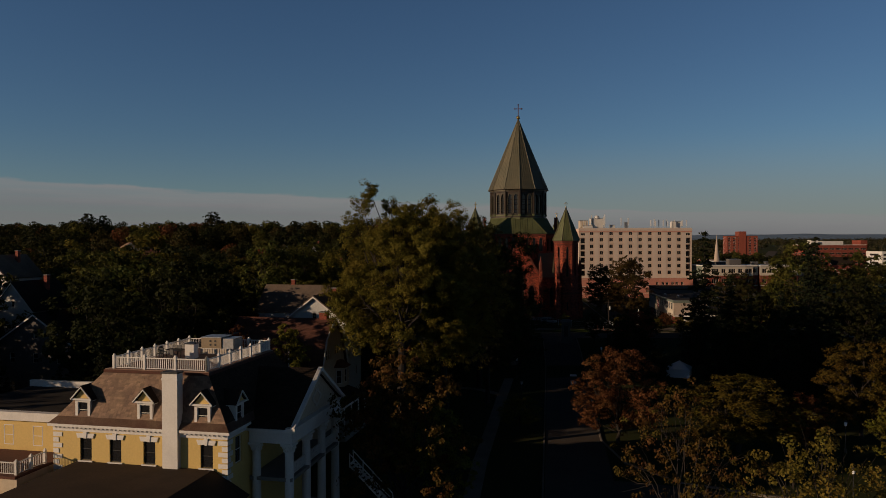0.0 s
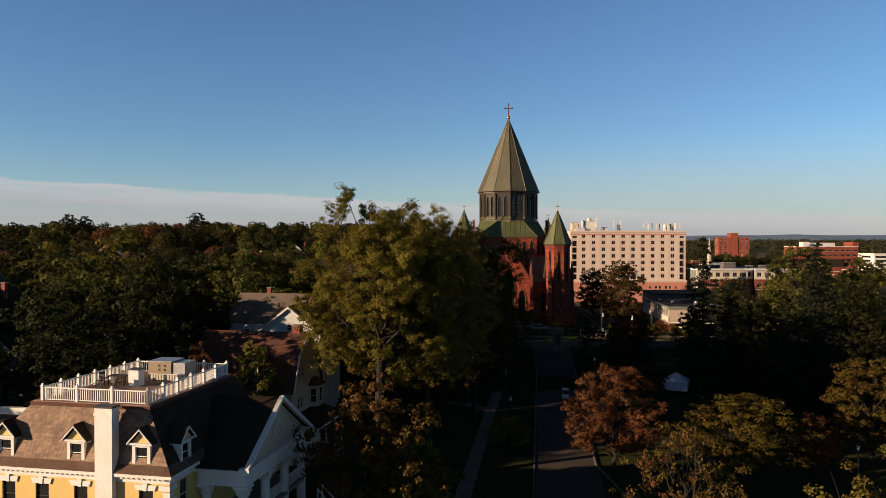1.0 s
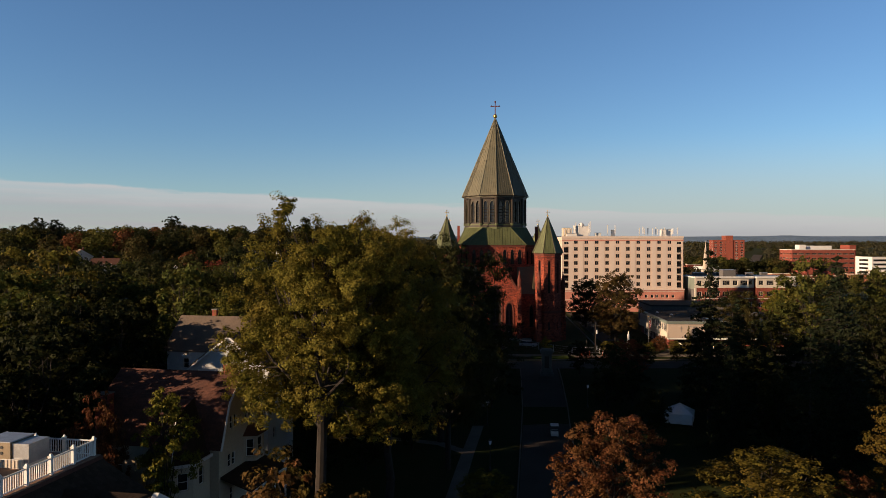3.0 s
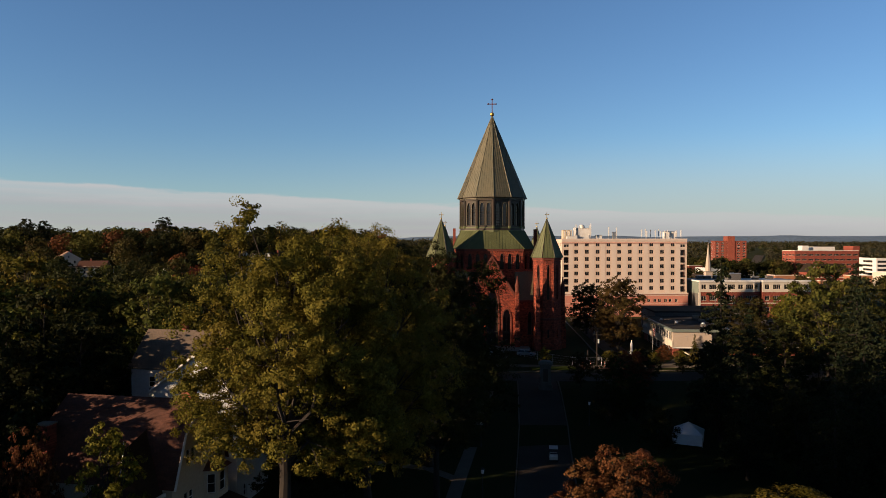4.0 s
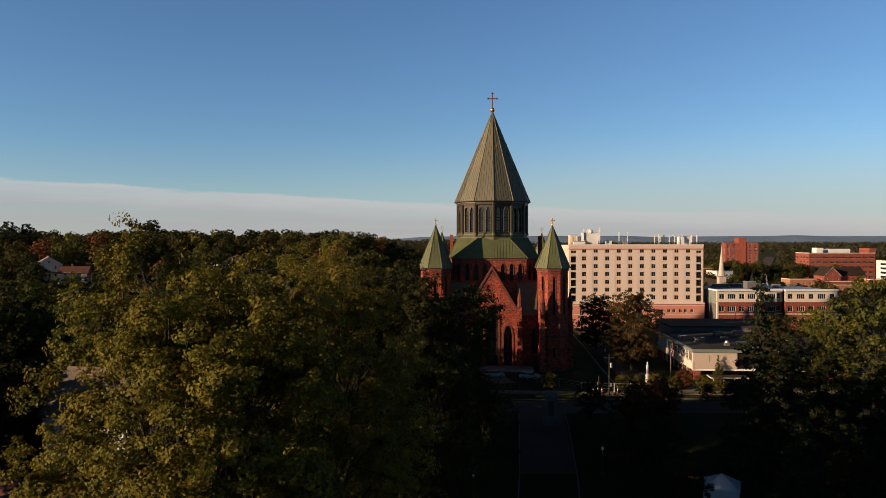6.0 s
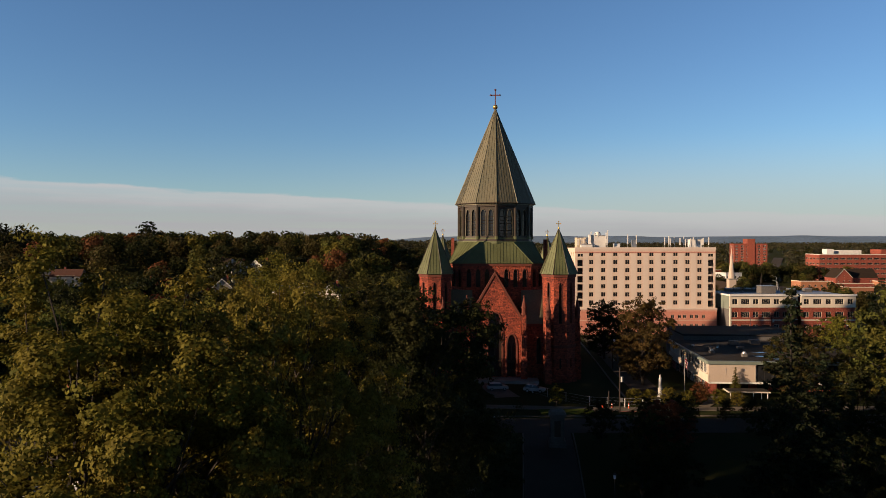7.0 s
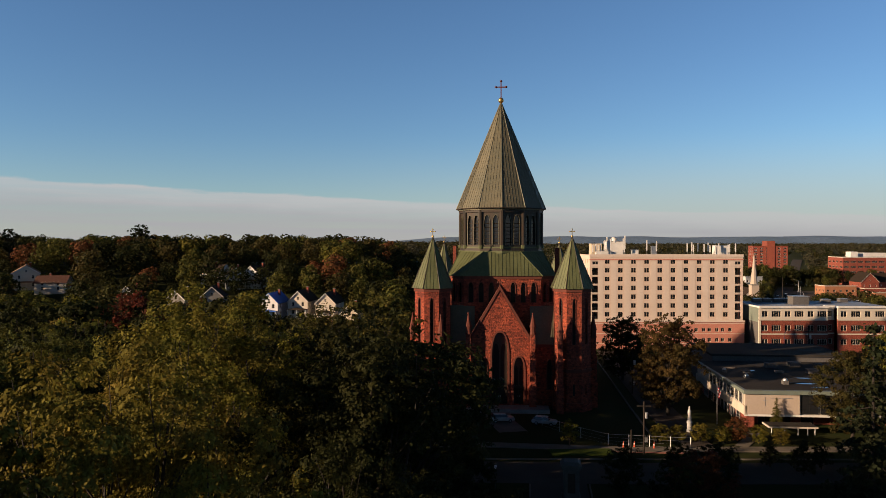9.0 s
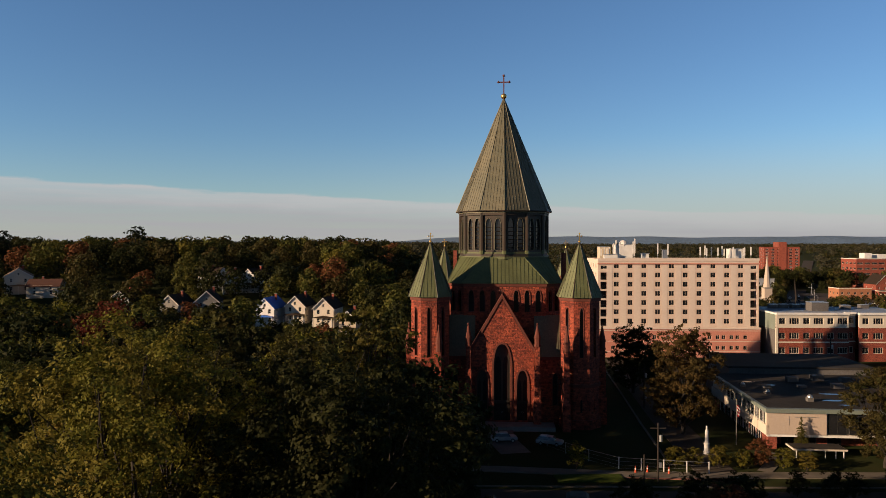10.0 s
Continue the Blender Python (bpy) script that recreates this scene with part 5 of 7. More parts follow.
def mansard_house():
    base = -1.6
    t = thing("mansard_house", pose(-22.9, 65.5, base, 0, 0, -11.3), "yellow house with slate mansard roof and white trim", "house")
    Z = lambda z: z - base
    x0, x1, y0, y1 = -8.7, 7.05, -7.35, 9.6
    deck, eave = Z(14.75), Z(10.3)
    wins = (-5.7, -2.95, 0.15, 5.25)
    # front wall with its upper windows, and the lower storey under the wing roof
    holes = [rect(x - (x0 + x1) / 2, Z(7.3), 1.08, 1.85) for x in wins]
    w = x1 - x0
    front = put(part("front_wall", holed([(-w / 2, 0), (w / 2, 0), (w / 2, eave - 0.3), (-w / 2, eave - 0.3)], holes, 0.35), M_yellow, t, "yellow painted wall"), pose((x0 + x1) / 2, y0, 0))
    for x in wins:
        lx = x - (x0 + x1) / 2
        sash(front, pose(lx, 0, Z(7.3)), 1.08, 1.85, M_dark_metal, 0.12, (0, 1), 0.06)
        hood = slab([(-0.72, 0), (0.72, 0), (0.85, 0.38), (-0.85, 0.38)], 0.12)
        slab([(-0.12, -0.02), (0.12, -0.02), (0.18, 0.5), (-0.18, 0.5)], 0.18, hood, pose(0, -0.05, 0))
        put(part("lintel", hood, M_white, front), pose(lx, -0.1, Z(9.17)))
        part("sill", box(lx - 0.68, lx + 0.68, -0.14, 0.05, Z(7.15), Z(7.3)), M_white, front)
    # quoins
    quoin = once(("quoin", 1), lambda: box(-0.42, 0.42, -0.05, 0.3, 0, 0.36))
    quoin2 = once(("quoin", 2), lambda: box(-0.26, 0.26, -0.05, 0.3, 0, 0.36))
    for k in range(24):
        z = 0.2 + k * 0.46
        if z > eave - 0.8:
            break
        put(part("quoin", quoin if k % 2 else quoin2, M_white, t), pose(x1 - (0.36 if k % 2 else 0.2), y0 - 0.003, z))
        put(part("quoin", quoin if k % 2 else quoin2, M_white, t), pose(x0 + (0.36 if k % 2 else 0.2), y0 - 0.003, z))
        put(part("quoin", quoin if k % 2 else quoin2, M_white, t), pose(x1 + 0.003, y0 + (0.42 if k % 2 else 0.26), z, 0, 0, 90))
    # side walls and rear
    right = put(part("side_wall", holed([(-8.475, 0), (8.475, 0), (8.475, eave - 0.3), (-8.475, eave - 0.3)], [rect(-6.6, Z(7.3), 1.1, 2.2)], 0.35), M_yellow, t), pose(x1, (y0 + y1) / 2, 0, 0, 0, 90))
    sash(right, pose(-6.6, 0, Z(7.3)), 1.1, 2.2, M_white, 0.12, (0, 1))
    part("side_wall", box(x0, x0 + 0.35, y0 + 0.36, y1, 0, eave - 0.3), M_yellow, t)
    part("rear_wall", box(x0 + 0.36, x1 - 0.36, y1 - 0.35, y1, 0, eave - 0.3), M_yellow, t)
    # cornice with dentils
    for (a, b) in (((x0, y0), (x1, y0)), ((x1, y0), (x1, -4.3)), ((x0, y1), (x0, y0))):
        m, ln = facing(a, b)
        c = put(part("cornice", box(-ln / 2 - 0.35, ln / 2 + 0.35, -0.38, 0.3, eave - 0.2, eave + 0.02), M_white, t), m)
        part("frieze", box(-ln / 2 - 0.06, ln / 2 + 0.06, -0.08, 0.2, eave - 0.62, eave - 0.2), M_white, c)
        dent = once(("dentil",), lambda: box(-0.09, 0.09, -0.26, 0, 0, 0.14))
        for k in range(int(ln / 0.4)):
            put(part("dentil", dent, M_white, c), pose(-ln / 2 + 0.2 + k * 0.4, 0, eave - 0.36))
    # mansard: a metal apron at the eave, slated slopes, deck
    e = [(x0 - 0.35, y0 - 0.38), (x1 + 0.35, y0 - 0.38), (x1 + 0.35, y1 + 0.3), (x0 - 0.35, y1 + 0.3)]
    a = [(x0 + 0.2, y0 + 0.15), (x1 - 0.2, y0 + 0.15), (x1 - 0.2, y1 - 0.1), (x0 + 0.2, y1 - 0.1)]
    d = [(-4.7, -6.05), (4.7, -6.05), (4.7, 6.15), (-4.7, 6.15)]
    za, zd = eave + 0.55, deck - 0.15
    for i in range(4):
        j = (i + 1) % 4
        ap = bmesh.new()
        ap.faces.new([ap.verts.new(p) for p in ((*e[i], eave + 0.02), (*e[j], eave + 0.02), (*a[j], za), (*a[i], za))])
        bmesh.ops.solidify(ap, geom=ap.faces[:], thickness=0.05)
        part("apron", ap, M_apron, t, "weathered metal apron at the eave")
        sl = bmesh.new()
        sl.faces.new([sl.verts.new(p) for p in ((*a[i], za), (*a[j], za), (*d[j], zd), (*d[i], zd))])
        bmesh.ops.solidify(sl, geom=sl.faces[:], thickness=0.2)
        # slopes turned from the sun get a darker slate colour as painted shade
        slope = part("mansard_slope", sl, M_slate if i in (0, 3) else M_slate_dark, t)
        if i in (0, 1, 3):
            slates(slope, (*a[i], za), (*a[j], za), (*d[j], zd), (*d[i], zd), 0.34, 0.27, M_slate if i in (0, 3) else M_slate_dark, 40 + i)
    part("deck_edge", box(-4.85, 4.85, -6.2, 6.3, deck - 0.3, deck - 0.06), M_brown_roof, t)
    part("deck", box(-4.75, 4.75, -6.1, 6.2, deck - 0.06, deck), M_apron, t, "flat roof deck")
    rail = thing("deck_railing", pose(-22.9, 65.5, 14.75, 0, 0, -11.3), "white painted roof railing with square posts", "railing")
    railing(rail, (-4.1, -5.85), (4.45, -5.85), 0, 4)
    railing(rail, (4.45, -5.85), (4.45, 5.9), 0, 7, last=False)
    railing(rail, (4.45, 5.9), (-4.1, 5.9), 0, 5, last=False)
    railing(rail, (-4.1, 5.9), (-4.1, -5.85), 0, 7, last=False)
    # dormers
    for x in (-6.1, -0.35, 4.8):
        dormer(t, pose(x, y0 + 0.15, eave + 0.18) @ Matrix.Diagonal((0.93, 1, 0.9, 1)), 1.5)
    dormer(t, pose(x1 - 0.1, -5.0, eave + 0.1, 0, 0, 90) @ Matrix.Diagonal((0.93, 1, 0.85, 1)), 2.0)
    dormer(t, pose(-1.0, y1 - 0.1, eave + 0.42, 0, 0, 180), 1.5)
    # white chimney against the front
    ch = part("chimney", box(1.6, 2.95, y0 - 0.45, y0 + 0.35, 0, Z(14.85)), M_white, t, "tall white painted chimney")
    box_top = box(1.55, 3.0, y0 - 0.5, y0 + 0.4, Z(14.3), Z(14.5))
    part("band", box_top, M_white, ch)
    part("cap", box(1.53, 3.02, y0 - 0.52, y0 + 0.42, Z(14.85), Z(14.97)), M_dark_metal, ch)
    # portico: ridge along x, pediment on four giant columns
    py0, py1, px = -3.75, 8.3, 10.8
    pc, top, foot = (py0 + py1) / 2, Z(13.7), Z(9.75)
    for s in (-1, 1):
        yy = py0 - 0.3 if s < 0 else py1 + 0.3
        bm = bmesh.new()
        q = [(2.5, yy, foot - 0.05), (px + 0.3, yy, foot - 0.05), (px + 0.3, pc, top + 0.15), (2.5, pc, top + 0.15)]
        bm.faces.new([bm.verts.new(p) for p in (q if s < 0 else q[::-1])])
        bmesh.ops.solidify(bm, geom=bm.faces[:], thickness=0.18)
        r = part("portico_roof", bm, M_slate_dark, t, "dark shingled portico roof")
        slates(r, *(q if s < 0 else (q[1], q[0], q[3], q[2])), 0.36, 0.27, M_slate_dark, 60 + s)
        part("raking_cornice", slab([(s * 6.45, foot - 0.1), (0, top - 0.05), (0, top + 0.28), (s * 6.45, foot + 0.22)][::s], 0.35, None, pose(px + 0.45, pc, 0, 0, 0, 90) @ pose(0, -0.1, 0)), M_white, t)
    part("pediment", slab([(-6.1, foot), (6.1, foot), (0, top - 0.1)], 0.2, None, pose(px, pc, 0, 0, 0, 90)), M_beige, t)
    part("tympanum_ornament", holed([(0.9 * math.cos(q) * (1 + 0.3 * math.cos(4 * q)), 0.8 * math.sin(q)) for q in [k * math.pi / 10 for k in range(20)]], [[(0.6 * math.cos(q) * (1 + 0.3 * math.cos(4 * q)), 0.52 * math.sin(q)) for q in [k * math.pi / 10 for k in range(20)]]], 0.06, None, pose(px + 0.07, pc, Z(11.2), 0, 0, 90)), M_cream, t)
    part("entablature", box(7.1, px + 0.15, py0, py0 + 0.7, foot - 1.25, foot), M_white, t)
    part("entablature", box(7.1, px + 0.15, py1 - 0.7, py1, foot - 1.25, foot), M_white, t)
    part("entablature", box(px - 0.55, px + 0.16, py0 + 0.71, py1 - 0.71, foot - 1.25, foot - 0.003), M_white, t)
    part("cornice", box(px - 0.2, px + 0.6, py0 - 0.45, py1 + 0.45, foot - 0.02, foot + 0.2), M_white, t)
    part("cornice", box(6.9, px + 0.59, py0 - 0.42, py0 - 0.003, foot - 0.2, foot + 0.02), M_white, t)
    part("soffit", box(7.1, px - 0.56, py0 + 0.71, py1 - 0.71, foot - 0.6, foot - 0.45), M_white, t)
    for k in range(4):
        column(t, px - 0.25, py0 + 0.42 + k * (py1 - py0 - 0.84) / 3, 0, foot - 1.25, 0.42)
    column(t, 7.6, py0 + 0.42, 0, foot - 1.25, 0.4)
    part("balcony_floor", box(7.1, px + 0.1, py0 + 0.1, py1 - 0.1, Z(5.3), Z(5.6)), M_concrete, t)
    rail2 = thing("balcony_railing", pose(-22.9, 65.5, 5.6, 0, 0, -11.3), "white balcony railing between the columns", "railing")
    for k in range(3):
        a0 = py0 + 0.9 + k * (py1 - py0 - 0.84) / 3
        railing(rail2, (px - 0.25, a0), (px - 0.25, a0 + 2.95), 0, 2)
    part("portico_floor", box(7.1, px + 0.3, py0 - 0.1, py1 + 0.1, 0, 1.3), M_concrete, t)
    # lower wing in front, with a dark hipped roof
    part("wing_wall", box(-9.2, 8.2, -19, y0 - 0.9, 0, Z(5.4)), M_yellow, t)
    wing = [(-9.8, -19.6), (9.0, -19.6), (9.0, y0 - 0.003), (-9.8, y0 - 0.003)]
    bm = bmesh.new()
    lo = [bm.verts.new((*p, Z(5.4))) for p in wing]
    hi = [bm.verts.new((x, y, Z(7.2))) for x, y in ((-6.5, -16), (5.8, -16), (5.8, y0 - 0.003), (-6.5, y0 - 0.003))]
    for i in range(4):
        bm.faces.new((lo[i], lo[(i + 1) % 4], hi[(i + 1) % 4], hi[i]))
    bm.faces.new(hi)
    bm.faces.new(lo[::-1])
    part("wing_roof", bm, M_slate_dark, t, "low dark shingled wing roof")
    # left wing: flat roof with a white parapet, and a terrace in front of it
    part("side_wing", box(-24, x0 - 0.36, -4.2, 8, 0, Z(9.6)), M_yellow, t)
    part("side_wing_roof", box(-24.2, x0 - 0.4, -4.0, 8.2, Z(9.6), Z(9.75)), M_flat_roof, t)
    part("parapet", box(-24.4, x0 - 0.4, -4.65, -4.0, Z(9.5), Z(10.25)), M_white, t)
    part("parapet", box(-24.4, x0 - 0.4, 7.9, 8.4, Z(9.5), Z(10.4)), M_white, t)
    sash(t, pose(-10.4, -4.22, Z(8.1)), 0.9, 0.8, M_white, 0.0, (0, 1))
    for x in (-13, -16):
        sash(t, pose(x, -4.22, Z(7.2)), 1.0, 1.8, M_white, 0.0, (0, 1))
    part("terrace", box(-24, x0 - 0.4, -11, -4.66, 0, Z(6.7)), M_beige, t)
    part("terrace_edge", box(-24.2, x0 - 0.38, -11.2, -4.66, Z(6.7), Z(6.9)), M_brown_roof, t)
    rail3 = thing("terrace_railing", pose(-22.9, 65.5, 6.9, 0, 0, -11.3), "white terrace railing with square posts", "railing")
    railing(rail3, (-23.5, -10.7), (-9.4, -10.7), 0, 8)
    railing(rail3, (-9.4, -10.7), (-9.4, -7.6), 0, 3)
    # roof deck fittings
    hv = thing("roof_unit", pose(-22.9, 65.5, 14.75, 0, 0, -11.3) @ pose(0.6, 3.6, 0), "tan air-conditioning unit on a white slatted stand", "air conditioner")
    part("stand", box(-1.55, 1.4, -1.05, 1.05, 0.0, 0.55), M_white, hv)
    for k in range(12):
        part("slat", box(-1.5 + k * 0.25, -1.36 + k * 0.25, -1.1, -1.055, 0.03, 0.52), M_cream, hv)
    part("casing", box(-1.5, 0.55, -1.0, 1.0, 0.55, 1.55), M_tan, hv)
    part("lid", box(-1.56, 0.6, -1.05, 1.05, 1.55, 1.62), M_metal, hv)
    part("side_casing", box(0.62, 1.75, -0.9, 0.9, 0.3, 1.5), M_metal, hv)
    for x, z in ((-0.55, 1.25), (-0.05, 1.25), (-0.55, 0.9), (-0.05, 0.9)):
        part("port", rod((x, -1.03, z), (x, -0.99, z), 0.1, 10), M_dark_metal, hv)
    v = thing("roof_chimney", pose(-22.9, 65.5, 14.75, 0, 0, -11.3) @ pose(-0.55, 0.3, 0), "short white roof chimney with dark cap", "chimney")
    part("shaft", box(-0.45, 0.45, -0.4, 0.4, 0, 1.3), M_white, v)
    part("cap", box(-0.5, 0.5, -0.45, 0.45, 1.3, 1.38), M_dark_metal, v)
    tb = thing("patio_table", pose(-22.9, 65.5, 14.75, 0, 0, -11.3) @ pose(-2.2, 0.4, 0), "dark patio table on the roof deck", "table")
    part("tabletop", box(-0.8, 0.8, -0.45, 0.45, 0.7, 0.75), M_bark, tb)
    for x in (-0.7, 0.7):
        for y in (-0.36, 0.36):
            part("leg", box(x - 0.03, x + 0.03, y - 0.03, y + 0.03, 0, 0.7), M_bark, tb)
    seat = thing("patio_chair", pose(-22.9, 65.5, 14.75, 0, 0, -11.3) @ pose(-3.2, -0.6, 0), "dark patio chair on the roof deck", "chair", "patio chairs")
    part("seat", box(-0.25, 0.25, -0.25, 0.25, 0.42, 0.47), M_dark_metal, seat)
    part("backrest", box(-0.25, 0.25, 0.21, 0.26, 0.47, 0.95), M_dark_metal, seat)
    for x in (-0.22, 0.22):
        for y in (-0.22, 0.22):
            part("leg", box(x - 0.02, x + 0.02, y - 0.02, y + 0.02, 0, 0.42), M_dark_metal, seat)
    for x, y, q in ((-1.6, -0.9, 160), (-0.9, 1.2, 20), (-2.6, 1.3, -10), (-3.6, 0.5, 80)):
        copy_thing(seat, pose(-22.9, 65.5, 14.75, 0, 0, -11.3) @ pose(x, y, 0, 0, 0, q))
    # outside stair beyond the portico
    st = thing("stair", pose(-22.9, 65.5, base, 0, 0, -11.3) @ pose(11.4, 9.6, 0), "white wooden outside stair with handrails", "stair")
    for k in range(14):
        part("tread", box(0.3 * k, 0.3 * k + 0.32, 0, 1.2, 4.4 - 0.3 * k, 4.46 - 0.3 * k), M_white, st)
    for y in (0.02, 1.18):
        part("stringer", rod((0, y, 4.3), (4.3, y, 0.1), 0.1, 4), M_white, st)
        part("handrail", rod((0, y, 5.5), (4.3, y, 1.3), 0.06, 6), M_white, st)
        for k in range(5):
            part("post", box(k * 1.05, k * 1.05 + 0.1, y - 0.05, y + 0.05, 4.1 - k * 1.02 if k < 4 else 0, 5.55 - k * 1.02), M_white, st)


mansard_house()


# ---- the brown-roofed gambrel house ----
def gambrel_house():
    base = -1.6
    t = thing("gambrel_house", pose(-22.8, 103.2, base, 0, 0, -12), "beige house with a brown gambrel roof", "house")
    Z = lambda z: z - base
    prof = [(-5.2, Z(7.4)), (-3.3, Z(12.0)), (0, Z(14.5)), (3.3, Z(12.0)), (5.2, Z(7.4))]
    out = [(-4.9, 0), (4.9, 0), (4.9, Z(7.6)), (3.1, Z(11.9)), (0, Z(14.3)), (-3.1, Z(11.9)), (-4.9, Z(7.6))]
    spots = [(-2.2, 8.9), (-1.3, 8.9), (1.3, 9.2), (2.1, 9.2), (-2.6, 5.0), (-1.7, 5.0), (2.3, 1.4), (-2.2, 1.4)]
    wall = put(part("gable_wall", holed(out, [rect(x, Z(z), 0.72, 1.35) for x, z in spots] + [[(0.25 * math.cos(q), Z(12.9) + 0.25 * math.sin(q)) for q in [k * math.pi / 5 for k in range(10)]]], 0.3), M_beige, t), pose(7.0, 0, 0, 0, 0, 90))
    for x, z in spots:
        sash(wall, pose(x, 0, Z(z)), 0.72, 1.35, M_white, 0.1, (0, 1), 0.06)
    put(part("gable_wall", slab(out, 0.3), M_beige, t), pose(-7.0, 0, 0, 0, 0, -90))
    for s in (-1, 1):
        facade(t, pose(0, s * 4.9, 0, 0, 0, 0 if s < 0 else 180), 13.4, 0, Z(7.5), [-4.5, 0, 4.5], [Z(0.6), Z(4.4)], 1.0, 1.6, M_beige, 0.3)
    for (ya, za), (yb, zb) in zip(prof, prof[1:]):
        bm = bmesh.new()
        q = [(-7.4, ya, za), (7.4, ya, za), (7.4, yb, zb), (-7.4, yb, zb)]
        bm.faces.new([bm.verts.new(p) for p in q])
        bmesh.ops.solidify(bm, geom=bm.faces[:], thickness=0.2)
        r = part("roof", bm, M_brown_roof, t, "brown shingled roof slope")
        if yb <= 0:
            slates(r, *q, 0.5, 0.28, M_brown_roof, 80 + int(za))
        part("bargeboard", rod((7.42, ya, za - 0.05), (7.42, yb, zb - 0.05), 0.13, 4), M_white, t)
    for x, y, zt, w in ((5.6, 0.3, 15.3, 1.1), (-6.2, -4.6, 12.6, 1.3)):
        c = part("chimney", box(x - w / 2, x + w / 2, y - w / 2, y + w / 2, Z(5), Z(zt)), M_brick, t)
        part("cap", box(x - w / 2 - 0.08, x + w / 2 + 0.08, y - w / 2 - 0.08, y + w / 2 + 0.08, Z(zt), Z(zt) + 0.12), M_concrete, c)
    # front bay with a dark hipped roof
    bay = [(0.6, -4.8), (0.6, -8.2), (2.0, -9.4), (4.6, -9.4), (6.0, -8.2), (6.0, -4.8)]
    for i in range(5):
        p, q = bay[i], bay[i + 1]
        m, w = facing(p, q)
        facade(t, m, w, 0, Z(7.0), [0], [Z(4.4), Z(0.6)], 1.0 if w > 1.7 else 0.8, 1.7, M_beige, 0.25, name="bay_wall")
        put(part("cornice", box(-w / 2 - 0.2, w / 2 + 0.2, -0.35, 0.25, Z(6.75), Z(7.05)), M_white, t), m)
    bm = bmesh.new()
    rim = [bm.verts.new((x * 1.06 - 0.2, y - 0.3, Z(7.05))) for x, y in bay]
    pk, pk2 = bm.verts.new((3.3, -6.6, Z(11.2))), bm.verts.new((3.3, -2.6, Z(12.4)))
    for i in range(5):
        bm.faces.new((rim[i], rim[i + 1], pk))
    bm.faces.new((rim[0], pk, pk2))
    bm.faces.new((rim[5], pk2, pk))
    part("bay_roof", bm, M_slate_dark, t, "dark hipped bay roof")
    part("finial", rod((3.3, -6.6, Z(11.1)), (3.3, -6.6, Z(12.0)), 0.08, 6, 0.03), M_white, t)
    part("ridge_flashing", rod((3.3, -6.6, Z(11.22)), (4.6, -9.6, Z(7.1)), 0.07, 5), M_white, t)
    # bay window on the gable end, and the porch below it
    o = [(7.0, 0.6), (8.2, 1.2), (8.2, 3.2), (7.0, 3.8)]
    for i in range(3):
        m, w = facing(o[i], o[i + 1])
        facade(t, m, w, Z(4.6), Z(7.4), [0], [Z(5.1)], 0.8 if w < 1.6 else 1.2, 1.9, M_beige, 0.15, name="bay_wall")
    part("bay_roof", prism([(6.9, 0.3), (8.5, 0.9), (8.5, 3.5), (6.9, 4.1)], Z(7.4), Z(8.3), None, 0.35, (7.0, 2.2)), M_brown_roof, t)
    part("porch_roof", slab([(0, Z(4.3)), (3.4, Z(3.2)), (3.4, Z(3.4)), (0, Z(4.5))], 9.0, None, pose(7.0, -4.6, 0)), M_slate_dark, t)
    part("porch_beam", box(10.2, 10.4, -4.6, 4.4, Z(2.9), Z(3.2)), M_white, t)
    for y in (-4.4, -1.6, 1.4, 4.2):
        part("porch_post", box(10.22, 10.38, y - 0.08, y + 0.08, 0, Z(2.9)), M_white, t)
    part("porch_floor", box(7.0, 10.5, -4.6, 4.4, 0, 0.7), M_concrete, t)


gambrel_house()
# white walls painted grey on these two to hold their shade
gable_house(-20.6, 121.5, -10, 10.4, 9.0, 14.0, 18.0, M_grey_paint, M_roof_grey, "tall pale grey house with a weathered gable roof", 2, 4, True, False)
gable_house(-27.0, 132.5, 78, 9.0, 12.0, 14.6, 18.8, M_grey_paint, M_roof_grey, "pale grey house wing with a weathered ridge roof", 2, 4, True, False)
# grey paint here dims the gable as shade would
gable_house(-73.0, 128.0, -12, 8.0, 10.0, 15.5, 20.0, M_grey_paint, M_slate_dark, "grey gabled house in shade among trees", 2, 4, True, False)
gable_house(-96.0, 158.0, -12, 9.0, 10.0, 17.5, 22.0, M_white, M_roof_grey, "white house with a weathered roof among trees", 2, 4, True, False)
# a darker wall colour takes the place of this house's shade
gable_house(-59.0, 110.0, -12, 12.0, 10.0, 12.5, 16.4, M_wing_grey, M_slate_dark, "grey house in deep shade under the trees", 3, 3, True, True)

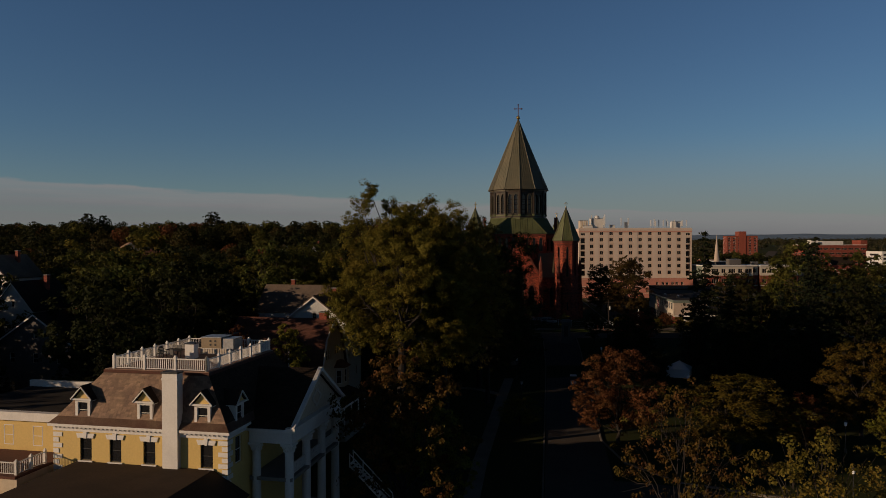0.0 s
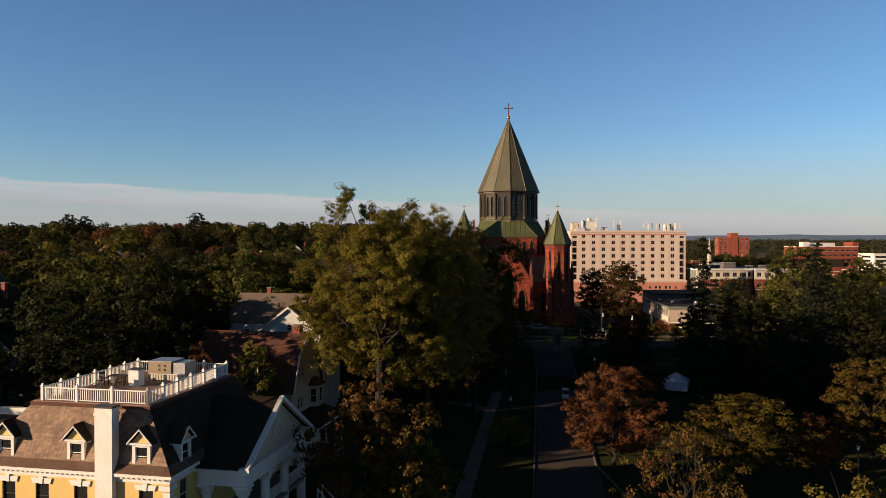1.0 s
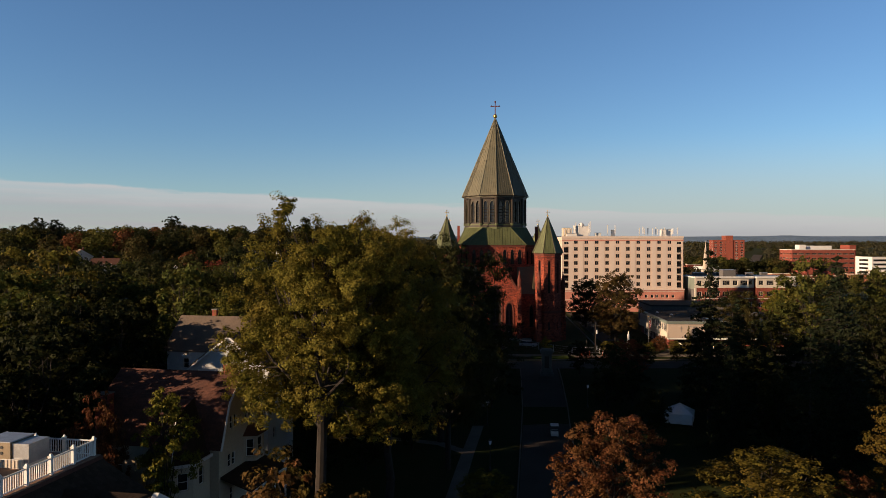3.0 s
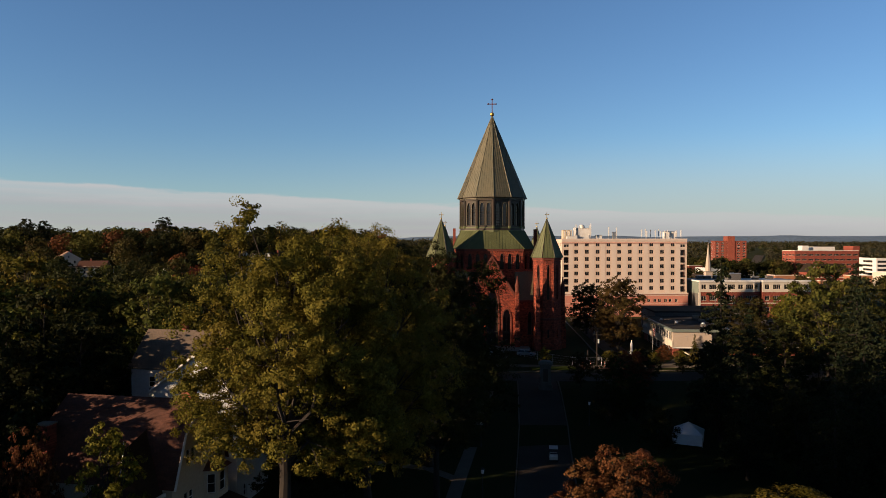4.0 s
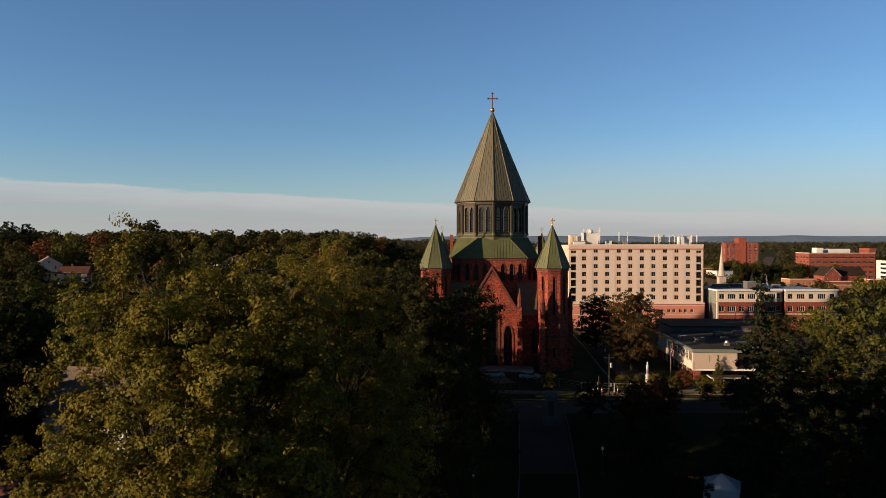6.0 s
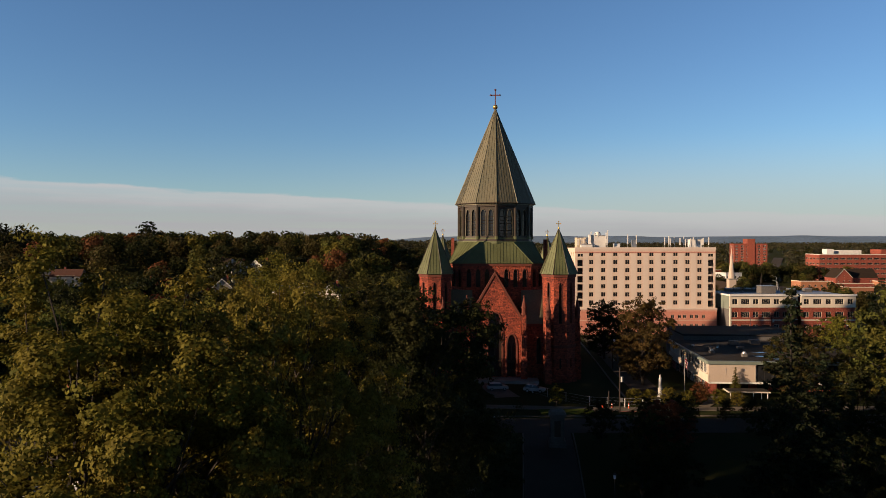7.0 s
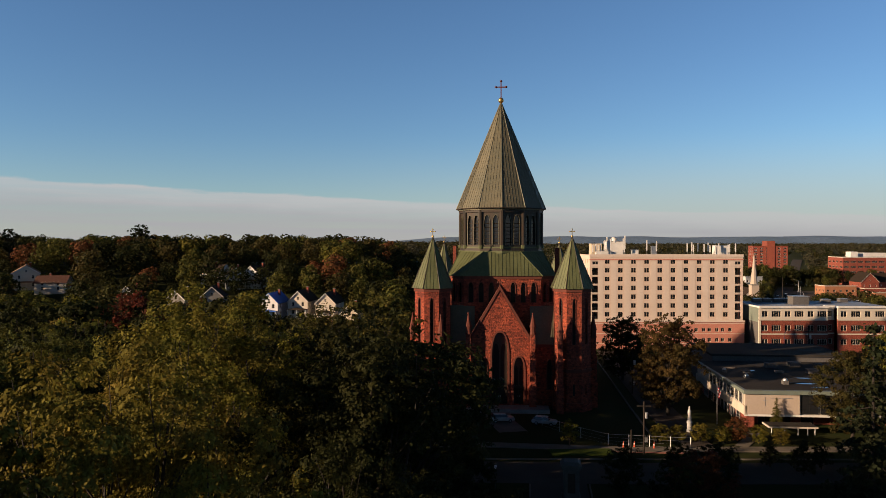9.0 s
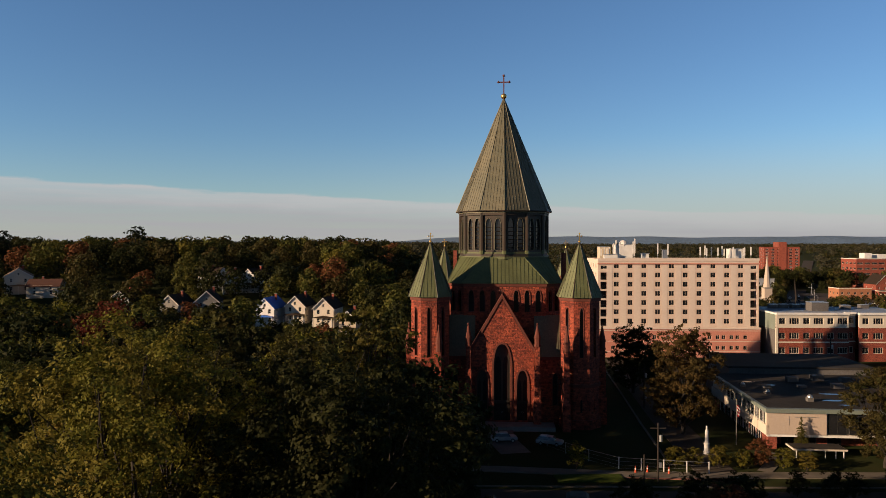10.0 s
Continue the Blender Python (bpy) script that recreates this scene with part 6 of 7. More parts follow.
# houses among the trees up the slope
for x, y, q, w, d, e, r, wall, roof, lab in (
        (-49.5, 333, -8, 6.6, 11, 5.6, 8.8, M_white, None, "white house with a blue tarpaulin roof"),
        (-40.0, 336, -6, 7.0, 12, 5.6, 9.0, M_cream, M_slate_dark, "white gabled house with a dark roof"),
        (-30.0, 334, -6, 7.0, 12, 5.8, 9.2, M_cream, M_slate_dark, "white gabled house with a bay and dark roof"),
        (-20.5, 322, -4, 5.6, 10, 5.8, 8.4, M_beige, M_slate_dark, "narrow beige gabled house with a dark roof"),
        (-78.0, 381, 20, 8.0, 11, 5.5, 8.6, M_white, M_slate_dark, "white gabled house on the slope"),
        (-69.0, 384, -15, 8.0, 12, 5.4, 8.8, M_grey_paint, M_slate_dark, "grey gabled house with a patched roof"),
        (-88.0, 388, 60, 8.0, 11, 5.5, 8.6, M_white, M_slate_dark, "white house half hidden by trees"),
        (-166.0, 380, 30, 10.0, 14, 6.5, 9.6, M_cream, M_slate, "cream two-storey house with a pale roof"),
        (-150.0, 372, 100, 8.0, 12, 4.0, 6.6, M_cream, M_brown_roof, "low cream house with a brown roof"),
        (-176.0, 366, 10, 9.0, 12, 5.0, 8.0, M_beige, M_brown_roof, "beige house with a brown roof"),
        # the next two carry their shade in a darker wall colour
        (-84.0, 338, -10, 7.0, 10, 5.6, 8.6, M_concrete, M_slate_dark, "grey gabled house in shade"),
        (-74.0, 342, 10, 8.0, 11, 5.6, 9.2, M_concrete, M_slate_dark, "pale grey house with a dark gable"),
        (-106.0, 346, 0, 7.0, 10, 5.4, 8.4, M_grey_paint, M_slate_dark, "small grey gabled house among trees")):
    if roof is None:
        roof = material("blue_tarpaulin", (0.02, 0.12, 0.5), (0.02, 0.10, 0.42), 0.5, 0.5)
    gable_house(x, y, q, w, d, e, r, wall, roof, lab)


# ---- the town beyond ----
def block_building(x, y, z, turn, w, d, h, mat, label, cols, rows, ww, wh, trim=None, first=1.2, category="building", bars=(1, 0), frame_mat=None, roof=None, group="town buildings"):
    t = thing("town_building", pose(x, y, z, 0, 0, turn), label, category, group)
    pitch = (h - first) / rows
    xs = [-w / 2 + w * (i + 0.5) / cols for i in range(cols)]
    zs = [first + pitch * i for i in range(rows)]
    facade(t, pose(0, -d / 2, 0), w, -3, h, xs, zs, ww, wh, mat, 0.4, frame_mat or M_cream, bars)
    side_n = max(1, int(d / (w / cols)))
    facade(t, pose(-w / 2 + 0.003, 0, 0, 0, 0, -90), d - 0.8, -3, h, [-d / 2 + d * (i + 0.5) / side_n for i in range(side_n)], zs, ww * 0.8, wh, mat, 0.4, frame_mat or M_cream, bars, name="side_wall")
    part("side_wall", box(w / 2 - 0.4, w / 2 - 0.003, -d / 2 + 0.4, d / 2 - 0.4, -3, h), mat, t)
    part("rear_wall", box(-w / 2, w / 2, d / 2 - 0.4, d / 2, -3, h), mat, t)
    part("flat_roof", box(-w / 2 + 0.3, w / 2 - 0.3, -d / 2 + 0.3, d / 2 - 0.3, h - 0.4, h - 0.1), roof or M_flat_roof, t)
    part("parapet", box(-w / 2 - 0.15, w / 2 + 0.15, -d / 2 - 0.2, -d / 2 + 0.3, h, h + 0.5), trim or mat, t)
    part("parapet", box(-w / 2 - 0.15, -w / 2 + 0.3, -d / 2 + 0.31, d / 2, h, h + 0.5), trim or mat, t)
    return t


red = block_building(313, 766, 0, -8, 31, 16, 29.5, M_brick, "red brick high-rise with columns of pale windows", 6, 10, 2.4, 1.5, None, 3.0, "high-rise", (1, 0), M_white)
part("stair_tower", box(-3, 4, -8.6, 8, -3, 34.6), M_brick, red)
brick5 = block_building(376, 708, -4, 0, 60, 24, 24.5, M_brick, "five-storey brick office with dark window bands", 10, 5, 4.6, 1.6, M_white, 2.5, "office building", (2, 0))
part("plant_room", box(-8, 12, -4, 6, 25, 28.4), M_white, brick5)
part("plant_room", box(-20, -14, -6, 2, 25, 29.4), M_white, brick5)
part("stair_tower", box(26, 32, -10, 6, -3, 29), M_brick, brick5)
garage = block_building(408, 640, -4, 0, 56, 24, 19, M_white, "white concrete parking structure with open decks", 3, 5, 16.5, 1.9, M_white, 1.6, "parking garage", (3, 0), M_white)
block_building(285, 592, -6, 0, 22, 14, 9.0, M_orange, "low orange-brown brick shop building", 5, 2, 1.6, 1.6, M_cream, 1.2)
block_building(312, 588, -6, 0, 26, 14, 7.5, M_brick, "low orange brick commercial building", 6, 2, 1.6, 1.4, M_cream, 1.0)
block_building(243, 640, -6, 10, 14, 16, 13, M_grey_paint, "grey three-storey building on the street", 4, 3, 1.4, 1.6, M_grey_paint, 1.6)
block_building(370, 570, -6, 0, 46, 20, 12, M_cream, "long low cream commercial building", 9, 2, 2.6, 1.6, M_white, 1.4)
gable_house(322, 622, 0, 13, 16, 9.0, 15.5, M_brick, M_slate_dark, "red brick building with pale-edged gable", 3, 2, True, False, group="town buildings")
gable_house(338, 624, 90, 14, 24, 9.0, 15.0, M_brick, M_slate_dark, "red brick hall with a long dark roof", 3, 2, True, False, group="town buildings")


block_building(300, 560, -6, 4, 18, 12, 6.5, M_orange, "low orange-brown brick shop building", 4, 1, 2.2, 2.0, M_cream, 1.2)
block_building(352, 604, -6, -4, 20, 14, 8.0, M_orange, "orange-brown brick shop with pale trim", 5, 2, 1.6, 1.5, M_cream, 1.1)
block_building(224, 610, -6, 24, 12, 14, 9.5, M_cream, "pale two-storey street building", 3, 2, 1.5, 1.6, M_white, 1.4)
block_building(252, 700, -5, 10, 16, 14, 12, M_brick, "brick building on the town street", 4, 3, 1.5, 1.6, M_cream, 1.4)


def steeple_church():
    t = thing("small_church", pose(178, 473, ground_z(178, 473)), "small grey church with a pale cream pointed steeple", "church")
    g = ground_z(178, 473)
    part("tower", box(-2, 2, -2, 2, -1, 14.2), M_panel, t)
    part("steeple", prism(ngon(8, 1.9, 22.5), 14.5, 29.2 - g, None, 0), M_panel, t, "pale cream pointed steeple")
    part("steeple_base", box(-2.15, 2.15, -2.15, 2.15, 14.2, 14.8), M_concrete, t)
    part("nave", slab([(-5, -1), (5, -1), (5, 7.5), (0, 12), (-5, 7.5)], 22, None, pose(0, 2.2, 0)), M_grey_paint, t)
    for s in (-1, 1):
        part("nave_roof", slab([(s * 5.5, 7.1), (0, 12.05), (0, 12.4), (s * 5.5, 7.5)][::s], 22.6, None, pose(0, 1.9, 0)), M_slate_dark, t)


steeple_church()


# ---- street furniture, vehicles, small things ----
def car_meshes():
    body = slab([(-2.2, 0.35), (2.2, 0.35), (2.25, 0.75), (1.9, 0.92), (1.0, 0.98), (-2.1, 1.0), (-2.25, 0.8)], 1.75, None, pose(0, -0.875, 0))
    bmesh.ops.bevel(body, geom=body.edges[:], offset=0.07, segments=2, affect="EDGES")
    cabin = prism([(-2.0, -0.8), (1.0, -0.8), (1.0, 0.8), (-2.0, 0.8)], 0.95, 1.48, None, 0.76, (-0.6, 0))
    wheel = rod((0, -0.11, 0), (0, 0.11, 0), 0.33, 14)
    rim = rod((0, -0.12, 0), (0, 0.12, 0), 0.19, 10)
    out = []
    for bm, nm in ((body, "body"), (cabin, "cabin"), (wheel, "wheel"), (rim, "rim")):
        me = bpy.data.meshes.new(nm)
        bm.normal_update()
        bm.to_mesh(me)
        bm.free()
        out.append(me)
    return out


CAR = car_meshes()
M_tyre = material("rubber", (0.0156, 0.0156, 0.0156), (0.0234, 0.0234, 0.0234), 3.0, 0.9)
PAINT = [material(n, c, None, 0.3, 0.3, spread=0.01, coat=0.6) for n, c in (("white_car_paint", (0.7, 0.7, 0.7)), ("silver_car_paint", (0.35, 0.36, 0.37)), ("black_car_paint", (0.02, 0.02, 0.022)), ("red_car_paint", (0.32, 0.03, 0.03)), ("blue_car_paint", (0.04, 0.07, 0.16)))]
PAINT_WORD = ("white", "silver", "black", "red", "dark blue")


def car(x, y, turn, k, z=None, where="parked by the street"):
    t = thing("car", pose(x, y, (ground_z(x, y) if z is None else z) + 0.1, 0, 0, turn), PAINT_WORD[k] + " car " + where, "car", "parked cars")
    key = ("car_body", k)
    if key not in shared:
        shared[key] = CAR[0].copy()
        shared[key].materials.append(PAINT[k])
    b = part("body", shared[key], None, t)
    part("cabin", CAR[1], M_glass, t)
    part("roof_panel", once(("car_roof",), lambda: prism([(-1.66, -0.61), (0.62, -0.61), (0.62, 0.61), (-1.66, 0.61)], 1.475, 1.52, None, 0.94, (-0.5, 0))), None, t).data.materials or shared[("car_roof",)].materials.append(PAINT[0])
    for wx in (-1.35, 1.35):
        for wy in (-0.8, 0.8):
            w = put(part("wheel", CAR[2], M_tyre, t), pose(wx, wy, 0.33))
            part("rim", CAR[3], M_metal, w)
    return t


car(22.5, 210.0, 5, 1, where="parked before the church")
car(30.0, 208.0, -20, 1, where="parked before the church")
rc = random.Random(9)
for i in range(30):
    car(236 + (i % 10) * 3.4 + rc.uniform(-0.3, 0.3), 505 + (i // 10) * 7.5, 90 + rc.uniform(-3, 3), rc.choice((0, 0, 1, 1, 2, 3, 4)), where="in the parking lot")
for i in range(26):
    car(262 + (i % 13) * 3.6 + rc.uniform(-0.3, 0.3), 536 + (i // 13) * 11.0, 90 + rc.uniform(-3, 3), rc.choice((0, 0, 1, 1, 2, 3, 4)), where="in the parking lot")
for i in range(8):
    s = rc.uniform(0, 1)
    car(214 + 120 * s + (3 if i % 2 else -3), 520 + 260 * s, 65, rc.choice((0, 1, 2)), where="on the town street")


def golf_cart(x, y, turn):
    t = thing("golf_cart", pose(x, y, ground_z(x, y) + 0.07, 0, 0, turn), "small white utility cart with a flat roof", "golf cart")
    b = slab([(-1.2, 0.3), (1.2, 0.3), (1.25, 0.6), (0.9, 0.85), (0.35, 0.5), (-0.4, 0.5), (-0.45, 0.75), (-1.2, 0.75)], 1.15, None, pose(0, -0.575, 0))
    bmesh.ops.bevel(b, geom=b.edges[:], offset=0.04, segments=2, affect="EDGES")
    part("body", b, M_grey_paint, t)
    r = box(-1.0, 0.75, -0.62, 0.62, 1.78, 1.85)
    bmesh.ops.bevel(r, geom=r.edges[:], offset=0.03, segments=2, affect="EDGES")
    part("roof", r, M_white, t)
    part("seat", box(-0.5, 0.05, -0.52, 0.52, 0.6, 0.75), M_dark_metal, t)
    part("backrest", box(-0.6, -0.5, -0.52, 0.52, 0.75, 1.15), M_dark_metal, t)
    part("cargo_bed", box(-1.25, -0.65, -0.55, 0.55, 0.72, 0.98), M_white, t)
    for px in (-0.85, 0.65):
        for py in (-0.55, 0.55):
            part("roof_post", rod((px, py, 0.7), (px * 0.95, py, 1.8), 0.025, 6), M_dark_metal, t)
    for px in (-0.85, 0.85):
        for py in (-0.52, 0.52):
            w = part("wheel", rod((px, py - 0.09, 0.24), (px, py + 0.09, 0.24), 0.24, 12), M_tyre, t)
            part("rim", rod((px, py - 0.1, 0.24), (px, py + 0.1, 0.24), 0.12, 8), M_metal, w)


golf_cart(23.9, 134.5, 82)


def tent():
    t = thing("tent", pose(46.6, 143.5, -1.6, 0, 0, -24) @ Matrix.Diagonal((0.9, 0.9, 0.72, 1)), "white canvas frame tent with closed sides", "tent")
    part("side", prism([(-2.4, -2.4), (2.4, -2.4), (2.4, 2.4), (-2.4, 2.4)], 0.05, 2.3), M_tent, t)
    part("valance", prism([(-2.5, -2.5), (2.5, -2.5), (2.5, 2.5), (-2.5, 2.5)], 2.0, 2.32), M_tent, t)
    bm = prism([(-2.55, -2.55), (2.55, -2.55), (2.55, 2.55), (-2.55, 2.55)], 2.32, 4.3, None, 0.03)
    part("roof", bm, M_tent, t)
    part("finial", ball((0, 0, 4.32), 0.09), M_tent, t)
    for x in (-2.42, 2.42):
        for y in (-2.42, 2.42):
            part("leg", rod((x, y, -0.2), (x, y, 2.3), 0.04, 6), M_metal, t)


tent()


def monument():
    z = ground_z(28.4, 169.5)
    t = thing("gate_pier", pose(28.4, 169.5, z, 0, 0, -6), "carved grey stone gate pier with a bronze panel", "monument")
    b = box(-1.35, 1.35, -1.35, 1.35, -0.3, 0.5)
    box(-1.2, 1.2, -1.2, 1.2, 0.5, 0.95, b)
    part("plinth", b, M_weathered, t)
    part("shaft", holed([(-0.98, 0.95), (0.98, 0.95), (0.98, 4.5), (-0.98, 4.5)], [rect(0, 1.5, 0.95, 2.5)], 0.25, box(-0.98, 0.98, -0.72, 0.98, 0.95, 4.5), pose(0, -0.98, 0)), M_weathered, t)
    part("plaque", box(-0.47, 0.47, -0.85, -0.78, 1.52, 3.98), M_copper_dark, t, "dark bronze plaque")
    c = box(-1.15, 1.15, -1.15, 1.15, 4.5, 4.72)
    box(-1.3, 1.3, -1.3, 1.3, 4.72, 5.05, c)
    prism([(-1.25, -1.25), (1.25, -1.25), (1.25, 1.25), (-1.25, 1.25)], 5.05, 5.4, c, 0.7)
    part("cap", c, M_weathered, t)


monument()


def lathe(profile, n=14):
    bm = bmesh.new()
    rows = [[bm.verts.new((r * math.cos(2 * math.pi * i / n), r * math.sin(2 * math.pi * i / n) * 0.8, z)) for i in range(n)] for r, z in profile]
    for a, b in zip(rows, rows[1:]):
        for i in range(n):
            j = (i + 1) % n
            bm.faces.new((a[i], a[j], b[j], b[i]))
    bm.faces.new(rows[0][::-1])
    bm.faces.new(rows[-1])
    return bm


st = lathe([(0.75, -0.2), (0.75, 0.5), (0.6, 0.6), (0.55, 1.7), (0.68, 1.8), (0.68, 2.0), (0.5, 2.05), (0.46, 2.4), (0.38, 3.2), (0.42, 3.8), (0.4, 4.1), (0.2, 4.35), (0.22, 4.55), (0.2, 4.8), (0.08, 4.95)])
ob = part("statue", st, M_marble, smooth=True)
put(ob, pose(54.6, 203.5, ground_z(54.6, 203.5)) @ Matrix.Diagonal((0.72, 0.72, 0.92, 1)))
tagged(ob, "white marble robed statue on a tall pedestal", "statue")


def flagpole():
    z = ground_z(61.6, 210.0)
    t = thing("flagpole", pose(61.4, 209.0, z), "slim metal flagpole with a limp striped flag", "flagpole")
    part("pole", rod((0, 0, -0.2), (0, 0, 7.6), 0.07, 8, 0.04), M_metal, t)
    part("ball", ball((0, 0, 7.65), 0.1), M_gold, t)
    for k in range(7):
        a = bmesh.new()
        w = 0.55
        q = [(0.06 + w * u, 0.12 * math.sin(u * 9 + k), 6.9 - 1.9 * v - 0.5 * u) for v in (k / 7, (k + 1) / 7) for u in (0, 0.25, 0.5, 0.75, 1)]
        vs = [a.verts.new(p) for p in q]
        for i in range(4):
            a.faces.new((vs[5 + i], vs[6 + i], vs[i + 1], vs[i]))
        bmesh.ops.solidify(a, geom=a.faces[:], thickness=0.01)
        part("flag_stripe", a, material("red_cloth", (0.45, 0.03, 0.04), None, 3, 0.9) if k % 2 == 0 else M_white, t)


flagpole()


def street_lamp(x, y, h=4.0, group="park lamps"):
    t = thing("street_lamp", pose(x, y, ground_z(x, y)), "dark park lamp post with a pale globe", "street lamp", group)
    part("base", prism(ngon(8, 0.18), -0.1, 0.5, None, 0.7), M_dark_metal, t)
    part("post", rod((0, 0, 0.4), (0, 0, h - 0.5), 0.07, 8, 0.05), M_dark_metal, t)
    lamp = part("lantern", prism(ngon(8, 0.14), h - 0.5, h, None, 1.5), M_tent, t, "pale glass lantern")
    part("lantern_cap", prism(ngon(8, 0.26), h, h + 0.25, None, 0.2), M_dark_metal, lamp)


for x, y in ((14.0, 141), (18.9, 172), (52.0, 93.5), (42.0, 74.0), (12.5, 118), (32.5, 150)):
    street_lamp(x, y)


def utility_pole(x, y, h, boxes=True):
    t = thing("utility_pole", pose(x, y, ground_z(x, y)), "weathered wooden utility pole with metal boxes", "utility pole", "poles")
    part("pole", rod((0, 0, -0.3), (0, 0, h), 0.15, 9, 0.11), M_bark, t)
    if boxes:
        part("crossarm", box(-1.1, 1.1, -0.06, 0.06, h - 0.8, h - 0.66), M_bark, t)
        part("transformer", rod((0.35, -0.1, h - 2.6), (0.35, -0.1, h - 1.7), 0.24, 10), M_metal, t)
        part("meter_box", box(0.1, 0.5, -0.3, -0.1, 2.0, 2.7), M_metal, t)


utility_pole(43.2, 190.3, 8.3)
utility_pole(40.6, 187.8, 4.5, False)
utility_pole(52.6, 235, 9.0)
utility_pole(104.0, 262.0, 11.0)
utility_pole(125.0, 262.0, 10.0)
for k in range(14):
    s = k / 13
    utility_pole(206 + 150 * s, 500 + 330 * s, 9.5, False)


def cobra_lamp(x, y, turn, h=9.0):
    t = thing("street_lamp", pose(x, y, ground_z(x, y), 0, 0, turn), "tall grey street lamp with a curved arm", "street lamp", "street lamps")
    part("post", rod((0, 0, -0.2), (0, 0, h - 1), 0.1, 8, 0.07), M_metal, t)
    part("arm", rod((0, 0, h - 1), (1.2, 0, h - 0.2), 0.05, 6, 0.05, rod((1.2, 0, h - 0.2), (2.8, 0, h), 0.05, 6, 0.04)), M_metal, t)
    part("head", box(2.7, 3.5, -0.15, 0.15, h - 0.06, h + 0.08), M_metal, t)


cobra_lamp(100.5, 268.0, 0, 10.0)
for k in range(6):
    s = k / 5
    cobra_lamp(222 + 150 * s, 508 + 330 * s, 150, 9.0)


def chain_fence():
    pts = [(29.5, 207.5), (32.0, 203.5), (35.0, 199.5), (38.8, 195.6), (42.0, 195.0), (45.2, 194.4), (48.4, 193.8), (51.5, 193.4)]
    t = thing("fence", pose(pts[0][0], pts[0][1], ground_z(*pts[0])), "wire fence with pale posts beside the street", "fence")
    z = ground_z(*pts[0])
    for i, (x, y) in enumerate(pts):
        dz = ground_z(x, y) - z
        part("post", rod((x - pts[0][0], y - pts[0][1], dz - 0.2), (x - pts[0][0], y - pts[0][1], dz + 1.85), 0.07, 7), M_white if i > 2 else M_metal, t)
        if i:
            a, b = pts[i - 1], pts[i]
            for h in (0.15, 0.65, 1.2, 1.75):
                part("wire_rail", rod((a[0] - pts[0][0], a[1] - pts[0][1], ground_z(*a) - z + h), (b[0] - pts[0][0], b[1] - pts[0][1], dz + h), 0.03 if h > 1.5 else 0.012, 5), M_metal, t)


chain_fence()
M_cone = material("orange_plastic", (0.507, 0.0702, 0.0234), None, 2, 0.6)


def cone(x, y):
    t = thing("traffic_cone", pose(x, y, ground_z(x, y)), "orange traffic cone with a pale band", "traffic cone", "traffic cones")
    part("base", box(-0.22, 0.22, -0.22, 0.22, 0, 0.06), M_cone, t)
    part("body", prism(ngon(12, 0.17), 0.06, 1.15, None, 0.25), M_cone, t)
    part("band", prism(ngon(12, 0.118), 0.6, 0.8, None, 0.85), M_white, t)


for x, y in ((40.8, 193.6), (42.6, 193.8), (45.6, 193.2)):
    cone(x, y)

# paths, kerbs and the planting strip
ribbon("path", [(2.0, 70), (4.2, 88), (7.6, 110), (10.0, 126), (14.0, 150), (17.5, 168)], 1.8, M_path, "pale concrete footpath through the park", "path", 0.05)
ribbon("path", [(10.0, 126), (6.0, 131), (-2.0, 134), (-14.0, 135)], 1.6, M_path, "pale concrete footpath branching off", "path", 0.055)
ribbon("kerb", [(1.9, 20), (7.9, 60), (14.6, 106), (20.95, 150), (23.9, 176)], 0.2, M_path, "low concrete kerb along the drive", "kerb", 0.08, 0.08)
ribbon("kerb", [(22.6, 108), (28.95, 150), (32.0, 176)], 0.2, M_path, "low concrete kerb along the drive", "kerb", 0.08, 0.08)
ribbon("kerb", [(22.6, 108), (21.0, 97), (21.8, 87), (26.0, 80), (34.0, 76), (60.0, 73)], 0.25, M_path, "curving concrete kerb of the side drive", "kerb", 0.08, 0.08)
ribbon("road", [(14.0, 78), (22.0, 76), (34.0, 71), (62.0, 68)], 7.5, M_asphalt, "dark asphalt side drive", "road", 0.05)
ribbon("pavement", [(-100, 195.5), (20, 195), (42, 192.6), (140, 194)], 2.6, M_path, "concrete pavement before the church", "pavement", 0.06, 0.1)
ribbon("kerb", [(-100, 187.8), (26, 187.4), (130, 188)], 0.25, M_path, "concrete street kerb", "kerb", 0.08, 0.1)
ribbon("pavement", [(24, 203), (22, 212), (22, 219)], 5.0, M_path, "concrete walk up to the church steps", "pavement", 0.05, 0.06)
ribbon("road", [(52.5, 190), (54.5, 225), (57.5, 262), (60.0, 296)], 6.0, M_asphalt, "asphalt side street beside the church", "road", 0.075)
ribbon("kerb", [(47.0, 197), (48.8, 222), (51.0, 247), (54.6, 292)], 0.3, M_path, "low concrete kerb along the side street", "kerb", 0.1, 0.15)
ribbon("road", [(150, 395), (206, 500), (246, 590), (330, 760), (483, 1064)], 12.0, M_asphalt, "asphalt street running into the town", "road", 0.08)
ribbon("road", [(232, 513), (276, 513)], 30.0, M_asphalt, "asphalt parking lot", "parking lot", 0.06)
ribbon("road", [(276, 520), (312, 640)], 74.0, M_asphalt, "asphalt yards between the town buildings", "parking lot", 0.04)
ribbon("pavement", [(218, 500), (258, 590), (300, 676)], 2.5, M_path, "concrete pavement along the town street", "pavement", 0.07, 0.1)
ribbon("pavement", [(60, 194.5), (64, 200), (66, 204)], 2.0, M_path, "concrete walk to the parish building", "pavement", 0.05, 0.05)
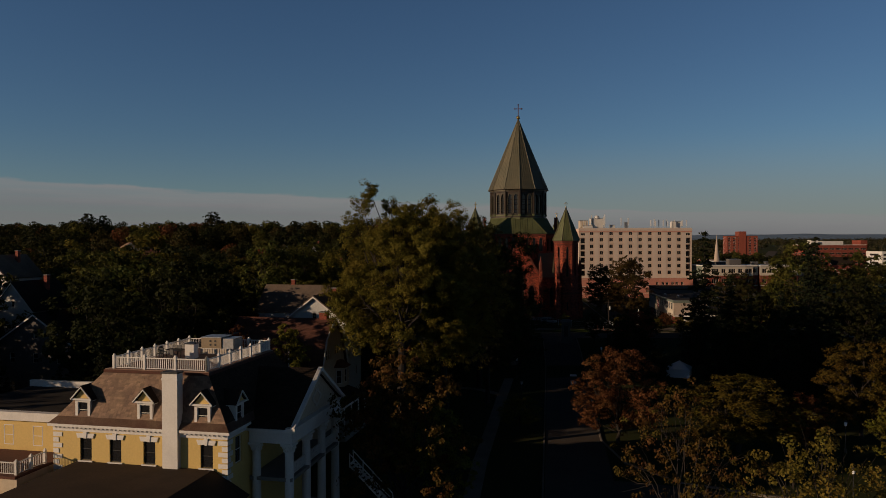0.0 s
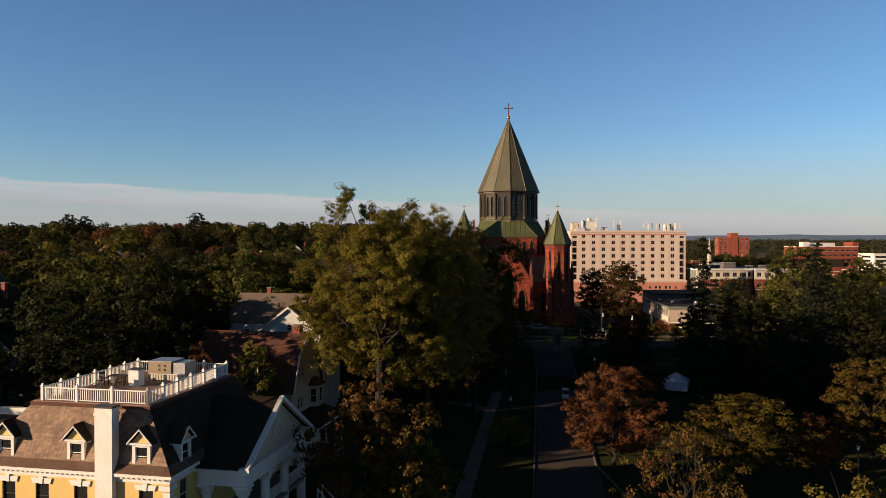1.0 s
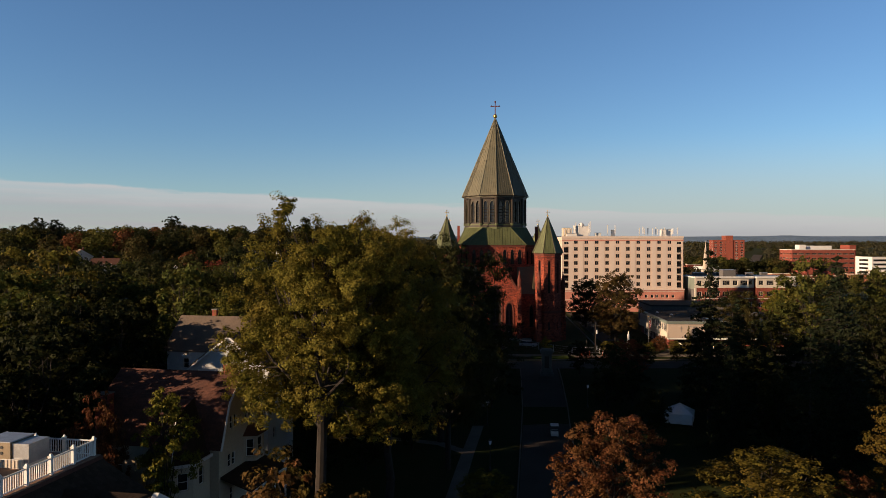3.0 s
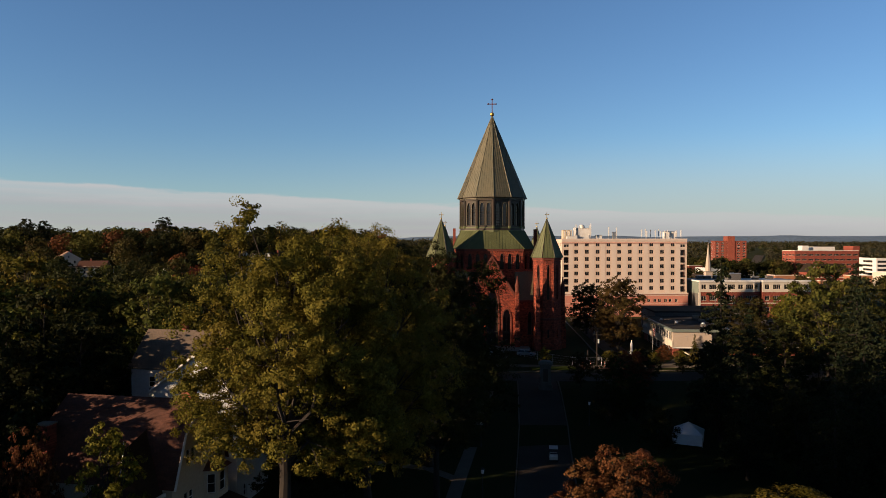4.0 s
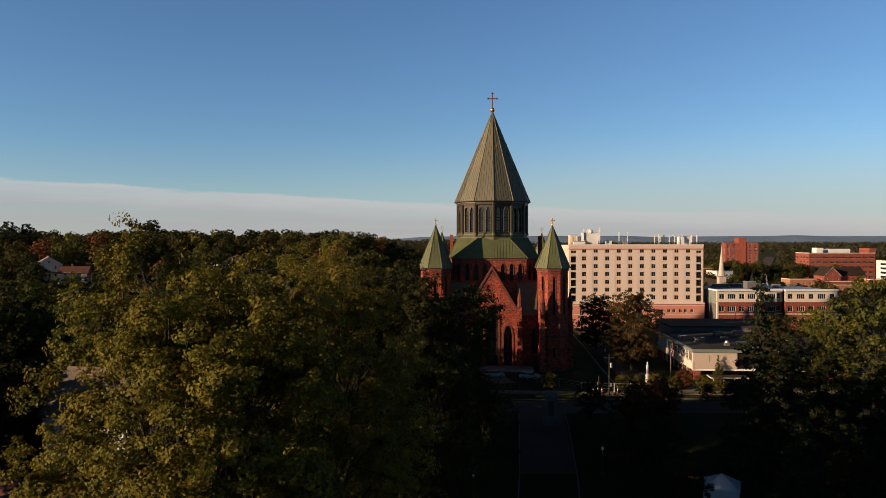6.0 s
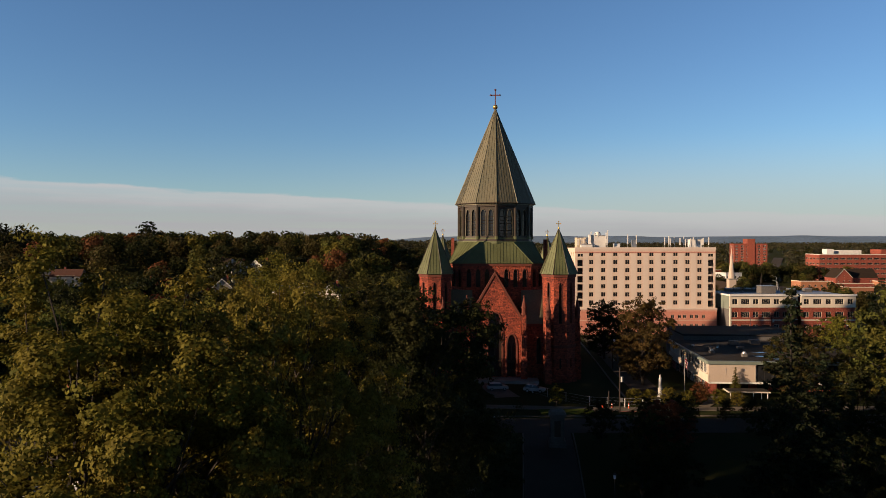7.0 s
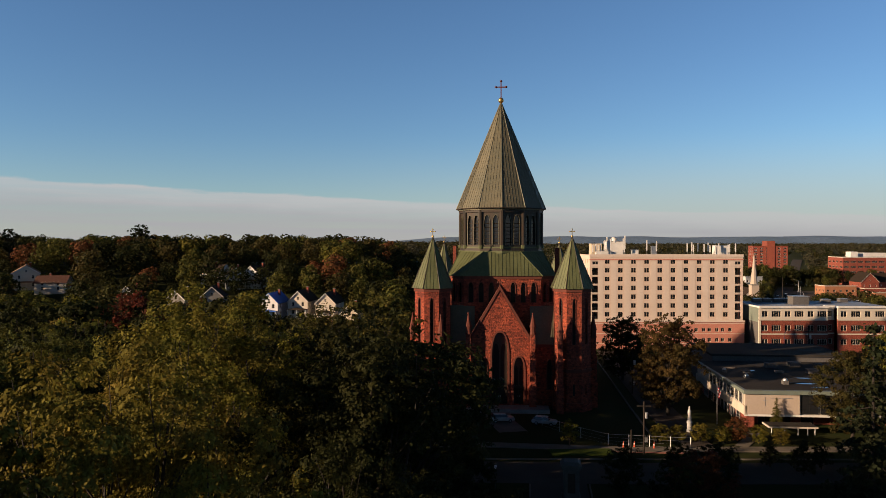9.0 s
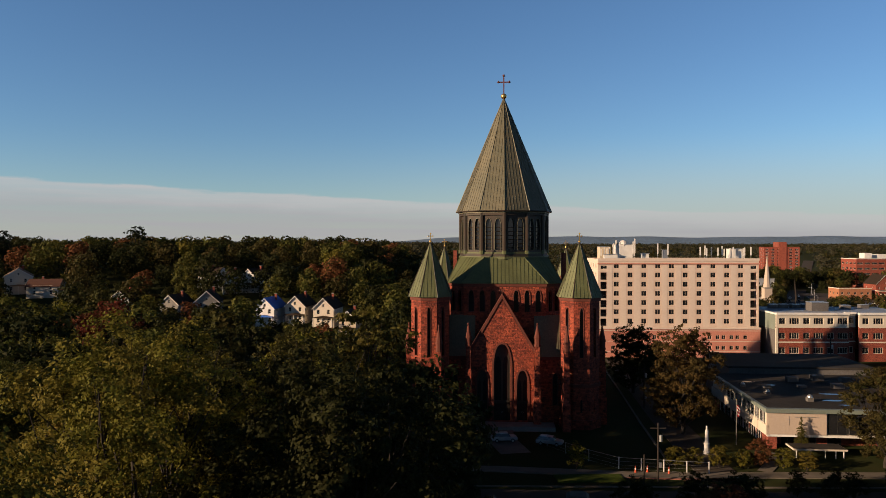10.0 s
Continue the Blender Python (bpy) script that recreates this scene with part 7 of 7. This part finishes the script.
# brighter than the lawn: the verge's sunlight is put into its colour
M_verge = material("sunlit_verge_grass", (0.0585, 0.078, 0.014), (0.0468, 0.0663, 0.0125), 0.8, 1.0, fine=30, bump=0.4, spec=0.05)
ribbon("verge", [(28.6, 190.6), (33, 190.9), (38.4, 191.2)], 3.0, M_verge, "mown grass verge between kerb and pavement", "grass", 0.12, 0.12)
M_clay = material("red_clay", (0.328, 0.133, 0.0936), (0.281, 0.109, 0.078), 0.4, 0.9, bump=0.3)
ribbon("path", [(39.0, 193.0), (55.0, 191.5)], 3.0, M_clay, "bare reddish soil of the roadworks", "ground", 0.075)


# ---- planting ----
def sight_clear(x, y, h, r):
    """Keeps a gap before the houses that show between the trees, and one on their sunny side."""
    top = ground_z(x, y) + h
    for hx, hy, foot in ((-49.5, 333, 2.0), (-40, 336, 2.0), (-30, 334, 2.0), (-20.5, 322, 1.0), (-78, 381, 8.0), (-69, 384, 8.0), (-166, 380, 6.0), (-150, 372, 5.0), (-84, 338, 7.0), (-74, 342, 6.5)):
        if abs(x - hx) < 5 + r * 0.7 and abs(y - hy) < 7 + r * 0.7:
            return False
        hz = ground_z(hx, hy) + foot
        up = (hx - x) * 0.96 + (hy - y) * 0.28
        off = (hx - x) * 0.28 - (hy - y) * 0.96
        if 0 < up < 45 and foot != 7.0 and foot != 6.5 and abs(off) < 4 + r * 0.6 and top > hz + 1.5 + up * 0.22:
            return False
        s = (hy - y) / (hy - 86.8)
        if 0 < s < 0.5 and abs(x - (hx + (14.7 - hx) * s)) < 3.6 * (1 - s) + r * 0.7 and top > hz + (35.8 - hz) * s:
            return False
    return True


G_park, G_wood, G_slope = "park trees", "woodland trees", "trees on the slope"
plant(T_big, L_amber, -5.5, 89.8, 1.0, 0, "tall spreading tree with yellow-green autumn leaves", group=G_park)
plant(T_big3, L_dome, -0.2, 105.5, 1.02, 80, "domed tree with yellow-green leaves and dark limbs", group=G_park, squash=0.84)
# the next two have leaf colours darkened in place of shade
plant(T_big2, L_dark, 7.0, 119, .8, 30, "dark green tree in shade beside the drive", group=G_park, squash=0.85)
plant(T_big2, L_dark, 6.2, 132, 1.0, 200, "broad dark green park tree beside the drive", group=G_park)
plant(T_big3, L_gold, -4.0, 129, 1.03, 260, "broad tree with yellowing leaves", group=G_park)
plant(T_big2, L_gold, -12, 146, .88, 150, "tall yellowing tree behind the houses", group=G_park)
# brown leaves replace the shade on this crown
plant(T_big2, L_brown, 0.5, 149, .93, 20, "olive-brown tree before the church", group=G_park)
plant(T_big2, L_green, -29, 150, .86, 300, "tall green tree behind the houses", group=G_park)
plant(T_wood2, L_dark, 10, 158, 1.12, 310, "dark green tree near the gate", group=G_park)
plant(T_wood, L_gold, 1, 172, 0.6, 20, "golden green tree before the church", group=G_park)
plant(T_wood2, L_green, 0.5, 200, 1.15, 60, "tall green tree beside the church", group=G_park)
plant(T_wood, L_gold, -9, 197, 1.1, 160, "golden tree beside the church", group=G_park)
# hidden blockers, added to keep sun off the foot of the church
for x, y, sc in ((-12, 209, .78), (-6, 203, .74), (-19, 213, .8), (-14, 202, .74)):
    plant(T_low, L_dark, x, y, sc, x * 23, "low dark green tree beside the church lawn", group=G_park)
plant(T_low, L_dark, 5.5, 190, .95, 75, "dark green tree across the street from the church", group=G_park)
# mostly hidden rows, added to keep low sun off the lawns and church
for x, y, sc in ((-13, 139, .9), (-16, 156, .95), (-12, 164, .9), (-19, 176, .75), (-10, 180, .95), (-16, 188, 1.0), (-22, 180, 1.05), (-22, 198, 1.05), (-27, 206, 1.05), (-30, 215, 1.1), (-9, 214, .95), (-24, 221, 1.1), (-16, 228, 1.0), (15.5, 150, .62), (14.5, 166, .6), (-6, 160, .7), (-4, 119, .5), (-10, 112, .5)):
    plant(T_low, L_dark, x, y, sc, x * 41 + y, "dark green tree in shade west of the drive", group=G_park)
plant(T_mid, L_red, 23, 96, 0.96, 0, "rounded tree with russet autumn leaves", group=G_park, z=-1.6, squash=1.08)
plant(T_mid, L_olive, 38.0, 93, .74, 40, "low spreading tree with golden-brown leaves", group=G_park, squash=1.85)
plant(T_open, L_mixed, 18.5, 56, 1.08, 10, "open tree with thin yellowing crown", group=G_park, squash=0.8)
plant(T_open, L_gold, 25, 48, 1.0, 130, "open yellowing tree with bare stems", group=G_park)
plant(T_mid2, L_gold, 33, 46, .8, 200, "small yellow-green tree beside the drive", group=G_park)
plant(T_mid, L_olive, 58.5, 101, 1.0, 90, "rounded olive-green tree on the lawn", group=G_park, squash=1.15)
plant(T_mid, L_red, 47.5, 95, .55, 190, "low orange-leaved tree on the lawn", group=G_park)
plant(T_mid2, L_gold, 55.0, 88, .5, 20, "low yellow shrub-like tree", group=G_park)
plant(T_mid2, L_mixed, -4.2, 67.5, 1.14, 30, "tree with mixed russet and yellow-green leaves", group=G_park, squash=0.86)
plant(T_mid2, L_gold, -1.5, 70, .8, 120, "small yellow-green tree by the house", group=G_park)
plant(T_mid, L_gold, 10.7, 104, .34, 10, "small yellowing tree by the drive", group=G_park, squash=1.6)
plant(T_slim, L_gold, -19.9, 90.3, 1.0, 30, "slim yellow-green tree between the houses", group=G_park, squash=0.85)
plant(T_mid2, L_red, -26.0, 90.0, 1.08, 150, "russet tree between the houses", group=G_park, squash=0.55)
plant(T_chest, L_chest, 54.5, 215.5, 1.16, 70, "large chestnut tree with olive-brown leaves", group=G_park, squash=0.92)
plant(T_chest, L_dark, 54.0, 250, .95, 70, "dark green tree beside the side street", group=G_park)
plant(T_chest, L_dark, 62, 262, .55, 10, "dark green tree beside the side street", group=G_park)
plant(T_wood, L_dark, 47.5, 268, .5, 190, "dark tree behind the church", group=G_park)
plant(T_mid, L_red, 43.5, 165, .62, 20, "low rounded tree with reddish leaves", group=G_park, squash=1.2)
plant(T_spruce, L_needle, 51.8, 144, 1.46, 20, "tall dark spruce with ragged boughs", group="conifers", name="spruce")
plant(T_mid, L_brown, 79.3, 197, 1.15, 50, "tree with olive-brown leaves before the parish building", group=G_park)
plant(T_spruce, L_needle, 77, 150, 1.36, 140, "tall dark spruce in the park", group="conifers", name="spruce")
plant(T_spruce, L_needle, 60, 152, .95, 240, "dark spruce in the park", group="conifers", name="spruce", squash=1.2)
plant(T_wood2, L_green, 89, 180, 1.12, 70, "tall green tree in the park", group=G_park)
plant(T_wood2, L_green, 106, 184, 1.0, 160, "green tree beside the street", group=G_park)
plant(T_wood, L_dark, 97, 170, .8, 20, "dark green tree in the park", group=G_park)
plant(T_spruce, L_needle, 63, 125, 1.36, 200, "tall dark spruce with ragged boughs", group="conifers", name="spruce")
plant(T_spruce, L_needle, 53.5, 115, .98, 300, "dark spruce on the lawn", group="conifers", name="spruce")
plant(T_spruce, L_needle, 60.5, 118, .92, 130, "dark spruce on the lawn", group="conifers", name="spruce")
plant(T_spruce, L_needle, 48.5, 127, .85, 50, "dark spruce beside the tent", group="conifers", name="spruce", squash=1.2)
# added on the sunny side of the houses to shade their walls
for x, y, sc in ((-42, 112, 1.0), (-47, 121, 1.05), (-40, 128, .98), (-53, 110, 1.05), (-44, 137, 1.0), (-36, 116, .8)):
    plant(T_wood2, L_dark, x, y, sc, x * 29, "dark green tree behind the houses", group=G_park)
plant(T_spruce, L_needle, 135, 262, 1.05, 80, "spruce beyond the parish building", group="conifers", name="spruce", squash=1.3)
plant(T_pine, L_needle, -135, 420, 1.12, 80, "tall dark pine on the skyline", group="conifers", name="pine")
plant(T_pine, L_needle, -208, 420, 1.08, 10, "tall dark pine on the skyline", group="conifers", name="pine")
plant(T_pine, L_needle, -200, 424, 1.02, 200, "tall dark pine on the skyline", group="conifers", name="pine")
plant(T_spruce, L_green, 70.5, 205.3, .285, 80, "small columnar evergreen by the canopy", group="conifers", name="cypress", squash=1.05)
for x, y, s in ((47.5, 196.5, .24), (50.5, 197.0, .22), (54.0, 196.2, .26), (60.5, 197, .32), (57.5, 196, .22), (63.5, 196, .24), (66.5, 195, .22)):
    plant(T_mid, L_gold if s < .3 else L_red, x, y, s, x * 7, "rounded shrub with yellow-brown leaves", "shrub", "shrubs", 1.2, name="shrub")
plant(T_mid2, L_gold, 32.3, 194.5, .3, 10, "young yellow tree in the planting strip", group=G_park, squash=0.8)

for x, y, s in ((-33.5, 84, .92), (-38, 79, .85), (-41.5, 88, 1.0), (-46, 80, .5), (-52, 85, .55), (-36, 97, 1.0), (-44, 97, .95), (-30.5, 96, .8), (-50, 93, .55), (-58, 92, .6)):
    plant(T_spruce if s < .94 else T_wood2, L_needle if s < .94 else L_dark, x, y, s, x * 31, "dark tree in shade behind the yellow house", group="trees behind the house")
# never in view; added to cast the shade behind the yellow house
for x, y, s in ((-76, 60, 1.1), (-80, 72, 1.2), (-88, 64, 1.15), (-70, 78, 1.1), (-84, 84, 1.2), (-96, 78, 1.2), (-104, 62, 1.2), (-76, 92, 1.15), (-64, 74, 1.0)):
    plant(T_wood, L_dark, x, y, s, x * 31, "tall dark tree beyond the houses", group="trees beyond the houses")

rr = random.Random(3)
spots = []


def free(x, y, r):
    for a, b, c in spots:
        if (a - x) ** 2 + (b - y) ** 2 < (r + c) ** 2 * 0.45:
            return False
    spots.append((x, y, r))
    return True


for ob_ in [o for o in scene.objects if o.parent is None and o.get("category") == "tree"]:
    spots.append((ob_.location.x, ob_.location.y, 5.0))
WOOD_WORD = {L_green.name: "green woodland tree", L_dark.name: "dark green woodland tree", L_gold.name: "yellow-green woodland tree", L_red.name: "russet woodland tree", L_crimson.name: "crimson-leaved tree", L_brown.name: "olive-brown woodland tree"}
# woods beside and behind the houses
for i in range(220):
    x, y = rr.uniform(-135, -33), rr.uniform(88, 262)
    if (x > -62 and y < 112) or (abs(x + 0.585 * (y - 3)) < 8 and y < 165) or x > -30 - (y - 100) * 0.05 or not free(x, y, 6.0) or not sight_clear(x, y, 21, 6.0):
        continue
    leaf = rr.choice((L_green, L_green, L_dark, L_dark, L_gold))
    plant(rr.choice((T_wood, T_wood2)), leaf, x, y, rr.uniform(.9, 1.25) if y < 190 else rr.uniform(.8, 1.05), rr.uniform(0, 360), WOOD_WORD[leaf.name] + " beside the houses", group=G_wood)
for x, y in ((-47, 84), (-56, 78), (-64, 90), (-40, 110), (-60, 60), (-75, 74), (-50, 118), (-36, 140), (-38, 158), (-26, 150), (-24, 170), (-14, 190)):
    if free(x, y, 4.0):
        plant(rr.choice((T_wood, T_spruce)), rr.choice((L_dark, L_needle)), x, y, rr.uniform(.85, 1.0), rr.uniform(0, 360), "dark tree behind the yellow house", group=G_wood)
# park on the other side of the drive
for i in range(300):
    x, y = rr.uniform(56, 150), rr.uniform(112, 192)
    if (x < 62 and y > 150) or (y > 172 and x < 100) or not free(x, y, 5.5):
        continue
    # mostly dark leaves, which put the park's shade into the crowns
    leaf = rr.choice((L_dark, L_dark, L_dark, L_brown))
    kind = rr.choice((T_low, T_low, T_spruce))
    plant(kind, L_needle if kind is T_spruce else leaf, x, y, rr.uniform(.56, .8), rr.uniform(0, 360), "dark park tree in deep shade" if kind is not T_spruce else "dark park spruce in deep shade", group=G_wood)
for x, y, s, leaf in ((40.3, 138, .42, L_dark), (36, 150, .42, L_dark), (39, 160, .5, L_dark), (35.5, 171, .4, L_dark), (41, 152, .45, L_dark), (47, 170, .45, L_dark), (88, 196, .6, L_green), (96, 200, .75, L_green), (14, 172, .4, L_dark), (9, 180, .4, L_dark), (2, 128, .4, L_dark), (100, 214, .7, L_green), (94, 225, .6, L_dark), (108, 236, .75, L_gold), (116, 250, .7, L_green), (44, 176, .35, L_dark), (53.5, 182, .2, L_dark), (60, 184, .22, L_dark), (67, 183, .22, L_dark), (74, 185, .25, L_dark), (63, 180, .3, L_dark)):
    plant(T_low, leaf, x, y, s, rr.uniform(0, 360), "dark shaded tree in the park" if leaf is L_dark else "green tree near the street", group=G_park)
# slope and skyline: the nearer trees singly, the farther ones as one wood
far_list = []


def joined_wood(name, items, label):
    """Many far trees as one mesh of foliage: items of crown mesh, leaves, place, scale and turn."""
    mats, verts, idx = [], [], []
    cache = {}
    for (wood, crown), leaf, x, y, sc, turn in items:
        if crown.name not in cache:
            co = np.empty(len(crown.vertices) * 3, dtype=np.float32)
            crown.vertices.foreach_get("co", co)
            cache[crown.name] = co.reshape(-1, 3)
        c, s_ = math.cos(radians(turn)), math.sin(radians(turn))
        p = cache[crown.name] * sc
        verts.append(np.stack([p[:, 0] * c - p[:, 1] * s_ + x, p[:, 0] * s_ + p[:, 1] * c + y, p[:, 2] + ground_z(x, y)], axis=1))
        if leaf not in mats:
            mats.append(leaf)
        idx.append(np.full(len(p) // 4, mats.index(leaf), dtype=np.int32))
    me = quads_mesh(name, np.concatenate(verts))
    for m in mats:
        me.materials.append(m)
    me.polygons.foreach_set("material_index", np.concatenate(idx))
    tagged(part(name, me, None), label, "woods", kind="stuff")


for i in range(1500):
    x, y = rr.uniform(-430, 20), rr.uniform(255, 560)
    if x > 2 and y < 300:
        continue
    if abs(x) > 0.75 * (y - 40) + 30 or not free(x, y, 5.6):
        continue
    s = rr.uniform(.62, 1.0) if y < 400 else rr.uniform(.8, 1.12)
    if not sight_clear(x, y, 17 * s, 6.5 * s):
        continue
    leaf = rr.choice((L_green, L_dark, L_dark, L_dark, L_brown, L_gold if rr.random() < 0.5 else L_brown, L_red if rr.random() < 0.4 else L_green))
    kind = rr.choice((T_far, T_far2))
    if y < 345 and x > -150:
        plant(kind, leaf, x, y, s, rr.uniform(0, 360), WOOD_WORD[leaf.name] + " on the slope", group=G_slope)
    else:
        far_list.append((kind, leaf, x, y, s, rr.uniform(0, 360)))
plant(T_wood, L_crimson, -58, 236, 1.15, 30, "rounded tree with crimson autumn leaves", group=G_slope)
plant(T_low, L_crimson, -66, 240, 1.1, 30, "rounded tree with crimson autumn leaves", group=G_slope)
for x, y, sc in ((-72, 366, .75), (-80, 365, .7), (-63, 368, .7), (-86, 369, .8), (-55, 366, .7)):
    plant(T_far, L_dark, x, y, sc, x * 17, "dark green tree before the slope houses", group=G_slope)
# right-hand town trees
for i in range(260):
    x, y = rr.uniform(120, 420), rr.uniform(330, 760)
    along = (y - 500) * 0.47 + 210
    if abs(x - along) < 14 or (195 < x < 345 and 425 < y < 650) or (340 < x < 440 and 560 < y < 740) or (x < 160 and y < 345) or not free(x, y, 7.0):
        continue
    leaf = rr.choice((L_dark, L_dark, L_brown, L_green))
    far_list.append((rr.choice((T_far, T_far2)), leaf, x, y, rr.uniform(.5, .85), rr.uniform(0, 360)))
for i in range(420):
    x, y = rr.uniform(-190, 5), rr.uniform(262, 400)
    if free(x, y, 2.4) and sight_clear(x, y, 6.0, 2.2):
        leaf = rr.choice((L_green, L_dark, L_dark, L_gold, L_brown))
        far_list.append((rr.choice((T_far, T_far2)), leaf, x, y, rr.uniform(.24, .42), rr.uniform(0, 360)))
for i in range(70):
    x, y = rr.uniform(262, 372), rr.uniform(690, 748)
    far_list.append((rr.choice((T_far, T_far2)), rr.choice((L_dark, L_green, L_brown)), x, y, rr.uniform(.75, 1.1), rr.uniform(0, 360)))
for i in range(60):
    x, y = rr.uniform(150, 200), rr.uniform(360, 470)
    if abs(x - (y - 500) * 0.47 - 210) > 11 and abs(x - 178) > 9:
        far_list.append((rr.choice((T_far, T_far2)), rr.choice((L_dark, L_green, L_brown)), x, y, rr.uniform(.35, .6), rr.uniform(0, 360)))
for i in range(300):
    y = rr.uniform(560, 790)
    x = rr.uniform(-0.5 * y, 0.62 * y)
    if -20 < x - ((y - 500) * 0.47 + 210) < 14 or (225 < x < 450 and y < 750):
        continue
    far_list.append((rr.choice((T_far, T_far2)), rr.choice((L_dark, L_dark, L_brown)), x, y, rr.uniform(.7, 1.0), rr.uniform(0, 360)))
for i in range(150):
    y = rr.uniform(400, 700)
    side = rr.choice((-1, -1, 1))
    x = (y - 500) * 0.47 + 210 + side * rr.uniform(13, 40)
    if side > 0 and 500 < y < 650 or abs(x - 178) < 8 and y < 480:
        continue
    far_list.append((rr.choice((T_far, T_far2)), rr.choice((L_dark, L_dark, L_green, L_brown)), x, y, rr.uniform(.3, .62), rr.uniform(0, 360)))
for i in range(60):
    x, y = rr.uniform(268, 350), rr.uniform(516, 600)
    far_list.append((rr.choice((T_far, T_far2)), rr.choice((L_green, L_brown, L_dark)), x, y, rr.uniform(.16, .34), rr.uniform(0, 360)))
joined_wood("distant_trees", far_list, "wooded slope and town trees in autumn colours")


def far_woods():
    """Woods too far to count: lumps of foliage over the land up to the hills."""
    rng = np.random.default_rng(77)
    centres, radii = [], []
    for i in range(5200):
        y = 780 + 1700 * rng.random() ** 1.5
        x = rng.uniform(-0.62, 0.66) * (y - 20)
        if -40 < x - ((y - 500) * 0.47 + 210) < 20 and y < 1100:
            continue
        if 270 < x < 450 and y < 790:
            continue
        h = rng.uniform(7, 15)
        centres.append((x, y, ground_z(x, y) + h * 0.62))
        radii.append(h * 0.55)
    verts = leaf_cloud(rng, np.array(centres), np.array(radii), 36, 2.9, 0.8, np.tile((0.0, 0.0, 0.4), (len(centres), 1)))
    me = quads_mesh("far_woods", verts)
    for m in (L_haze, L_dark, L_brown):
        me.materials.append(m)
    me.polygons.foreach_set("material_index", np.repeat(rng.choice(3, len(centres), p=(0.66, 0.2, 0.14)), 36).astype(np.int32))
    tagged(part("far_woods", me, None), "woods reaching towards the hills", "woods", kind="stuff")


far_woods()


def hills():
    verts, faces = [], []
    n = 160
    for i in range(n):
        x = -2600 + 6400 * i / (n - 1)
        h = 46 + 12 * noise.noise(Vector((x / 900, 3.1, 0))) + 6 * noise.noise(Vector((x / 260, 7.7, 0))) + 5 * smooth_step(0, 2500, x)
        for k, (dy, f) in enumerate(((0, 0.0), (120, 0.75), (260, 1.0), (600, 0.1))):
            verts.append((x, 4150 + dy, 10 + (h + 2) * f * (0.4 + 0.6 * smooth_step(-500, 100, x))))
    for i in range(n - 1):
        for k in range(3):
            a = i * 4 + k
            faces.append((a, a + 4, a + 5, a + 1))
    # the blue-grey is air haze mixed into the hills' own colour
    ob = part("backdrop", mesh_from("hills", verts, faces), material("haze_tinted_hills", (0.11, 0.17, 0.26), (0.09, 0.145, 0.22), 0.004, 1.0), smooth=True)
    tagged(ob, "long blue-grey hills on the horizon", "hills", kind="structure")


hills()
